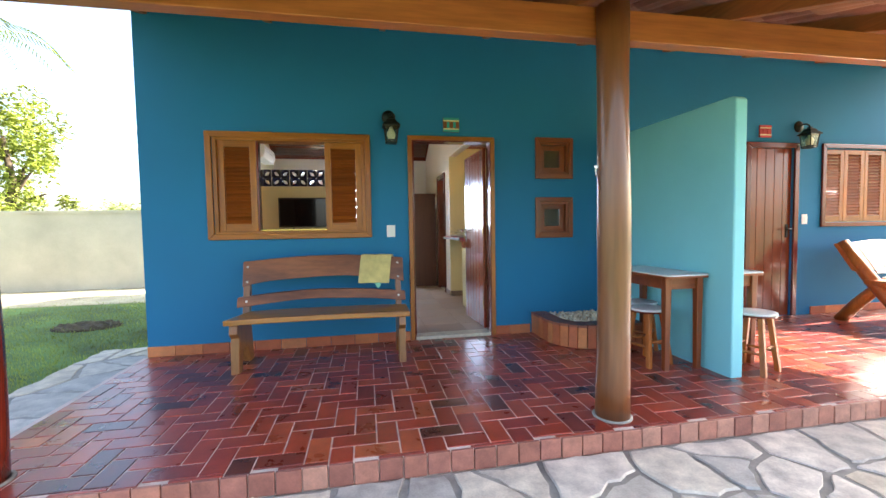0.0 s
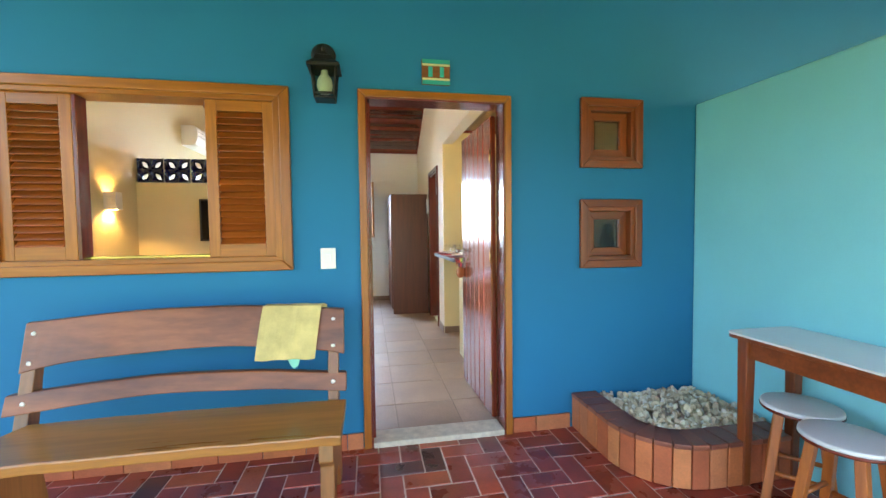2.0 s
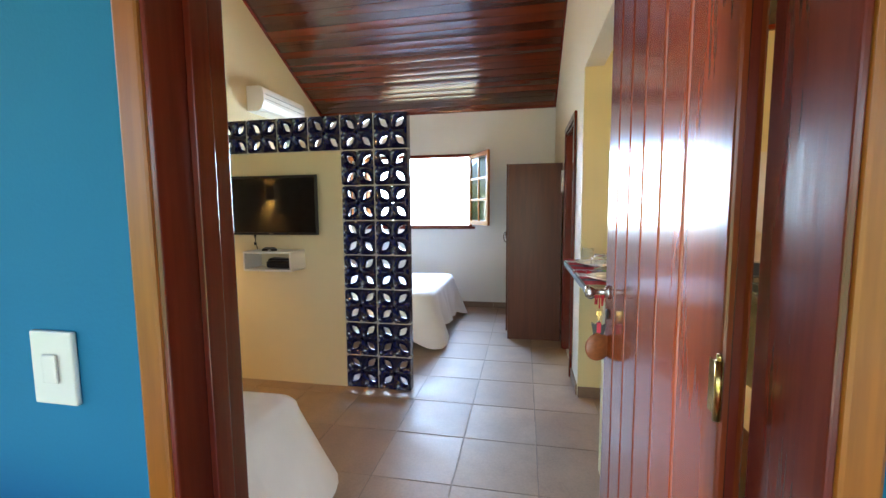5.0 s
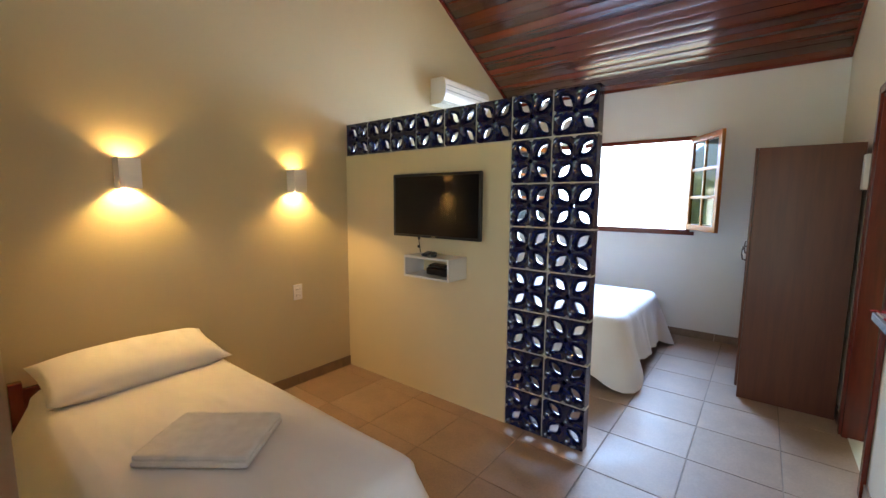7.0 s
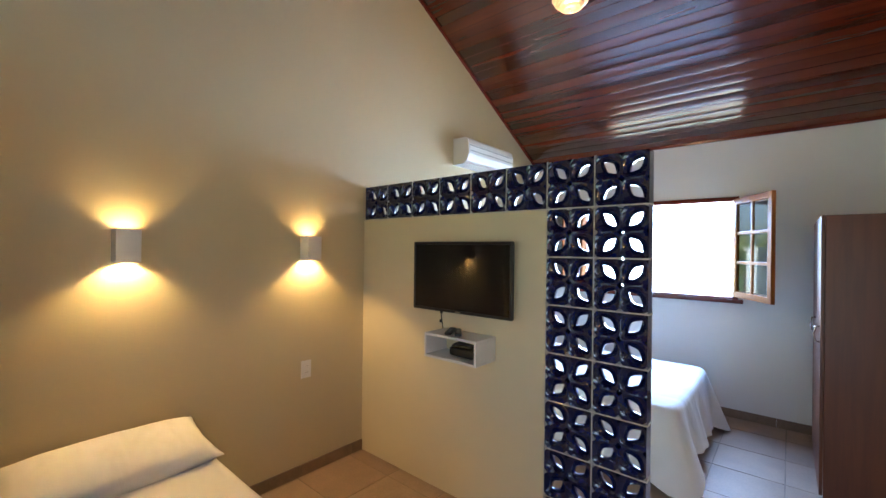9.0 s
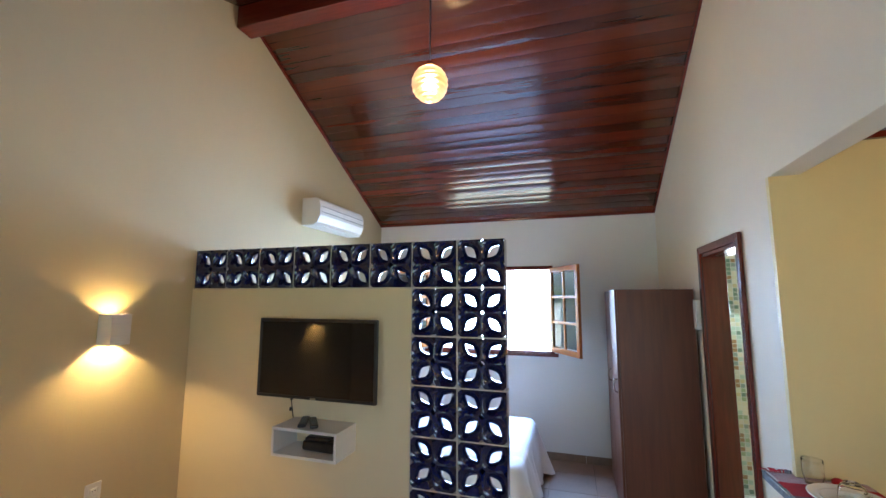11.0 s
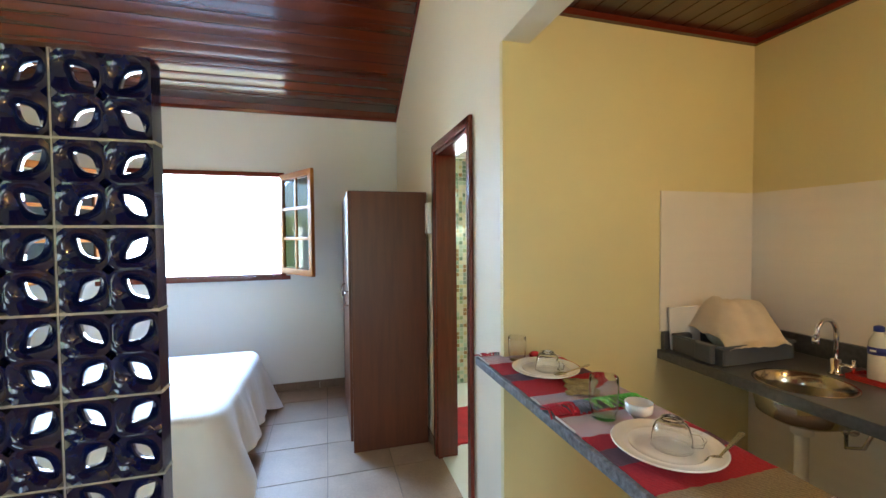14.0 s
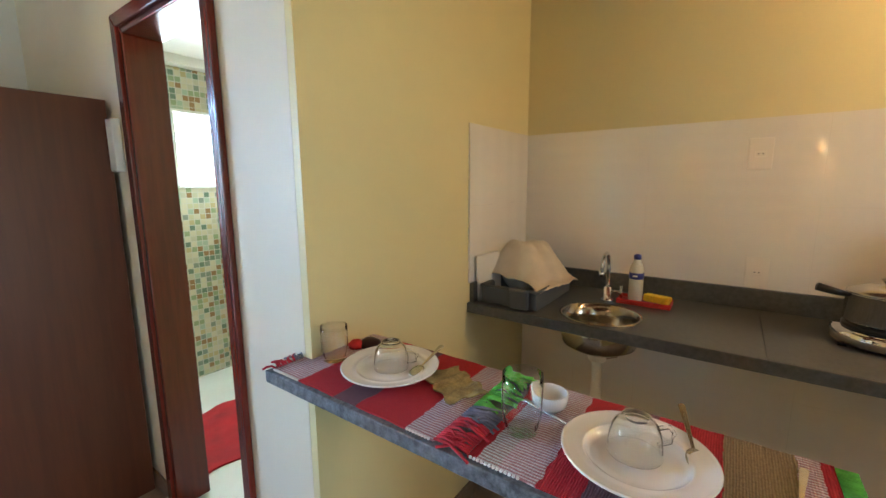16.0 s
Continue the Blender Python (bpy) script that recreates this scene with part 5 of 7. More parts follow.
b1 = thing("single_bed", (0, 0, 0), "single bed made up with a plain white sheet", "bed", "beds")
part("mattress", boxes((-1.39, 0.42, 0.37, 1.12, 0.33, 0.53), bev=0.03), M_SHEET, b1)
part("sheet", draped(-1.40, 0.46, 0.34, 1.155, 0.555, 0.12, 0.07, 0.007, 8, 0.17, 1.0), M_SHEET, b1, "white bed sheet hanging over the side")
part("bed_frame", boxes((-1.40, 0.42, 0.37, 0.40, 0.22, 0.33), (-1.40, 0.42, 1.09, 1.12, 0.22, 0.33), (-1.40, 0.42, 0.40, 1.09, 0.30, 0.328), bev=0.004), M_REDX, b1)
part("headboard", boxes((-1.432, -1.402, 0.30, 1.15, 0.30, 0.55), bev=0.006), M_REDY, b1)
for x, y in ((-1.43, 0.29), (-1.43, 1.10), (0.36, 0.37), (0.36, 1.06)):
    part("leg", boxes((x, x + 0.05, y, y + 0.05, FLOOR, 0.59 if x < 0 else 0.22), bev=0.005), M_REDZ, b1)
pl = pillow(0.41, 0.78, 0.165)
pl.transform(pose(-1.18, 0.745, 0.622, 0, 12, 3))
solid("pillow", pl, M_SHEET, "plump white pillow at the head of the single bed", "pillow", "pillows")
tw = thing("folded_towel", (-0.215, 0.71, 0.561), "folded white towel lying on the bed", "towel", "folded towels", 38)
part("fold", boxes((-0.20, 0.20, -0.15, 0.15, 0.0, 0.022), bev=0.010), M_TOWEL, tw)
part("fold", boxes((-0.195, 0.197, -0.147, 0.148, 0.022, 0.045), bev=0.010), M_TOWEL, tw)

b2 = thing("double_bed", (0, 0, 0), "double bed with a long white sheet hanging to the floor", "bed", "beds")
part("mattress", boxes((-1.36, 0.50, 3.39, 4.68, 0.30, 0.54), bev=0.03), M_SHEET, b2)
part("sheet", draped(-1.38, 0.56, 3.33, 4.72, 0.565, 0.155, 0.06, 0.024, 15, 0.07, 2.0, 0.17), M_SHEET, b2, "white sheet hanging in folds")
part("bed_frame", boxes((-1.36, 0.48, 3.42, 4.65, 0.18, 0.30), bev=0.006), M_REDX, b2)
for x, y in ((-1.34, 3.42), (-1.34, 4.59), (0.42, 3.42), (0.42, 4.59)):
    part("leg", boxes((x, x + 0.06, y, y + 0.06, FLOOR, 0.18), bev=0.005), M_REDZ, b2)

# wardrobe with its doors towards the bed
wd = thing("wardrobe", (1.26, 3.745, FLOOR), "tall plain dark brown laminate wardrobe", "wardrobe")
WD, WL, WH = 0.55, 1.0, 1.815
part("side_panel", boxes((0.018, WD, 0.0, 0.018, 0.0, WH), bev=0.0015), M_WARD, wd)
part("side_panel", boxes((0.018, WD, WL - 0.018, WL, 0.0, WH), bev=0.0015), M_WARD, wd)
part("top", boxes((0.018, WD, 0.0182, WL - 0.0182, WH - 0.018, WH - 0.001)), M_WARD, wd)
part("back", boxes((WD - 0.008, WD - 0.001, 0.0182, WL - 0.0182, 0.06, WH - 0.02)), M_WARD, wd)
part("plinth", boxes((0.04, 0.055, 0.0182, WL - 0.0182, 0.0, 0.07)), M_WARD, wd)
for a, b, hy in ((0.0, WL / 2 - 0.002, 0.06), (WL / 2 + 0.002, WL, WL / 2 + 0.06)):
    dr = part("door", boxes((-0.001, 0.016, a, b, 0.085, WH), bev=0.0015), M_WARD, wd)
    part("handle", tube([(-0.001, hy, 1.02), (-0.022, hy, 1.025), (-0.03, hy, 1.07), (-0.022, hy, 1.115), (-0.001, hy, 1.12)], 0.006), M_STEEL, dr, "curved metal handle")
solid("control_box", boxes((XR - 0.035, XR - 0.002, 3.66, 3.73, 1.55, 1.765), bev=0.005), M_WHITE, "white plastic fuse cover on the wall", "control box")

# ---- breakfast bar ----
BARZ = 1.015
bar = thing("breakfast_bar", (0, 0, 0), "narrow grey granite breakfast bar shelf on a low wall", "counter")
part("slab", boxes((1.742, 2.07, 1.368, 2.46, BARZ - 0.026, BARZ), (1.742, XR - 0.002, 2.4602, 2.522, BARZ - 0.026, BARZ), bev=0.002), M_GRANITE, bar)
part("nosing", boxes((1.722, 1.7418, 1.368, 2.522, BARZ - 0.032, BARZ + 0.0005), bev=0.003), M_GRANITE_EDGE, bar, "rough sawn granite front edge")


def mat(y0, y1, cloth):
    bm = bmesh.new()
    nx, ny = 10, 24
    rows = []
    for j in range(ny + 1):
        y = (y1 - y0) * j / ny
        rows.append([bm.verts.new((1.735 + 0.33 * i / nx + 0.0012 * math.sin(j * 1.3), y, BARZ + 0.004 + 0.0015 * noise.noise(Vector((i * .7, j * .7, y0))))) for i in range(nx + 1)])
    for a, b in zip(rows, rows[1:]):
        for i in range(nx):
            bm.faces.new((a[i], a[i + 1], b[i + 1], b[i]))
    ext = bmesh.ops.extrude_face_region(bm, geom=bm.faces[:])
    bmesh.ops.translate(bm, verts=[v for v in ext["geom"] if isinstance(v, bmesh.types.BMVert)], vec=(0, 0, -0.0032))
    bmesh.ops.recalc_face_normals(bm, faces=bm.faces)
    ob = thing("placemat", (0, 0, 0), "woven red and grey striped placemat with knotted fringe", "placemat", "placemats")
    part("cloth", bm, cloth, ob).matrix_basis = pose(0, y0, 0)
    kn = bmesh.new()
    y = y0 + 0.01
    while y < y1:
        if (y - y0) / (y1 - y0) > 0.8 or (y - y0) / (y1 - y0) < 0.13:
            bmesh.ops.create_icosphere(kn, subdivisions=1, radius=0.0036, matrix=Matrix.Translation((1.7335, y, BARZ + 0.0045)))
        y += 0.0075
    tagged(part("knots", kn, M_TOWEL, ob), "tiny white edge knots", kind="stuff")
    return ob


def fringe(parent, y, way, bands, length=0.075, over=0.0):
    """Knotted yarn ends hanging loose from a mat's edge; bands: (x from, x to, material). over: way to the end of the bar, past which they hang down."""
    for x0, x1, mt in bands:
        bm = bmesh.new()
        k = max(4, int((x1 - x0) / 0.0075))
        for i in range(k):
            x = x0 + (i + 0.5) * (x1 - x0) / k
            ln = length * random.uniform(0.7, 1.5)
            sw = random.uniform(-0.02, 0.02)
            if over:
                e = y + way * (over + 0.005)
                merge(bm, tube([(x, y, BARZ + 0.005), (x, e, BARZ + 0.006), (x + sw * 0.3, e + way * 0.006, BARZ - 0.012), (x + sw * 0.6, e + way * 0.005, BARZ - ln)], 0.0030, 5))
                continue
            merge(bm, tube([(x, y, BARZ + 0.005), (x + sw * 0.3, y + way * ln * 0.4, BARZ + 0.009 + random.uniform(0, .005)), (x + sw, y + way * ln * 0.8, BARZ + 0.005 + random.uniform(0, .004)), (x + sw * 1.5, y + way * ln, BARZ + 0.004)], 0.0030, 5))
        part("fringe", bm, mt, parent)


m1 = mat(1.985, 2.50, M_MAT)
fringe(m1, 1.985, -1, [(1.735, 1.83, M_FRINGE_RED), (1.83, 1.88, M_FRINGE_GREY), (1.88, 2.06, M_FRINGE_GREEN)], 0.06)
fringe(m1, 2.50, 1, [(1.735, 1.80, M_FRINGE_RED), (1.80, 1.825, M_FRINGE_GREY)], 0.03)
m2 = mat(1.39, 1.91, M_MAT_NEAR)
fringe(m2, 1.91, 1, [(1.735, 1.82, M_FRINGE_RED), (1.82, 1.87, M_FRINGE_GREY)], 0.05)
fringe(m2, 1.39, -1, [(1.74, 1.80, M_FRINGE_RED), (1.80, 2.06, M_FRINGE_GREEN)], 0.05, 0.022)


def plate(x, y):
    ob = thing("dinner_plate", (x, y, BARZ + 0.0055), "round white china plate on the placemat", "plate", "plates")
    prof = [(0, 0.003), (0.055, 0.003), (0.062, 0.0), (0.066, 0.0), (0.09, 0.010), (0.118, 0.018), (0.123, 0.021), (0.1235, 0.0235), (0.121, 0.0245), (0.117, 0.0225), (0.114, 0.0215), (0.100, 0.0185), (0.090, 0.0165), (0.088, 0.0175), (0.085, 0.0172), (0.083, 0.0145), (0.075, 0.0095), (0.070, 0.0070), (0.066, 0.0066), (0.064, 0.0056), (0.05, 0.0053), (0, 0.0053)]
    part("dish", lathe(prof, 48), M_CHINA, ob)


def glass_cup(x, y, z, rz):
    """A glass cup turned upside down."""
    ob = thing("glass_cup", (x, y, z), "clear glass teacup turned upside down on a plate", "cup", "glass cups", rz)
    prof = [(0, 0.063), (0.019, 0.063), (0.020, 0.068), (0.024, 0.068), (0.025, 0.062), (0.034, 0.056), (0.040, 0.044), (0.0435, 0.028), (0.045, 0.012), (0.046, 0.0), (0.0435, 0.0), (0.0425, 0.012), (0.041, 0.028), (0.037, 0.042), (0.031, 0.053), (0.022, 0.058), (0.0, 0.059)]
    part("bowl", lathe(prof, 32), M_CUPGLASS, ob)
    part("handle", tube([(0.038, 0, 0.044), (0.058, 0, 0.046), (0.068, 0, 0.034), (0.062, 0, 0.018), (0.041, 0, 0.012)], 0.0042), M_CUPGLASS, ob)


def tumbler(x, y, r, h):
    ob = thing("drinking_glass", (x, y, BARZ + 0.0055), "clear straight drinking glass", "glass", "drinking glasses")
    prof = [(0, 0), (r * 0.86, 0), (r * 0.88, 0.002), (r * 1.0, h * 0.35), (r * 1.02, h * 0.8), (r * 0.98, h), (r * 0.94, h), (r * 0.965, h * 0.8), (r * 0.94, h * 0.35), (r * 0.80, 0.008), (0, 0.008)]
    body = lathe(prof, 48)
    for v in body.verts:
        if h * 0.1 < v.co.z < h * 0.5:
            f = 1 + 0.02 * math.cos(12 * math.atan2(v.co.y, v.co.x))
            v.co.x, v.co.y = v.co.x * f, v.co.y * f
    part("glass_body", body, M_TUMBLER, ob)


def cutlery(x, y, z, rz, kind, tilt=3):
    ob = thing(kind, (x, y, z), "steel %s laid beside the cup" % kind, "cutlery", "cutlery", rz)
    ob.matrix_basis = pose(x, y, z, 0, -tilt, rz)
    hd = extrude_poly([(-0.092, -0.0065), (-0.096, 0.0), (-0.092, 0.0065), (-0.06, 0.0055), (0.0, 0.0030), (0.022, 0.0030), (0.022, -0.0030), (0.0, -0.0030), (-0.06, -0.0055)], 0.0, 0.0026, bev=0.0008)
    part("handle", hd, M_STEEL, ob)
    if kind == "spoon":
        head = lathe([(0, 0.004), (0.010, 0.0025), (0.016, 0.0045), (0.0165, 0.0055), (0.010, 0.004), (0, 0.005)], 20, at((0.042, 0, -0.002)) @ Matrix.Diagonal((1.55, 1, 1, 1)))
    elif kind == "fork":
        head = boxes((0.022, 0.046, -0.011, 0.011, 0.0004, 0.0024), bev=0.0008)
        for q in (-0.009, -0.003, 0.003, 0.009):
            merge(head, boxes((0.045, 0.088, q - 0.0017, q + 0.0017, 0.0005, 0.0023), bev=0.0005))
    else:
        head = extrude_poly([(0.022, -0.004), (0.03, -0.009), (0.095, -0.009), (0.115, 0.0), (0.118, 0.007), (0.022, 0.004)], 0.0004, 0.0020, bev=0.0004)
    part("head", head, M_STEEL, ob)


plate(1.895, 2.24)
plate(1.882, 1.664)
glass_cup(1.91, 2.25, BARZ + 0.0125, -60)
glass_cup(1.902, 1.670, BARZ + 0.0125, -55)
cutlery(1.955, 2.175, BARZ + 0.024, 188, "spoon", -7)
cutlery(1.964, 1.590, BARZ + 0.027, 196, "spoon", -13)
tumbler(1.868, 2.42, 0.036, 0.095)
tumbler(1.862, 1.865, 0.039, 0.115)
cutlery(1.93, 1.815, BARZ + 0.006, 250, "knife", 0)
for k, (y, x) in enumerate(((1.435, 1.83), (1.445, 1.93))):
    cutlery(x, y, BARZ + 0.006, 178 - 6 * k, "fork", 0)
rk = thing("ramekin", (1.966, 1.848, BARZ + 0.0055), "small white china bowl beside the glass", "bowl")
part("bowl", lathe([(0, 0), (0.026, 0), (0.036, 0.012), (0.038, 0.036), (0.034, 0.036), (0.031, 0.014), (0, 0.006)], 28), M_CHINA, rk)
np_ = bmesh.new()
rows = [[np_.verts.new((-0.075 + 0.15 * i / 24 + 0.004 * math.sin(j), -0.05 + 0.10 * j / 12 + 0.006 * math.sin(i * 0.7), 0.004 + 0.002 * (1 + math.sin(i * 1.15 + j * 0.35)) + 0.004 * noise.noise(Vector((i * .4, j * .4, 2))))) for i in range(25)] for j in range(13)]
for a, b in zip(rows, rows[1:]):
    for i in range(24):
        np_.faces.new((a[i], a[i + 1], b[i + 1], b[i]))
ext = bmesh.ops.extrude_face_region(np_, geom=np_.faces[:])
bmesh.ops.translate(np_, verts=[v for v in ext["geom"] if isinstance(v, bmesh.types.BMVert)], vec=(0, 0, -0.003))
bmesh.ops.recalc_face_normals(np_, faces=np_.faces)
np_.transform(pose(1.93, 2.07, BARZ + 0.006, 0, 0, 62))
solid("napkin", np_, M_OLIVE, "crumpled olive and straw coloured napkin on the placemat", "napkin")
for x, y, sz in ((1.985, 2.405, 0.03), (1.955, 2.43, 0.022)):
    rg = lathe([(0, 0), (sz, 0.002), (sz * 1.1, 0.012), (sz * 0.6, 0.022), (0, 0.024)], 14, at((x, y, BARZ + 0.005)))
    solid("trivet_cloth", rg, M_MAROON if sz > 0.025 else M_RED, "small dark red rolled cloth beside the glass", "cloth", "rolled cloths")

# ---- kitchen ----
SZ = 0.985
sc_x, sc_y, sc_r = 2.787, 1.958, 0.140


def counter_with_bowl():
    """A slab from the front edge to the wall with a round cut-out for the bowl."""
    bm = bmesh.new()
    x0, x1, y0, y1 = 2.632, XS - 0.002, 1.4505, YK - 0.002
    n = 48
    for z in (SZ - 0.03, SZ):
        inner, outer = [], []
        for k in range(n):
            a = 2 * math.pi * k / n
            ca, sa = math.cos(a), math.sin(a)
            inner.append(bm.verts.new((sc_x + sc_r * ca, sc_y + sc_r * sa, z)))
            lim = min((x1 - sc_x) / ca if ca > 1e-6 else 9, (x0 - sc_x) / ca if ca < -1e-6 else 9, (y1 - sc_y) / sa if sa > 1e-6 else 9, (y0 - sc_y) / sa if sa < -1e-6 else 9)
            outer.append([sc_x + lim * ca, sc_y + lim * sa])
        for cx, cy in ((x0, y0), (x1, y0), (x1, y1), (x0, y1)):
            k = min(range(n), key=lambda q: (outer[q][0] - cx) ** 2 + (outer[q][1] - cy) ** 2)
            outer[k] = [cx, cy]
        outer = [bm.verts.new((*o, z)) for o in outer]
        for k in range(n):
            bm.faces.new((inner[k], inner[(k + 1) % n], outer[(k + 1) % n], outer[k]))
        if z < SZ:
            low = (inner, outer)
        else:
            for a, b in zip(low, (inner, outer)):
                for k in range(n):
                    bm.faces.new((a[k], a[(k + 1) % n], b[(k + 1) % n], b[k]))
    bmesh.ops.recalc_face_normals(bm, faces=bm.faces)
    return bm


ct = thing("sink_counter", (0, 0, 0), "dark grey granite kitchen worktop with upstand", "worktop")
part("slab", counter_with_bowl(), M_GRANITE, ct)
part("slab", boxes((2.632, XS - 0.002, 0.60, 1.449, SZ - 0.03, SZ), bev=0.002), M_GRANITE, ct)
part("front_edge", boxes((2.620, 2.6315, 0.60, YK - 0.002, SZ - 0.042, SZ + 0.001), bev=0.003), M_GRANITE, ct)
part("upstand", boxes((XS - 0.022, XS - 0.002, 0.60, YK - 0.023, SZ + 0.0005, SZ + 0.085), bev=0.002), M_GRANITE, ct)
part("upstand", boxes((2.642, XS - 0.002, YK - 0.022, YK - 0.002, SZ + 0.0005, SZ + 0.085), bev=0.002), M_GRANITE, ct)
part("bracket", boxes((2.95, XS - 0.001, 0.61, 0.66, SZ - 0.30, SZ - 0.031), bev=0.004), M_WHITEWALL, ct)
sk = thing("sink_bowl", (sc_x, sc_y, SZ), "round stainless steel sink bowl set in the worktop", "sink")
part("bowl", lathe([(0.0, -0.140), (0.03, -0.140), (0.09, -0.135), (0.13, -0.11), (0.138, -0.06), (0.139, 0.001), (0.152, 0.003), (0.152, 0.0005), (0.1395, 0.0), (0.1395, -0.031), (0.148, -0.036), (0.148, -0.062), (0.137, -0.115), (0.09, -0.141), (0, -0.146)], 40), M_SINK, sk)
part("drain", lathe([(0, -0.138), (0.03, -0.138), (0.032, -0.1345), (0.02, -0.136), (0, -0.1365)], 20), M_CHROME, sk)
part("waste_pipe", join(tube([(0, 0, -0.147), (0, 0, -0.36), (0.0, -0.01, -0.62), (0.05, -0.01, -0.70), (0.43, 0, -0.70)], 0.021, 12), lathe([(0.03, -0.19), (0.034, -0.186), (0.034, -0.15), (0.03, -0.147)], 16)), M_PVC, sk)
part("trap_valve", lathe([(0, 0), (0.028, 0), (0.028, 0.012), (0.014, 0.02), (0.013, 0.06), (0, 0.06)], 16, at((0.425, 0.08, -0.27), 0, -90)), M_CHROME, sk)
part("hose", tube([(0.38, 0.08, -0.27), (0.33, 0.05, -0.32), (0.34, 0.0, -0.30), (0.36, -0.03, -0.20), (0.36, -0.02, -0.05)], 0.008), M_STEEL, sk)
fc = thing("tap", (3.005, 1.985, SZ), "tall curved chrome tap at the sink", "tap")
part("base", lathe([(0, 0), (0.026, 0), (0.026, 0.006), (0.016, 0.012), (0.016, 0.06), (0, 0.06)], 20), M_CHROME, fc)
arc = [(0, 0, 0.055), (0, 0, 0.15)] + [(-0.055 + 0.055 * math.cos(a), 0, 0.16 + 0.055 * math.sin(a)) for a in [k * math.pi / 8 for k in range(8)]] + [(-0.112, 0, 0.145)]
part("spout", tube(arc, 0.0085, 10), M_CHROME, fc)
part("aerator", tube([(-0.112, 0, 0.15), (-0.114, 0, 0.128)], 0.012, 10), M_CHROME, fc)
part("handle", join(tube([(0, -0.012, 0.04), (0, -0.06, 0.045)], 0.007), tube([(0, -0.055, 0.02), (0, -0.055, 0.07)], 0.006), tube([(-0.025, -0.055, 0.045), (0.025, -0.055, 0.045)], 0.006)), M_CHROME, fc)

dr = thing("dish_rack", (2.825, 2.30, SZ), "grey plastic dish drainer with crockery under a cloth", "dish rack")
rim = [(-0.16, -0.13), (0.24, -0.13), (0.24, 0.12), (-0.16, 0.12)]
part("tray", boxes((-0.15, 0.23, -0.12, 0.11, 0.004, 0.010), (-0.16, -0.152, -0.13, 0.12, 0.002, 0.078), (0.232, 0.24, -0.13, 0.12, 0.002, 0.078), (-0.152, 0.232, -0.13, -0.122, 0.002, 0.078), (-0.152, 0.232, 0.112, 0.12, 0.002, 0.078), bev=0.003), M_GREYPLASTIC, dr)
part("rim", join(tube([(*p, 0.078) for p in rim], 0.007, 8, True)), M_GREYPLASTIC, dr)
part("cutlery_pot", boxes((-0.19, -0.162, -0.10, -0.02, 0.006, 0.085), bev=0.006), M_GREYPLASTIC, dr)
for k in range(4):
    part("stacked_plate", lathe([(0, 0), (0.07, 0.002), (0.10, 0.014), (0.102, 0.017), (0.07, 0.007), (0, 0.004)], 28, at((0.0 + 0.04 * k, 0.035, 0.095), 0, 78, 0) @ Matrix.Diagonal((0.78, 0.78, 0.78, 1))), M_CHINA, dr)
cl = bmesh.new()
n = 26
rows = []
for i in range(n + 1):
    u = i / n
    row = []
    for j in range(n + 1):
        v = j / n
        x = -0.10 + 0.26 * u
        y = -0.165 + 0.30 * v
        px = min(max(x, 0.015), 0.115)
        d = math.hypot(x - px, (y - 0.035) * 0.9)
        fold = 0.018 * math.sin(math.atan2(y - 0.035, x - 0.05) * 5 + 1.0) * min(1, d / 0.08)
        z = max(0.082, 0.070 + 0.172 * math.exp(-(d / 0.108) ** 3.0) + fold) + 0.016 * noise.noise(Vector((u * 4, v * 4, 3))) + 0.006 * noise.noise(Vector((u * 11, v * 11, 5)))
        if v < 0.25 and u < 0.3:
            z -= 0.10 * (0.25 - v) * (0.3 - u) / 0.3
        row.append(cl.verts.new((x + 0.02 * math.sin(v * 5), y, z)))
    rows.append(row)
for a, b in zip(rows, rows[1:]):
    for j in range(n):
        cl.faces.new((a[j], b[j], b[j + 1], a[j + 1]))
ext = bmesh.ops.extrude_face_region(cl, geom=cl.faces[:])
bmesh.ops.translate(cl, verts=[v for v in ext["geom"] if isinstance(v, bmesh.types.BMVert)], vec=(0, 0, 0.003))
bmesh.ops.recalc_face_normals(cl, faces=cl.faces)
for f in cl.faces:
    f.smooth = True
cl.transform(at((2.835, 2.30, SZ), 0, 0, -18))
solid("dish_cloth", cl, M_CLOTH, "cream dish cloth thrown over the drying crockery", "cloth")
cb = boxes((-0.005, 0.005, -0.07, 0.07, 0.0, 0.205), bev=0.004)
cb.transform(pose(2.745, 2.425, SZ + 0.001, -4, 0, 72))
solid("cutting_board", cb, M_PVC, "white plastic cutting board leaning on the wall", "cutting board")
ty = thing("sponge_tray", (3.03, 1.868, SZ), "shallow red plastic tray for soap and sponge", "tray")
part("dish", boxes((-0.05, 0.055, -0.13, 0.075, 0.001, 0.008), (-0.05, -0.044, -0.13, 0.075, 0.008, 0.022), (0.049, 0.055, -0.13, 0.075, 0.008, 0.022), (-0.044, 0.049, -0.13, -0.124, 0.008, 0.022), (-0.044, 0.049, 0.069, 0.075, 0.008, 0.022), bev=0.003), M_REDPLASTIC, ty)
bt = thing("soap_bottle", (3.045, 1.880, SZ + 0.0085), "clear bottle of pale dish soap with a dark cap and label", "bottle")
part("body", lathe([(0, 0), (0.027, 0), (0.029, 0.005), (0.029, 0.12), (0.026, 0.145), (0.014, 0.17), (0.013, 0.18), (0, 0.18)], 24), M_SOAP, bt)
part("label", lathe([(0.0293, 0.095), (0.0297, 0.095), (0.0297, 0.122), (0.0293, 0.122)], 24), M_LABEL, bt, "blue label with plain bars")
part("bar", boxes((-0.0308, -0.0296, -0.009, 0.009, 0.106, 0.113)), M_WHITE, bt)
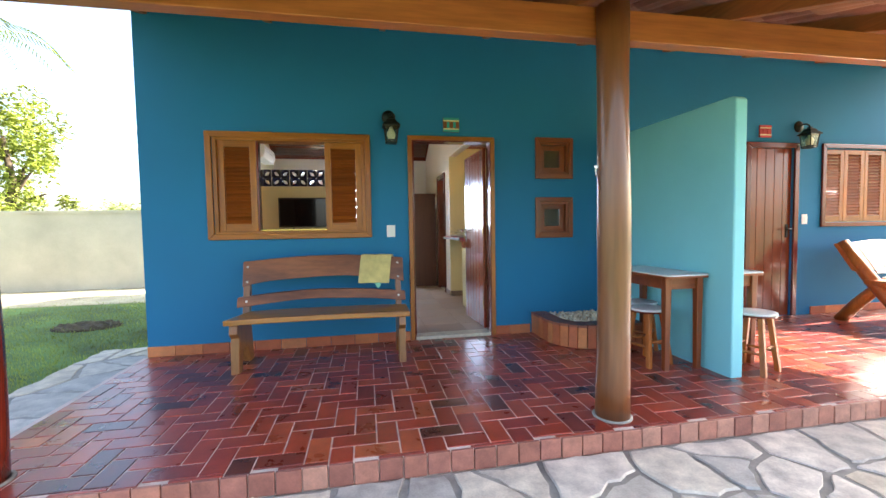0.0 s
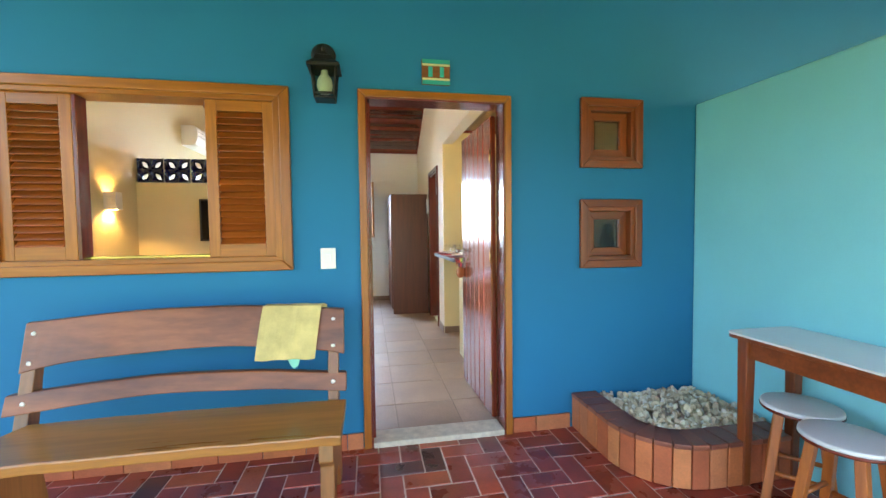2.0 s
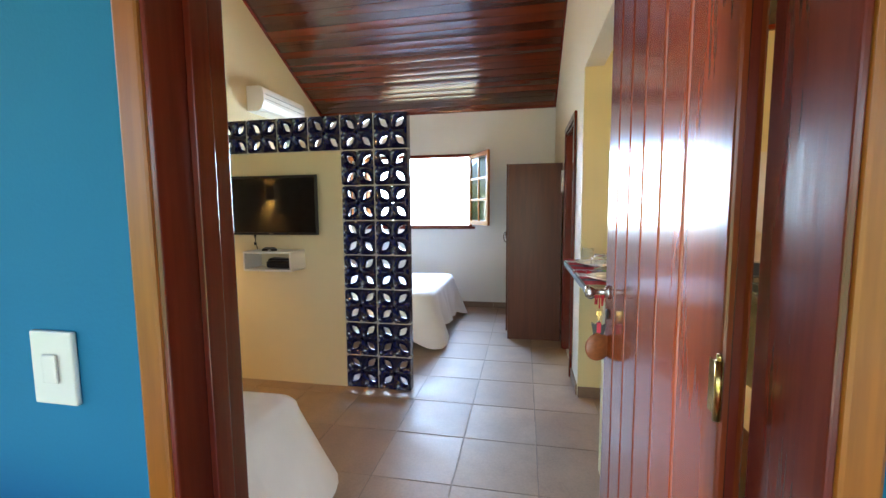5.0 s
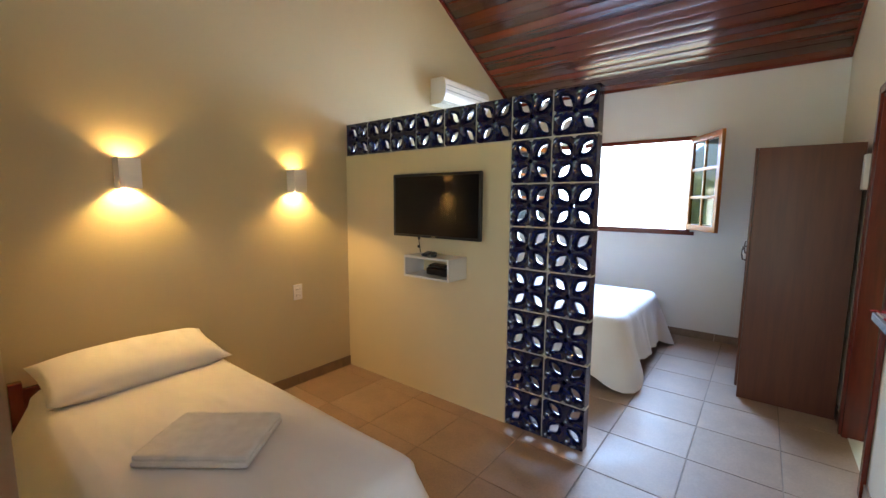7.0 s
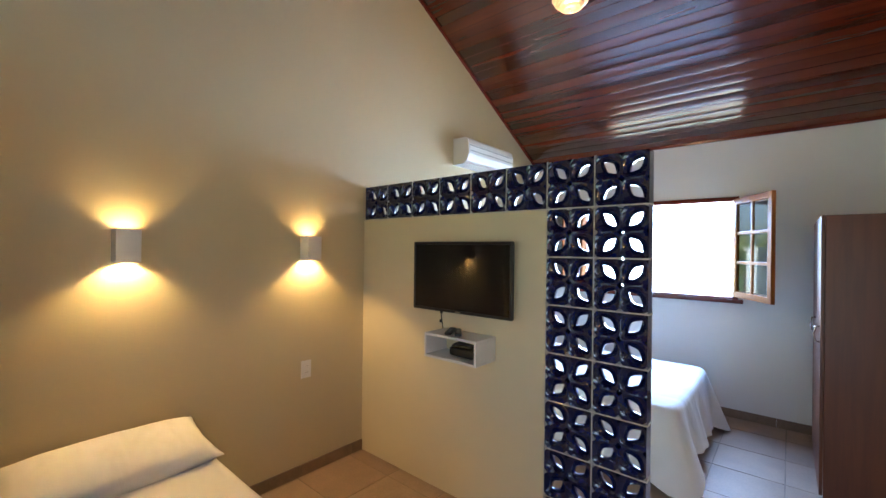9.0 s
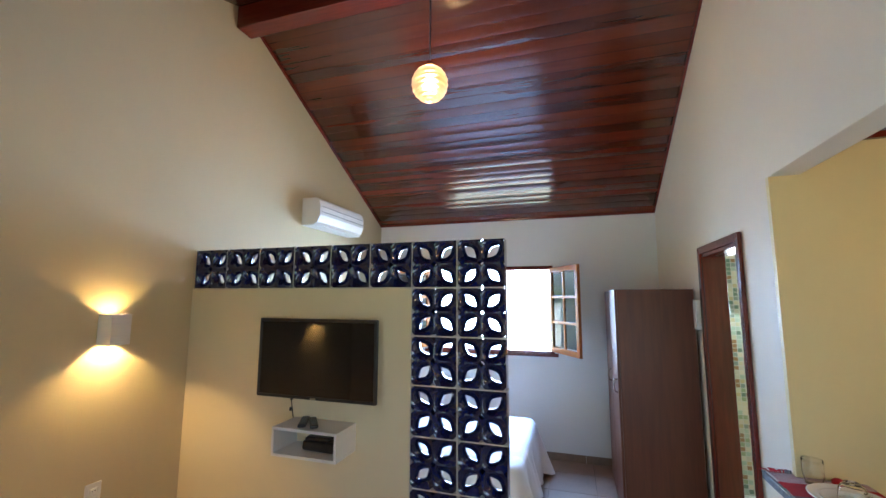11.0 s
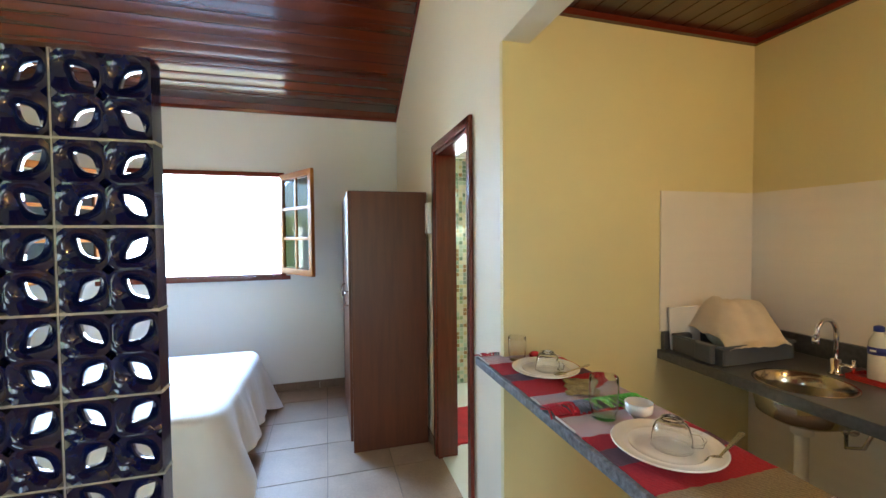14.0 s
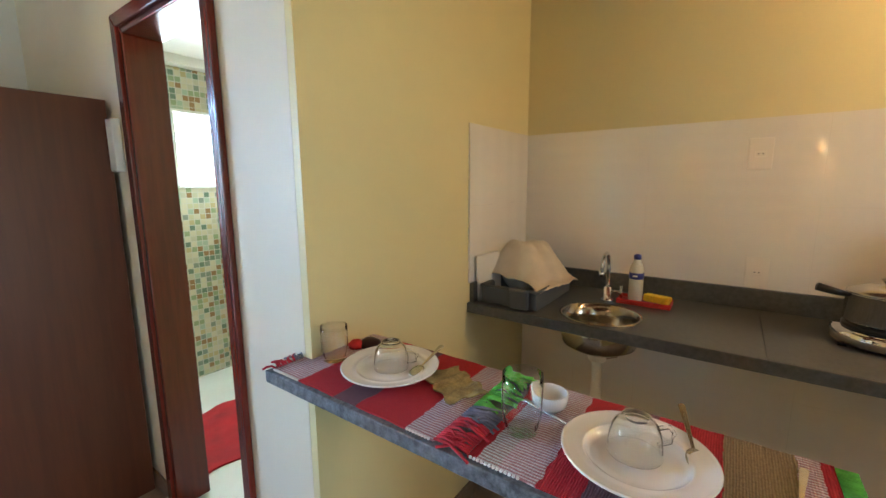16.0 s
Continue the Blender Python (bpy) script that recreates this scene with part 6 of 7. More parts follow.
part("cap", lathe([(0, 0.178), (0.015, 0.178), (0.015, 0.195), (0.008, 0.2), (0, 0.2)], 18), M_LABEL, bt)
sp = boxes((-0.025, 0.025, -0.05, 0.05, 0, 0.032), bev=0.006)
sp.transform(pose(3.045, 1.794, SZ + 0.010, 0, 6, -14))
solid("sponge", sp, M_SPONGE, "bright yellow kitchen sponge in the red tray", "sponge")
hp = thing("hot_plate", (2.955, 1.158, SZ), "portable electric hot plate with a chrome base", "hot plate")
part("base", lathe([(0, 0.004), (0.105, 0.004), (0.118, 0.012), (0.120, 0.045), (0.112, 0.052), (0, 0.054)], 36), M_CHROME, hp)
part("ring", lathe([(0, 0.054), (0.095, 0.054), (0.095, 0.066), (0.085, 0.07), (0, 0.07)], 32), M_BLACK, hp)
for a in range(3):
    part("foot", rect(bmesh.new(), 0.11 * math.cos(a * 2.1) - 0.01, 0.11 * math.cos(a * 2.1) + 0.01, 0.11 * math.sin(a * 2.1) - 0.01, 0.11 * math.sin(a * 2.1) + 0.01, 0, 0.005), M_BLACK, hp)
pt = thing("saucepan", (2.955, 1.158, SZ + 0.071), "stainless steel saucepan with a black handle on the hot plate", "saucepan")
part("pot", lathe([(0, 0), (0.088, 0), (0.092, 0.006), (0.094, 0.09), (0.098, 0.094), (0.092, 0.095), (0.089, 0.09), (0.087, 0.008), (0, 0.006)], 36), M_CHROME, pt)
part("lid", lathe([(0.094, 0.096), (0.094, 0.1), (0.06, 0.116), (0.012, 0.122), (0.012, 0.13), (0.02, 0.14), (0, 0.145)], 32), M_STEEL, pt)
part("handle", tube([(-0.02, 0.09, 0.085), (-0.03, 0.12, 0.092), (-0.04, 0.168, 0.105)], [0.008, 0.011, 0.013], 10), M_BLACK, pt)
cf = thing("coffee_jug", (3.105, 1.03, SZ), "dark brown coffee flask behind the saucepan", "flask")
part("body", lathe([(0, 0), (0.065, 0), (0.07, 0.01), (0.068, 0.16), (0.05, 0.25), (0.035, 0.30), (0.04, 0.33), (0.03, 0.345), (0, 0.35)], 28), M_MAROON, cf)
part("grip", tube([(0, -0.04, 0.32), (0, -0.09, 0.31), (0, -0.10, 0.2), (0, -0.066, 0.12)], 0.009), M_MAROON, cf)

# wall tiles of the kitchen: on the sink wall and on the return
TS = thing("wall_tiles", (0, 0, 0), "glossy off-white tiles above and below the worktop", "tiles")
TS["kind"] = "structure"
for zs in ((SZ + 0.086, 1.40), (1.4002, 1.735), (0.32, 0.63), (0.6302, SZ - 0.031)):
    for k in range(8):
        ya, yb = YK - 0.001 - (k + 1) * 0.29, YK - 0.001 - k * 0.29
        part("tile", rect(bmesh.new(), XS - 0.008, XS - 0.0005, max(ya, 0.16) + 0.0001, yb - 0.0001, zs[0], zs[1], 0.0003), M_WALLTILE, TS)
    if zs[0] > SZ:
        for xa, xb in ((2.632, 2.91), (2.9102, XS - 0.0085)):
            part("tile", rect(bmesh.new(), xa, xb, YK - 0.008, YK - 0.0005, zs[0], zs[1], 0.0003), M_WALLTILE, TS)
kl = thing("kitchen_lamp", (2.75, 0.75, 2.5), "plain white kitchen ceiling lamp, lit", "lamp")
part("holder", lathe([(0, 0), (0.05, 0), (0.05, -0.02), (0.022, -0.03), (0.022, -0.08), (0, -0.08)], 20), M_WHITE, kl)
part("bulb", lathe([(0, -0.08), (0.02, -0.085), (0.035, -0.13), (0.03, -0.16), (0, -0.175)], 16), M_BULB, kl).visible_shadow = False

# bathroom mat
bmz = bmesh.new()
rows = []
for i in range(13):
    rows.append([bmz.verts.new((1.98 + 0.62 * i / 12, 3.62 + 0.62 * j / 12 + 0.02 * math.sin(i), FLOOR + 0.012 + 0.006 * noise.noise(Vector((i * .6, j * .6, 0))))) for j in range(13)])
for a, b in zip(rows, rows[1:]):
    for j in range(12):
        bmz.faces.new((a[j], b[j], b[j + 1], a[j + 1]))
ext = bmesh.ops.extrude_face_region(bmz, geom=bmz.faces[:])
bmesh.ops.translate(bmz, verts=[v for v in ext["geom"] if isinstance(v, bmesh.types.BMVert)], vec=(0, 0, -0.010))
bmesh.ops.recalc_face_normals(bmz, faces=bmz.faces)
solid("bath_mat", bmz, M_RED, "red cotton bath mat on the pale floor", "mat")

# ---- porch furniture ----


def plank_curve(x0, x1, y, th, low, high, n=24, wob=0.0, lean=0.0, seed=0):
    """A plank upright in x, its lower and upper edges given as functions of u in 0..1."""
    bm = bmesh.new()
    prev = None
    for i in range(n + 1):
        u = i / n
        x = x0 + (x1 - x0) * u
        zl = low(u) + wob * noise.noise(Vector((u * 4, seed, 0)))
        zh = high(u) + wob * noise.noise(Vector((u * 4, seed + 5, 0)))
        ys = [y, y + lean]
        ring = [bm.verts.new((x, ys[0], zl)), bm.verts.new((x, ys[1], zh)), bm.verts.new((x, ys[1] + th, zh)), bm.verts.new((x, ys[0] + th, zl))]
        if prev:
            for k in range(4):
                bm.faces.new((prev[k], ring[k], ring[(k + 1) % 4], prev[(k + 1) % 4]))
        else:
            bm.faces.new(ring)
        prev = ring
    bm.faces.new(prev)
    bmesh.ops.recalc_face_normals(bm, faces=bm.faces)
    bmesh.ops.bevel(bm, geom=[e for e in bm.edges if len(e.link_faces) == 2 and e.calc_face_angle(0) > 0.6], offset=0.006, segments=2, affect='EDGES', profile=0.5)
    return bm


bn = thing("wooden_bench", (0, 0, 0), "rustic brown wooden bench of thick planks by the blue wall", "bench", "porch benches")
part("back_plank", plank_curve(-0.645, 0.80, -0.285, 0.038, lambda u: 0.655 + 0.075 * math.sin(math.pi * u) ** 0.8, lambda u: 0.865 + 0.055 * math.sin(math.pi * (0.08 + 0.84 * u)), wob=0.008, lean=0.06, seed=1), M_BENCH, bn)
part("back_plank", plank_curve(-0.685, 0.81, -0.335, 0.038, lambda u: 0.478 + 0.055 * math.sin(math.pi * u), lambda u: 0.565 + 0.05 * math.sin(math.pi * u), wob=0.008, lean=0.03, seed=2), M_BENCH, bn)
seat = extrude_poly([(-0.675 + 1.485 * i / 20, -0.735 + 0.012 * noise.noise(Vector((i * .5, 0, 7)))) for i in range(21)] + [(0.81 - 1.37 * i / 20, -0.355 + 0.01 * noise.noise(Vector((i * .5, 3, 7)))) for i in range(21)], 0.405, 0.450, "xy", 0.008)
for v in seat.verts:
    v.co.z += 0.008 * math.sin((v.co.x + 0.7) * 2.1)
part("seat", seat, M_BENCHSEAT, bn, "honey-varnished seat plank")
for x0, x1 in ((-0.64, -0.575), (0.715, 0.775)):
    part("leg", extrude_poly([(-0.70, 0.0), (-0.60, 0.0), (-0.565, 0.15), (-0.50, 0.19), (-0.43, 0.15), (-0.34, 0.0), (-0.235, 0.0), (-0.30, 0.36), (-0.31, 0.40), (-0.70, 0.40), (-0.715, 0.33), (-0.665, 0.29)], x0, x1, "yz", 0.006), M_BENCHLEG, bn)
    part("back_post", extrude_poly([(-0.36, 0.36), (-0.28, 0.36), (-0.19, 0.84), (-0.235, 0.84)], x0 + 0.004, x1 - 0.004, "yz", 0.005), M_BENCHLEG, bn)
for x in (-0.605, 0.745):
    for z, y in ((0.83, -0.237), (0.70, -0.274), (0.53, -0.322)):
        part("bolt", lathe([(0, 0), (0.011, 0), (0.010, 0.004), (0, 0.006)], 14, at((x, y, z), 90)), M_PVC, bn, "dull pale bolt cap")
tc = bmesh.new()
path = [(-0.16, 0.70), (-0.185, 0.80), (-0.195, 0.905), (-0.215, 0.918), (-0.248, 0.912), (-0.268, 0.84), (-0.292, 0.75), (-0.312, 0.655)]
rows = []
for k, (y, z) in enumerate(path):
    rows.append([tc.verts.new((0.405 + 0.285 * i / 10 + 0.012 * (k - 4) * -0.9, y + 0.002 * math.sin(i * 2 + k), z + 0.006 * noise.noise(Vector((i * .4, k, 4))) - 0.006 * i / 10)) for i in range(11)])
for a, b in zip(rows, rows[1:]):
    for i in range(10):
        tc.faces.new((a[i], a[i + 1], b[i + 1], b[i]))
ext = bmesh.ops.extrude_face_region(tc, geom=tc.faces[:])
bmesh.ops.translate(tc, verts=[v for v in ext["geom"] if isinstance(v, bmesh.types.BMVert)], vec=(0, -0.004, 0.003))
bmesh.ops.recalc_face_normals(tc, faces=tc.faces)
solid("straw_cloth", tc, M_STRAW, "yellow straw-coloured cloth hung over the bench back", "cloth")
solid("mint_cloth", extrude_poly([(0.50, 0.70), (0.60, 0.70), (0.575, 0.615), (0.555, 0.60), (0.54, 0.615)], -0.300, -0.294, "xz", 0.002), M_MINT, "mint green cloth corner hanging under the straw cloth", "cloth")


def rounded(w, l, r, inset=0.0):
    """The outline of a w by l rectangle with rounded corners."""
    out = []
    for cx, cy, a0 in ((w - r, l - r, 0), (r, l - r, 90), (r, r, 180), (w - r, r, 270)):
        out += [(cx + (r - inset) * math.cos(radians(a0 + 15 * k)), cy + (r - inset) * math.sin(radians(a0 + 15 * k))) for k in range(7)]
    return out


def side_table(x, y):
    t = thing("porch_table", (x, y, 0), "narrow table with white top and red-brown legs against the aqua wall", "table", "porch tables")
    W, L, H = 0.395, 0.80, 0.765
    part("tabletop", extrude_poly(rounded(W, L, 0.045), H - 0.010, H, "xy", 0.002), M_LAMINATE, t, "white laminate top")
    part("edge_band", extrude_poly(rounded(W, L, 0.045, 0.0015), H - 0.028, H - 0.0105, "xy", 0.003), M_RUSTX, t)
    xs = (0.05, W - 0.06)
    for a in xs:
        for b in (0.05, L - 0.10):
            leg = rect(bmesh.new(), a - 0.02, a + 0.035, b, b + 0.055, 0, H - 0.029, 0.006)
            for v in leg.verts:
                if v.co.z < 0.2:
                    v.co.x = a + (v.co.x - a) * 0.75
                    v.co.y = b + 0.0275 + (v.co.y - b - 0.0275) * 0.75
            part("leg", leg, M_RUSTZ, t)
    for a in xs:
        part("apron", boxes((a - 0.002, a + 0.018, 0.105, L - 0.10, H - 0.12, H - 0.029), bev=0.002), M_RUSTX, t)
    for b in (0.068, L - 0.082):
        part("apron", boxes((xs[0] + 0.036, xs[1] - 0.021, b, b + 0.02, H - 0.12, H - 0.029), bev=0.002), M_RUSTX, t)


side_table(2.703, -1.46)
side_table(3.215, -1.46)


def stool(x, y, rz):
    s = thing("round_stool", (x, y, 0), "round stool with white top and splayed orange wooden legs", "stool", "porch stools", rz)
    part("seat", lathe([(0, 0.438), (0.148, 0.438), (0.152, 0.444), (0.152, 0.452), (0, 0.452)], 32), M_REDX, s, "dark rim under the seat")
    part("seat_top", lathe([(0, 0.4525), (0.150, 0.4525), (0.148, 0.466), (0.14, 0.468), (0, 0.468)], 32), M_LAMINATE, s, "white laminate seat")
    for k in range(4):
        a = math.pi / 4 + k * math.pi / 2
        ca, sa = math.cos(a), math.sin(a)
        lg = rect(bmesh.new(), -0.018, 0.018, -0.018, 0.018, 0, 0.437, 0.004)
        for v in lg.verts:
            f = 1 - v.co.z / 0.437
            v.co.x += ca * (0.105 + 0.065 * f)
            v.co.y += sa * (0.105 + 0.065 * f)
        part("leg", lg, M_STOOLLEG, s)
    for k in range(4):
        a, b = math.pi / 4 + k * math.pi / 2, math.pi / 4 + (k + 1) * math.pi / 2
        z = 0.16 if k % 2 else 0.20
        r = 0.105 + 0.065 * (1 - z / 0.437)
        part("stretcher", tube([(r * math.cos(a), r * math.sin(a), z), (r * math.cos(b), r * math.sin(b), z)], 0.011, 8), M_STOOLLEG, s)


stool(2.76, -1.17, 12)
stool(2.88, -0.90, 40)
stool(3.43, -1.52, 20)

# carved log bench of the next porch: crossed log ends, leaning back, pale cloth
nb = thing("log_bench", (5.95, 0, 0), "orange rustic log bench with crossed legs on the next porch", "bench", "porch benches")
part("seat", boxes((-0.06, 1.55, -1.00, -0.60, 0.455, 0.515), bev=0.02), M_STOOLLEG, nb)
part("back_plank", plank_curve(-0.06, 1.55, -0.545, 0.05, lambda u: 0.60 + 0.03 * math.sin(3 * u), lambda u: 0.90 + 0.03 * math.sin(4 * u), wob=0.02, lean=0.20, seed=9), M_STOOLLEG, nb)
for x in (0.02, 1.42):
    part("leg", tube([(x, -1.02, 0.0), (x, -0.83, 0.26), (x, -0.66, 0.47), (x, -0.50, 0.68), (x, -0.34, 0.92)], [0.062, 0.066, 0.070, 0.066, 0.058], 12), M_STOOLLEG, nb)
    part("leg", tube([(x + 0.012, -0.33, 0.0), (x + 0.012, -0.50, 0.22), (x + 0.012, -0.66, 0.40), (x + 0.012, -0.72, 0.452)], [0.066, 0.062, 0.058, 0.05], 12), M_STOOLLEG, nb)
wc = boxes((0.20, 1.42, -0.99, -0.61, 0.517, 0.530), bev=0.004)
hang = boxes((0.20, 1.42, -0.006, 0.006, 0.0, 0.36), bev=0.004)
hang.transform(at((0, -0.572, 0.568), -33.5))
wc = join(wc, hang)
wc.transform(at((5.95, 0, 0)))
solid("bench_throw", wc, M_TOWEL, "white cloth spread over the log bench", "cloth")

# planter with a rounded corner, soldier bricks, brick rim and white gravel
pln = thing("brick_planter", (0, 0, 0), "low brick planter with a rounded corner filled with white stones", "planter")
PX, PY, PR, PH = 2.215, -0.745, 0.36, 0.205
line = [(PX, -0.003 - k * 0.02) for k in range(int((-PY - PR) / 0.02) + 1)]
line += [(PX + PR - PR * math.cos(a), PY + PR - PR * math.sin(a)) for a in [k * math.pi / 2 / 26 for k in range(1, 27)]]
line += [(PX + PR + 0.02 * k, PY) for k in range(1, int((3.10 - PX - PR) / 0.02))]
dist, marks = 0.0, [0]
for i in range(1, len(line)):
    dist += math.dist(line[i], line[i - 1])
    if dist >= 0.082:
        marks.append(i)
        dist = 0.0
part("body", extrude_poly([(x + 0.02 * (0 if x > PX + 0.3 else 1), y + (0.02 if y < PY + 0.25 else 0.0)) for x, y in line[::3]] + [(3.095, PY + 0.02), (3.095, -0.003)], 0.0, PH - 0.045, "xy"), M_GROUT, pln)
for a, b in zip(marks, marks[1:]):
    p, q = Vector(line[a]), Vector(line[b])
    d = (q - p)
    ang = math.degrees(math.atan2(d.y, d.x))
    mid = (p + q) / 2
    br = rect(bmesh.new(), -d.length / 2 + 0.0035, d.length / 2 - 0.0035, 0.0, 0.035, 0.004, PH - 0.004, 0.004)
    part("brick", br, M_TERRA, pln).matrix_basis = pose(mid.x, mid.y, 0, 0, 0, ang)
    rb = rect(bmesh.new(), -d.length / 2 + 0.003, d.length / 2 - 0.003, -0.004, 0.165, PH - 0.003, PH + 0.022, 0.005)
    part("rim_brick", rb, M_TERRA_DARK, pln).matrix_basis = pose(mid.x, mid.y, 0, 0, 0, ang)
ico = bmesh.new()
bmesh.ops.create_icosphere(ico, subdivisions=1, radius=1)
IV, IF = [v.co.copy() for v in ico.verts], [[v.index for v in f.verts] for f in ico.faces]
ico.free()
gverts, gfaces = [], []
for i in range(620):
    x, y = random.uniform(PX + 0.15, 3.08), random.uniform(PY + 0.16, -0.02)
    if x < PX + PR and y < PY + PR and math.hypot(x - PX - PR, y - PY - PR) > PR - 0.16:
        continue
    z = PH - 0.02 + random.uniform(0, 0.045) * (1 - min(1, abs(y - PY / 2) / 0.5))
    m = Matrix.Translation((x, y, z)) @ Euler((random.random() * 6, random.random() * 6, random.random() * 6)).to_matrix().to_4x4() @ Matrix.Diagonal((random.uniform(.014, .034), random.uniform(.012, .026), random.uniform(.008, .016), 1))
    o = len(gverts)
    gverts += [m @ v for v in IV]
    gfaces += [[o + k for k in f] for f in IF]
gm = bpy.data.meshes.new("gravel")
gm.from_pydata(gverts, [], gfaces)
gm.materials.append(M_GRAVEL)
g_ob = new("gravel", gm)
g_ob.parent = pln
tagged(g_ob, "loose white stones", kind="stuff")

# ---- garden ----


def leaf_cloud(name, centres, count, size, material, parent=None):
    """Many small leaves about clump centres (x, y, z, radius)."""
    vs, fs = [], []
    rnd = random.Random(5)
    for i in range(count):
        cx, cy, cz, cr = centres[i % len(centres)]
        d = Vector((rnd.gauss(0, 1), rnd.gauss(0, 1), rnd.gauss(0, 0.8)))
        d = d.normalized() * cr * rnd.uniform(0.35, 1.08) ** 0.6
        m = Matrix.Translation(Vector((cx, cy, cz)) + d) @ Euler((rnd.uniform(-.9, .9), rnd.uniform(-.9, .9), rnd.uniform(0, 6.3))).to_matrix().to_4x4()
        s = size * rnd.uniform(0.6, 1.3)
        o = len(vs)
        vs += [m @ Vector(v) for v in ((0, -s, 0), (s * .38, -s * .1, s * .10), (0, s, 0), (-s * .38, -s * .1, s * .10))]
        fs += [(o, o + 1, o + 2), (o, o + 2, o + 3)]
    me = bpy.data.meshes.new(name)
    me.from_pydata(vs, [], fs)
    me.materials.append(material)
    ob = new(name, me)
    ob.parent = parent
    return ob


tr = thing("garden_tree", (-8.6, 8.1, -0.13), "leafy light green tree behind the garden wall", "tree")
part("trunk", tube([(0, 0, 0), (0.1, 0, 0.9), (0.05, 0.1, 1.8), (0.25, 0, 2.7), (0.1, 0, 3.8)], [0.17, 0.14, 0.12, 0.09, 0.04], 10), M_BARK, tr)
for p in ((0.9, -0.3, 2.9), (-0.8, 0.2, 3.2), (0.5, 0.6, 3.9), (1.3, -0.5, 2.3), (-0.5, -0.6, 4.2)):
    part("limb", tube([(0.05, 0.05, 1.6), (p[0] * .5, p[1] * .5, 2.0 + (p[2] - 2) * .45), p], [0.07, 0.05, 0.02], 8), M_BARK, tr)
rnd = random.Random(2)
cl_pts = [(rnd.uniform(-1.5, 1.05), rnd.uniform(-0.9, 0.9), rnd.uniform(2.0, 4.7), rnd.uniform(0.25, 0.5)) for _ in range(40)] + [(0.7, -1.1, 2.0, 0.3), (0.9, -1.3, 1.75, 0.28), (1.15, -0.4, 3.3, 0.3), (1.2, -0.5, 3.0, 0.25)]
leaf_cloud("crown", cl_pts, 9000, 0.075, M_LEAF, tr)
pt_ = thing("palm_tree", (-10.6, 10.2, -0.13), "palm with long drooping fronds behind the tree", "tree")
part("trunk", tube([(0, 0, 0), (0.1, 0, 3.0), (0.0, 0.1, 7.1)], [0.16, 0.12, 0.10], 10), M_BARK, pt_)
for k in range(11):
    a = k * 0.571 * 2
    fr = bmesh.new()
    for j in range(26):
        u = j / 25
        c = Vector((math.cos(a) * 2.3 * u, math.sin(a) * 2.3 * u, 7.1 + 0.75 * math.sin(u * 2.2) - 1.3 * u * u))
        for s in (1, -1):
            o = Vector((-math.sin(a), math.cos(a), 0)) * s * 0.42 * math.sin(math.pi * (0.1 + 0.88 * u)) + Vector((math.cos(a), math.sin(a), 0)) * 0.14 + Vector((0, 0, -0.18))
            w = Vector((math.cos(a), math.sin(a), 0)) * 0.022
            fr.faces.new([fr.verts.new(c - w), fr.verts.new(c + w), fr.verts.new(c + o)])
    part("frond", fr, M_LEAF, pt_)
for i, (x, y, r) in enumerate(((-6.6, 9.5, 0.6), (-5.6, 10.0, 0.55), (-4.6, 9.6, 0.45), (-9.6, 10.0, 0.7), (-7.6, 10.5, 0.6))):
    bs = thing("garden_bush", (x, y, -0.13), "pale green bush showing over the garden wall", "bush", "garden bushes")
    part("stem", tube([(0, 0, 0), (0.05, 0, 0.8), (0, 0.05, 1.7)], [0.06, 0.05, 0.02], 8), M_BARK, bs)
    leaf_cloud("crown", [(rnd.uniform(-.7, .7), rnd.uniform(-.4, .4), rnd.uniform(1.0, 1.9 + r * 0.4), 0.36) for _ in range(12)], 1500, 0.06, M_LEAF2, bs)
bl_v, bl_f = [], []
for i in range(26000):
    x, y = -1.75 - abs(rnd.gauss(0, 2.2)), rnd.uniform(-1.8, 6.4)
    if x < -8 or (x > -2.05 and y < 1.0) or (y > 4.3 and rnd.random() < 0.75):
        continue
    h = rnd.uniform(0.015, 0.05)
    a = rnd.uniform(0, 6.3)
    w = 0.004
    o = len(bl_v)
    bl_v += [(x - w * math.cos(a), y - w * math.sin(a), -0.135), (x + w * math.cos(a), y + w * math.sin(a), -0.135), (x + rnd.uniform(-.02, .02), y + rnd.uniform(-.02, .02), -0.13 + h)]
    bl_f.append((o, o + 1, o + 2))
gme = bpy.data.meshes.new("grass_blades")
gme.from_pydata(bl_v, [], bl_f)
gme.materials.append(M_LEAF)
tagged(new("grass_blades", gme), "short green grass blades", "grass", kind="stuff")
sp_ = bmesh.new()
bmesh.ops.create_icosphere(sp_, subdivisions=4, radius=1)
for v in sp_.verts:
    v.co = Vector((v.co.x * 0.42, v.co.y * 0.30, max(-0.2, v.co.z) * 0.04 + 0.06 * noise.noise(v.co * 5)))
sp_.transform(at((-3.35, 2.2, -0.13), 0, 0, -6))
solid("soil_patch", sp_, M_SOIL, "dark heap of soil and clippings on the lawn", "soil")

# ---- pieces of floors, kerb, skirting ----


def piece_mesh(name, bm, material):
    me = bpy.data.meshes.new(name)
    bm.to_mesh(me)
    bm.free()
    me.materials.append(material)
    return me


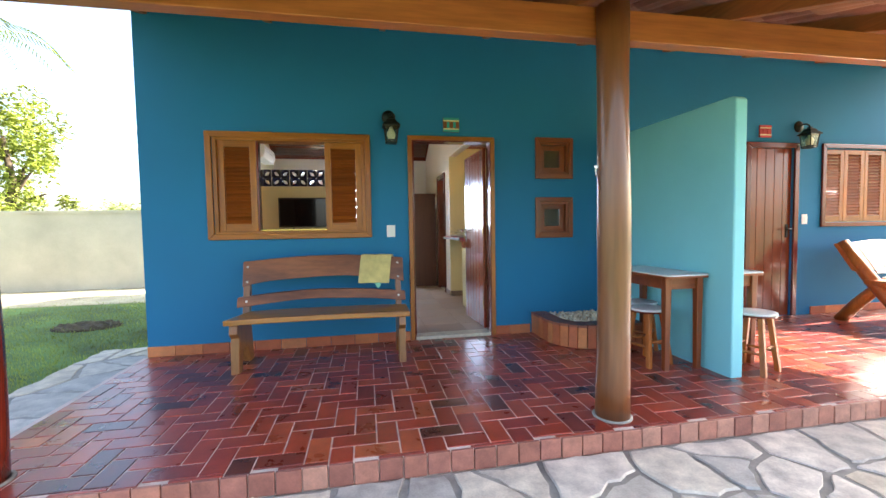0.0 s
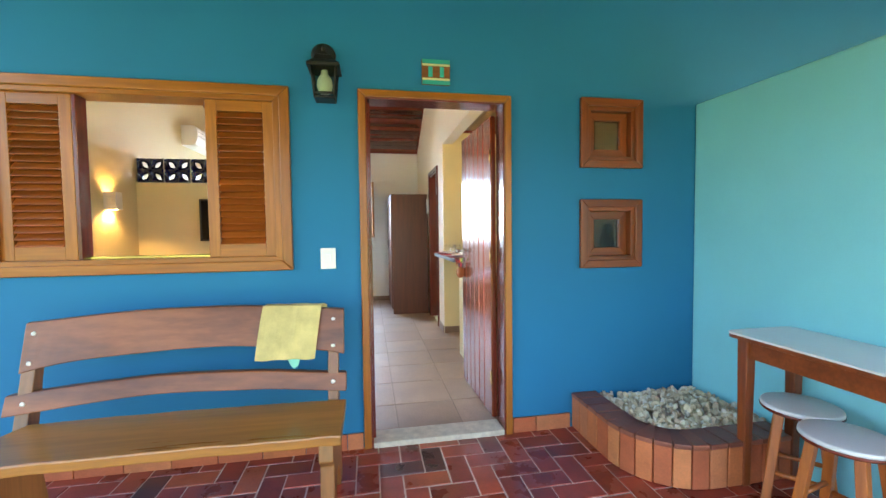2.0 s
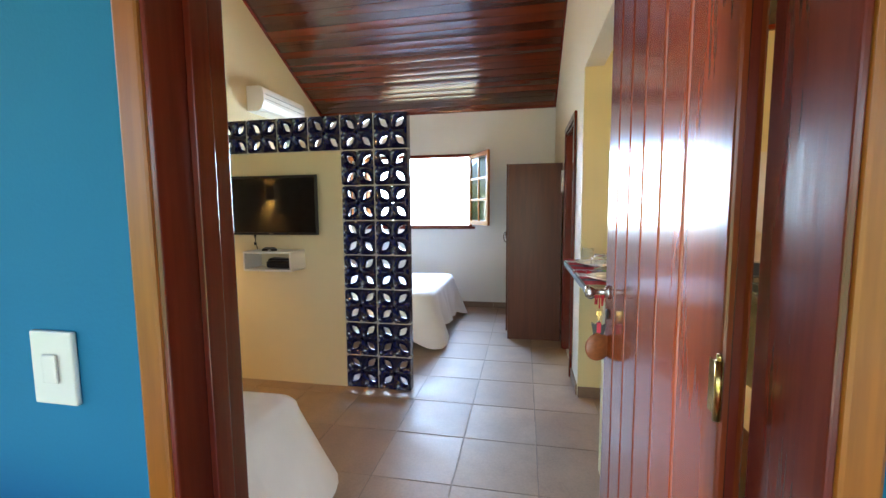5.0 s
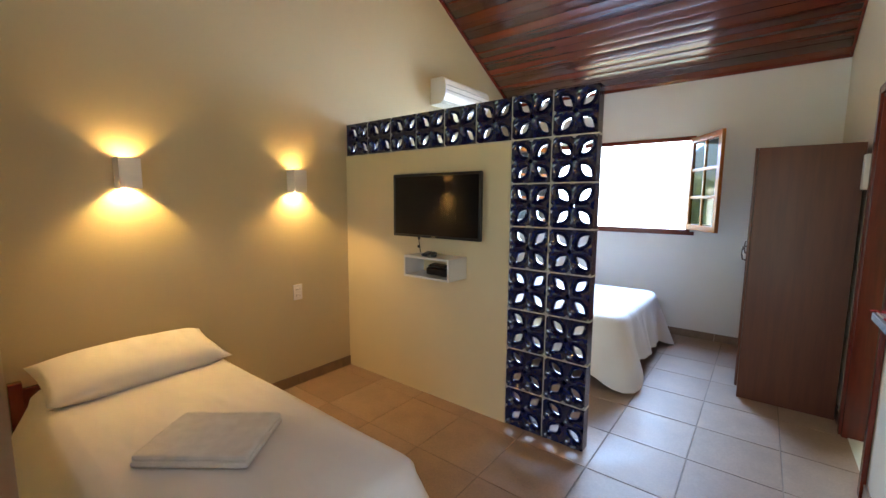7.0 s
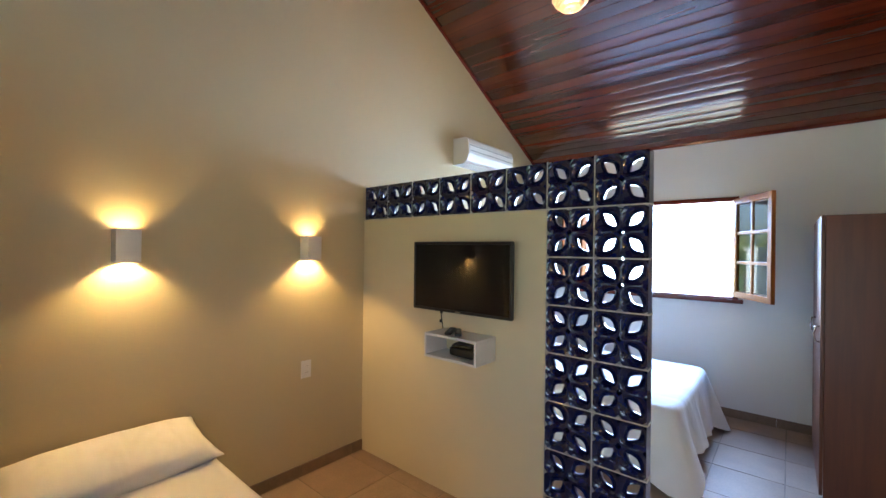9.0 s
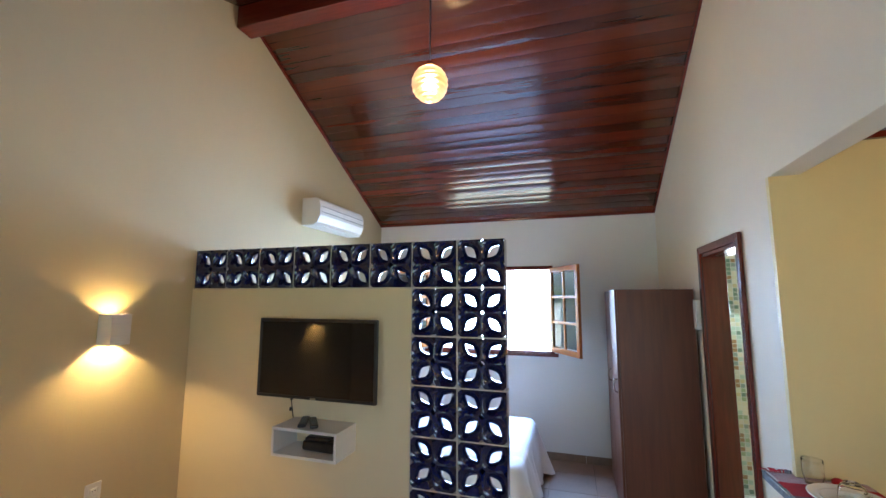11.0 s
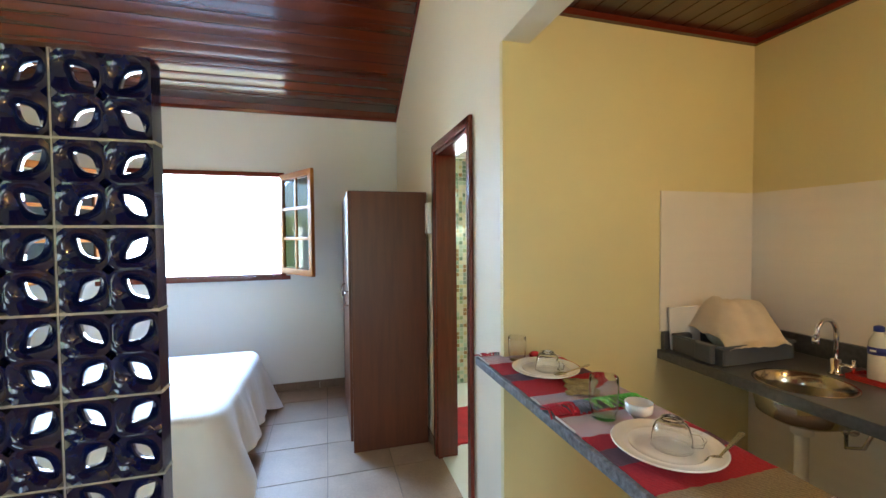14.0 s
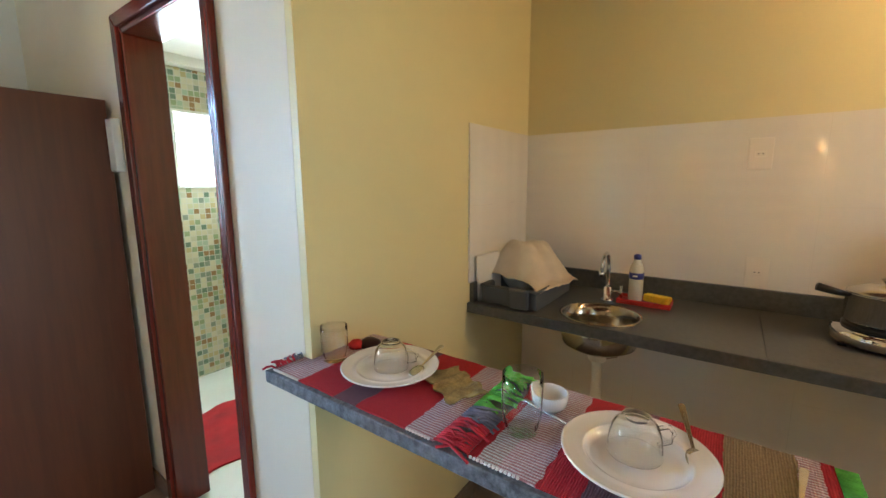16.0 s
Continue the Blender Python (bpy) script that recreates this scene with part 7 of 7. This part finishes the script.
# interior tiles
ft = structure("floor", boxes((XL, XS, 0.14, YF, -0.0115, FLOOR - 0.003)), M_TILEGROUT, "beige ceramic tile floor with dark joints")
TX, TY, TP, TQ = 0.68, 1.79, 0.42, 0.43
for i in range(-6, 8):
    for j in range(-5, 9):
        x0, x1 = max(XL + 0.001, TX + i * TP + 0.003), min(XS - 0.001, TX + (i + 1) * TP - 0.003)
        y0, y1 = max(0.131, TY + j * TQ + 0.003), min(YF - 0.001, TY + (j + 1) * TQ - 0.003)
        if x0 > XR + 0.02 and y1 > YK:
            y1 = YK - 0.001
        if x1 > XR + 0.02 and y0 > YK:
            x1 = XR + 0.02
        if x1 - x0 < 0.01 or y1 - y0 < 0.01:
            continue
        ob = new("tile", piece_mesh("tile", rect(bmesh.new(), x0, x1, y0, y1, FLOOR - 0.008, FLOOR + random.uniform(-0.0004, 0.0004), 0.002), M_TILE))
        ob.parent = ft
sb = thing("baseboard", (0, 0, 0), "brown ceramic skirting tiles", "skirting")
sb["kind"] = "structure"
for k in range(12):
    y0, y1 = 0.145 + k * 0.42, min(YF - 0.01, 0.145 + (k + 1) * 0.42 - 0.002)
    if not (y0 < 2.36 < y1 or y0 < 2.42 < y1):
        part("skirting_tile", boxes((XL + 0.0005, XL + 0.011, y0, y1, FLOOR, FLOOR + 0.08), bev=0.001), M_BASEB, sb)
    else:
        part("skirting_tile", boxes((XL + 0.0005, XL + 0.011, y0, 2.338, FLOOR, FLOOR + 0.08), bev=0.001), M_BASEB, sb)
for k in range(8):
    part("skirting_tile", boxes((XL + 0.012 + k * 0.41, min(XR - 0.01, XL + 0.012 + (k + 1) * 0.41 - 0.002), YF - 0.011, YF - 0.0005, FLOOR, FLOOR + 0.08), bev=0.001), M_BASEB, sb)
for y0, y1 in ((2.502, 2.822), (3.588, 3.99), (3.992, 4.4), (4.402, 4.8)):
    part("skirting_tile", boxes((XR - 0.011, XR - 0.0005, y0, y1, FLOOR, FLOOR + 0.08), bev=0.001), M_BASEB, sb)
for k in range(3):
    part("skirting_tile", boxes((XR + 0.0 + k * 0.42, XR + (k + 1) * 0.42 - 0.002, YK - 0.011, YK - 0.0005, FLOOR, FLOOR + 0.08), bev=0.001), M_BASEB, sb)

# porch skirting, outside
ob_ = thing("porch_baseboard", (0, 0, 0), "terracotta skirting tiles at the foot of the facade", "skirting")
ob_["kind"] = "structure"
x = -1.56
while x < 8.0:
    w = 0.235
    x1 = x + w
    skip = (x < 1.81 and x1 > 0.885) or (x < 3.21 and x1 > 2.2) or (x < 5.73 and x1 > 4.95)
    if skip:
        for a, b in ((x, 0.885), (1.811, x1), (x, 2.20)):
            if b - a > 0.03 and b - a < w:
                part("skirting_tile", boxes((a + 0.002, b - 0.002, -0.016, -0.001, 0.0, 0.095), bev=0.003), M_TERRA, ob_)
    else:
        part("skirting_tile", boxes((x + 0.002, x1 - 0.002, -0.016, -0.001, 0.0, 0.095), bev=0.003), M_TERRA, ob_)
    x = x1

# kerb: soldier bricks along the porch edge
kb = structure("kerb", boxes((-1.60, 8.5, -2.155, -2.10, -0.3, -0.006), (-1.60, -1.56, -2.10, 0.0, -0.3, -0.006)), M_GROUT, "mortar bed of the porch kerb")
kme = piece_mesh("brick", rect(bmesh.new(), 0.003, 0.120, -0.018, 0.003, -0.112, -0.001, 0.004), M_KERB)
for k in range(82):
    ob = new("brick", kme)
    ob.parent = kb
    ob.matrix_basis = pose(-1.60 + k * 0.123, -2.155 + random.uniform(-.002, .002), random.uniform(-.003, .002), 0, 0, random.uniform(-.5, .5))

# herringbone brick floor of the porch
pf = structure("porch_floor", boxes((-1.56, 8.5, -2.10, 0.0, -0.0118, -0.004)), M_GROUT, "herringbone floor of glossy dark red bricks with pale joints")
MOD = 0.1205
meshes = {}
rest_v, rest_f = [], []


def brick_mesh(w, d):
    key = (round(w, 3), round(d, 3))
    if key not in meshes:
        meshes[key] = piece_mesh("brick", rect(bmesh.new(), 0, w, 0, d, -0.012, 0.0, 0.0035), M_BRICK)
    return meshes[key]


count = 0
for i in range(-14, 72):
    for j in range(-20, 1):
        s = (i + j) % 4
        if s not in (0, 2):
            continue
        w, d = (2, 1) if s == 0 else (1, 2)
        x0, y0 = i * MOD + 0.0085, j * MOD + 0.1675
        x1, y1 = min(x0 + w * MOD - 0.0075, 8.0), min(y0 + d * MOD - 0.0075, -0.002)
        x0, y0 = max(x0, -1.555), max(y0, -2.15)
        if x1 - x0 < 0.012 or y1 - y0 < 0.012:
            continue
        z = random.uniform(-0.0012, 0.0008)
        if -0.75 < x0 < 2.75 and count < 300 and y0 > -2.2:
            count += 1
            ob = new("brick", brick_mesh(x1 - x0, y1 - y0))
            ob.parent = pf
            ob.matrix_basis = pose(x0, y0, z, random.uniform(-.25, .25), random.uniform(-.25, .25), random.uniform(-.4, .4))
        else:
            o = len(rest_v)
            e = 0.003
            rest_v += [(x0, y0, -0.012), (x1, y0, -0.012), (x1, y1, -0.012), (x0, y1, -0.012), (x0, y0, z - e), (x1, y0, z - e), (x1, y1, z - e), (x0, y1, z - e), (x0 + e, y0 + e, z), (x1 - e, y0 + e, z), (x1 - e, y1 - e, z), (x0 + e, y1 - e, z)]
            for k in range(4):
                n = (k + 1) % 4
                rest_f += [(o + k, o + n, o + 4 + n, o + 4 + k), (o + 4 + k, o + 4 + n, o + 8 + n, o + 8 + k)]
            rest_f.append((o + 8, o + 9, o + 10, o + 11))
rm = bpy.data.meshes.new("further_bricks")
rm.from_pydata(rest_v, [], rest_f)
rm.materials.append(M_BRICK_FAR)
ro = new("further_bricks", rm)
ro.parent = pf
tagged(ro, "joined herringbone bricks", kind="stuff")

# crazy paving in front and beside the porch
pv = structure("pavement", boxes((-2.25, 9.0, -4.9, -2.172, -0.4, -0.117), (-2.25, -1.60, -2.172, 0.6, -0.4, -0.064)), M_MORTAR, "crazy paving of pale irregular flagstones in dark mortar")


def paving(x0, x1, y0, y1, n, top, seed, gap=0.016):
    """Irregular stones: cells round scattered seeds, shrunk to leave joints."""
    r = random.Random(seed)
    pts = []
    tries = 0
    dmin = 0.72 * math.sqrt((x1 - x0) * (y1 - y0) / n)
    while len(pts) < n and tries < 6000:
        tries += 1
        p = (r.uniform(x0, x1), r.uniform(y0, y1))
        if all(math.hypot(p[0] - q[0], p[1] - q[1]) > dmin * r.choice((0.3, 0.55, 1.0, 1.45)) for q in pts):
            pts.append(p)
    for p in pts:
        poly = [(x0, y0), (x1, y0), (x1, y1), (x0, y1)]
        for q in pts:
            if q is p or math.hypot(q[0] - p[0], q[1] - p[1]) > 2.5:
                continue
            mx, my = (p[0] + q[0]) / 2, (p[1] + q[1]) / 2
            nx, ny = q[0] - p[0], q[1] - p[1]
            L = math.hypot(nx, ny)
            nx, ny = nx / L, ny / L
            mx, my = mx - nx * gap, my - ny * gap
            out = []
            for a, b in zip(poly, poly[1:] + poly[:1]):
                da, db = (a[0] - mx) * nx + (a[1] - my) * ny, (b[0] - mx) * nx + (b[1] - my) * ny
                if da <= 0:
                    out.append(a)
                if da * db < 0:
                    t = da / (da - db)
                    out.append((a[0] + t * (b[0] - a[0]), a[1] + t * (b[1] - a[1])))
            poly = out
            if len(poly) < 3:
                break
        if len(poly) < 3:
            continue
        fine = []
        for a, b in zip(poly, poly[1:] + poly[:1]):
            L = math.hypot(b[0] - a[0], b[1] - a[1])
            k = max(1, int(L / 0.06))
            for m in range(k):
                t = m / k
                fine.append((a[0] + t * (b[0] - a[0]), a[1] + t * (b[1] - a[1])))
        cx, cy = sum(a for a, _ in fine) / len(fine), sum(b for _, b in fine) / len(fine)
        rough = [(a + 0.034 * noise.noise(Vector((a * 9, b * 9, seed))) + 0.008 * noise.noise(Vector((a * 30, b * 30, seed))), b + 0.034 * noise.noise(Vector((a * 9, b * 9, seed + 9))) + 0.008 * noise.noise(Vector((a * 30, b * 30, seed + 4)))) for a, b in fine]
        bm = bmesh.new()
        zt = top + r.uniform(-0.005, 0.004)
        rings = []
        for sc, z in ((1.0, top - 0.035), (1.0, zt - 0.008), (0.965, zt), (0.5, zt + 0.001)):
            rings.append([bm.verts.new((cx + (a - cx) * sc, cy + (b - cy) * sc, z + (0.002 * noise.noise(Vector((a * 9, b * 9, 1))) if sc < 1 else 0))) for a, b in rough])
        for u, v in zip(rings, rings[1:]):
            for k in range(len(rough)):
                n2 = (k + 1) % len(rough)
                bm.faces.new((u[k], u[n2], v[n2], v[k]))
        bm.faces.new(rings[-1])
        bmesh.ops.recalc_face_normals(bm, faces=bm.faces)
        ob = new("stone", piece_mesh("stone", bm, M_STONE))
        ob.parent = pv


paving(-2.0, 6.0, -3.6, -2.185, 122, -0.108, 3, 0.016)
paving(-2.25, -1.61, -2.18, 0.6, 15, -0.055, 8)
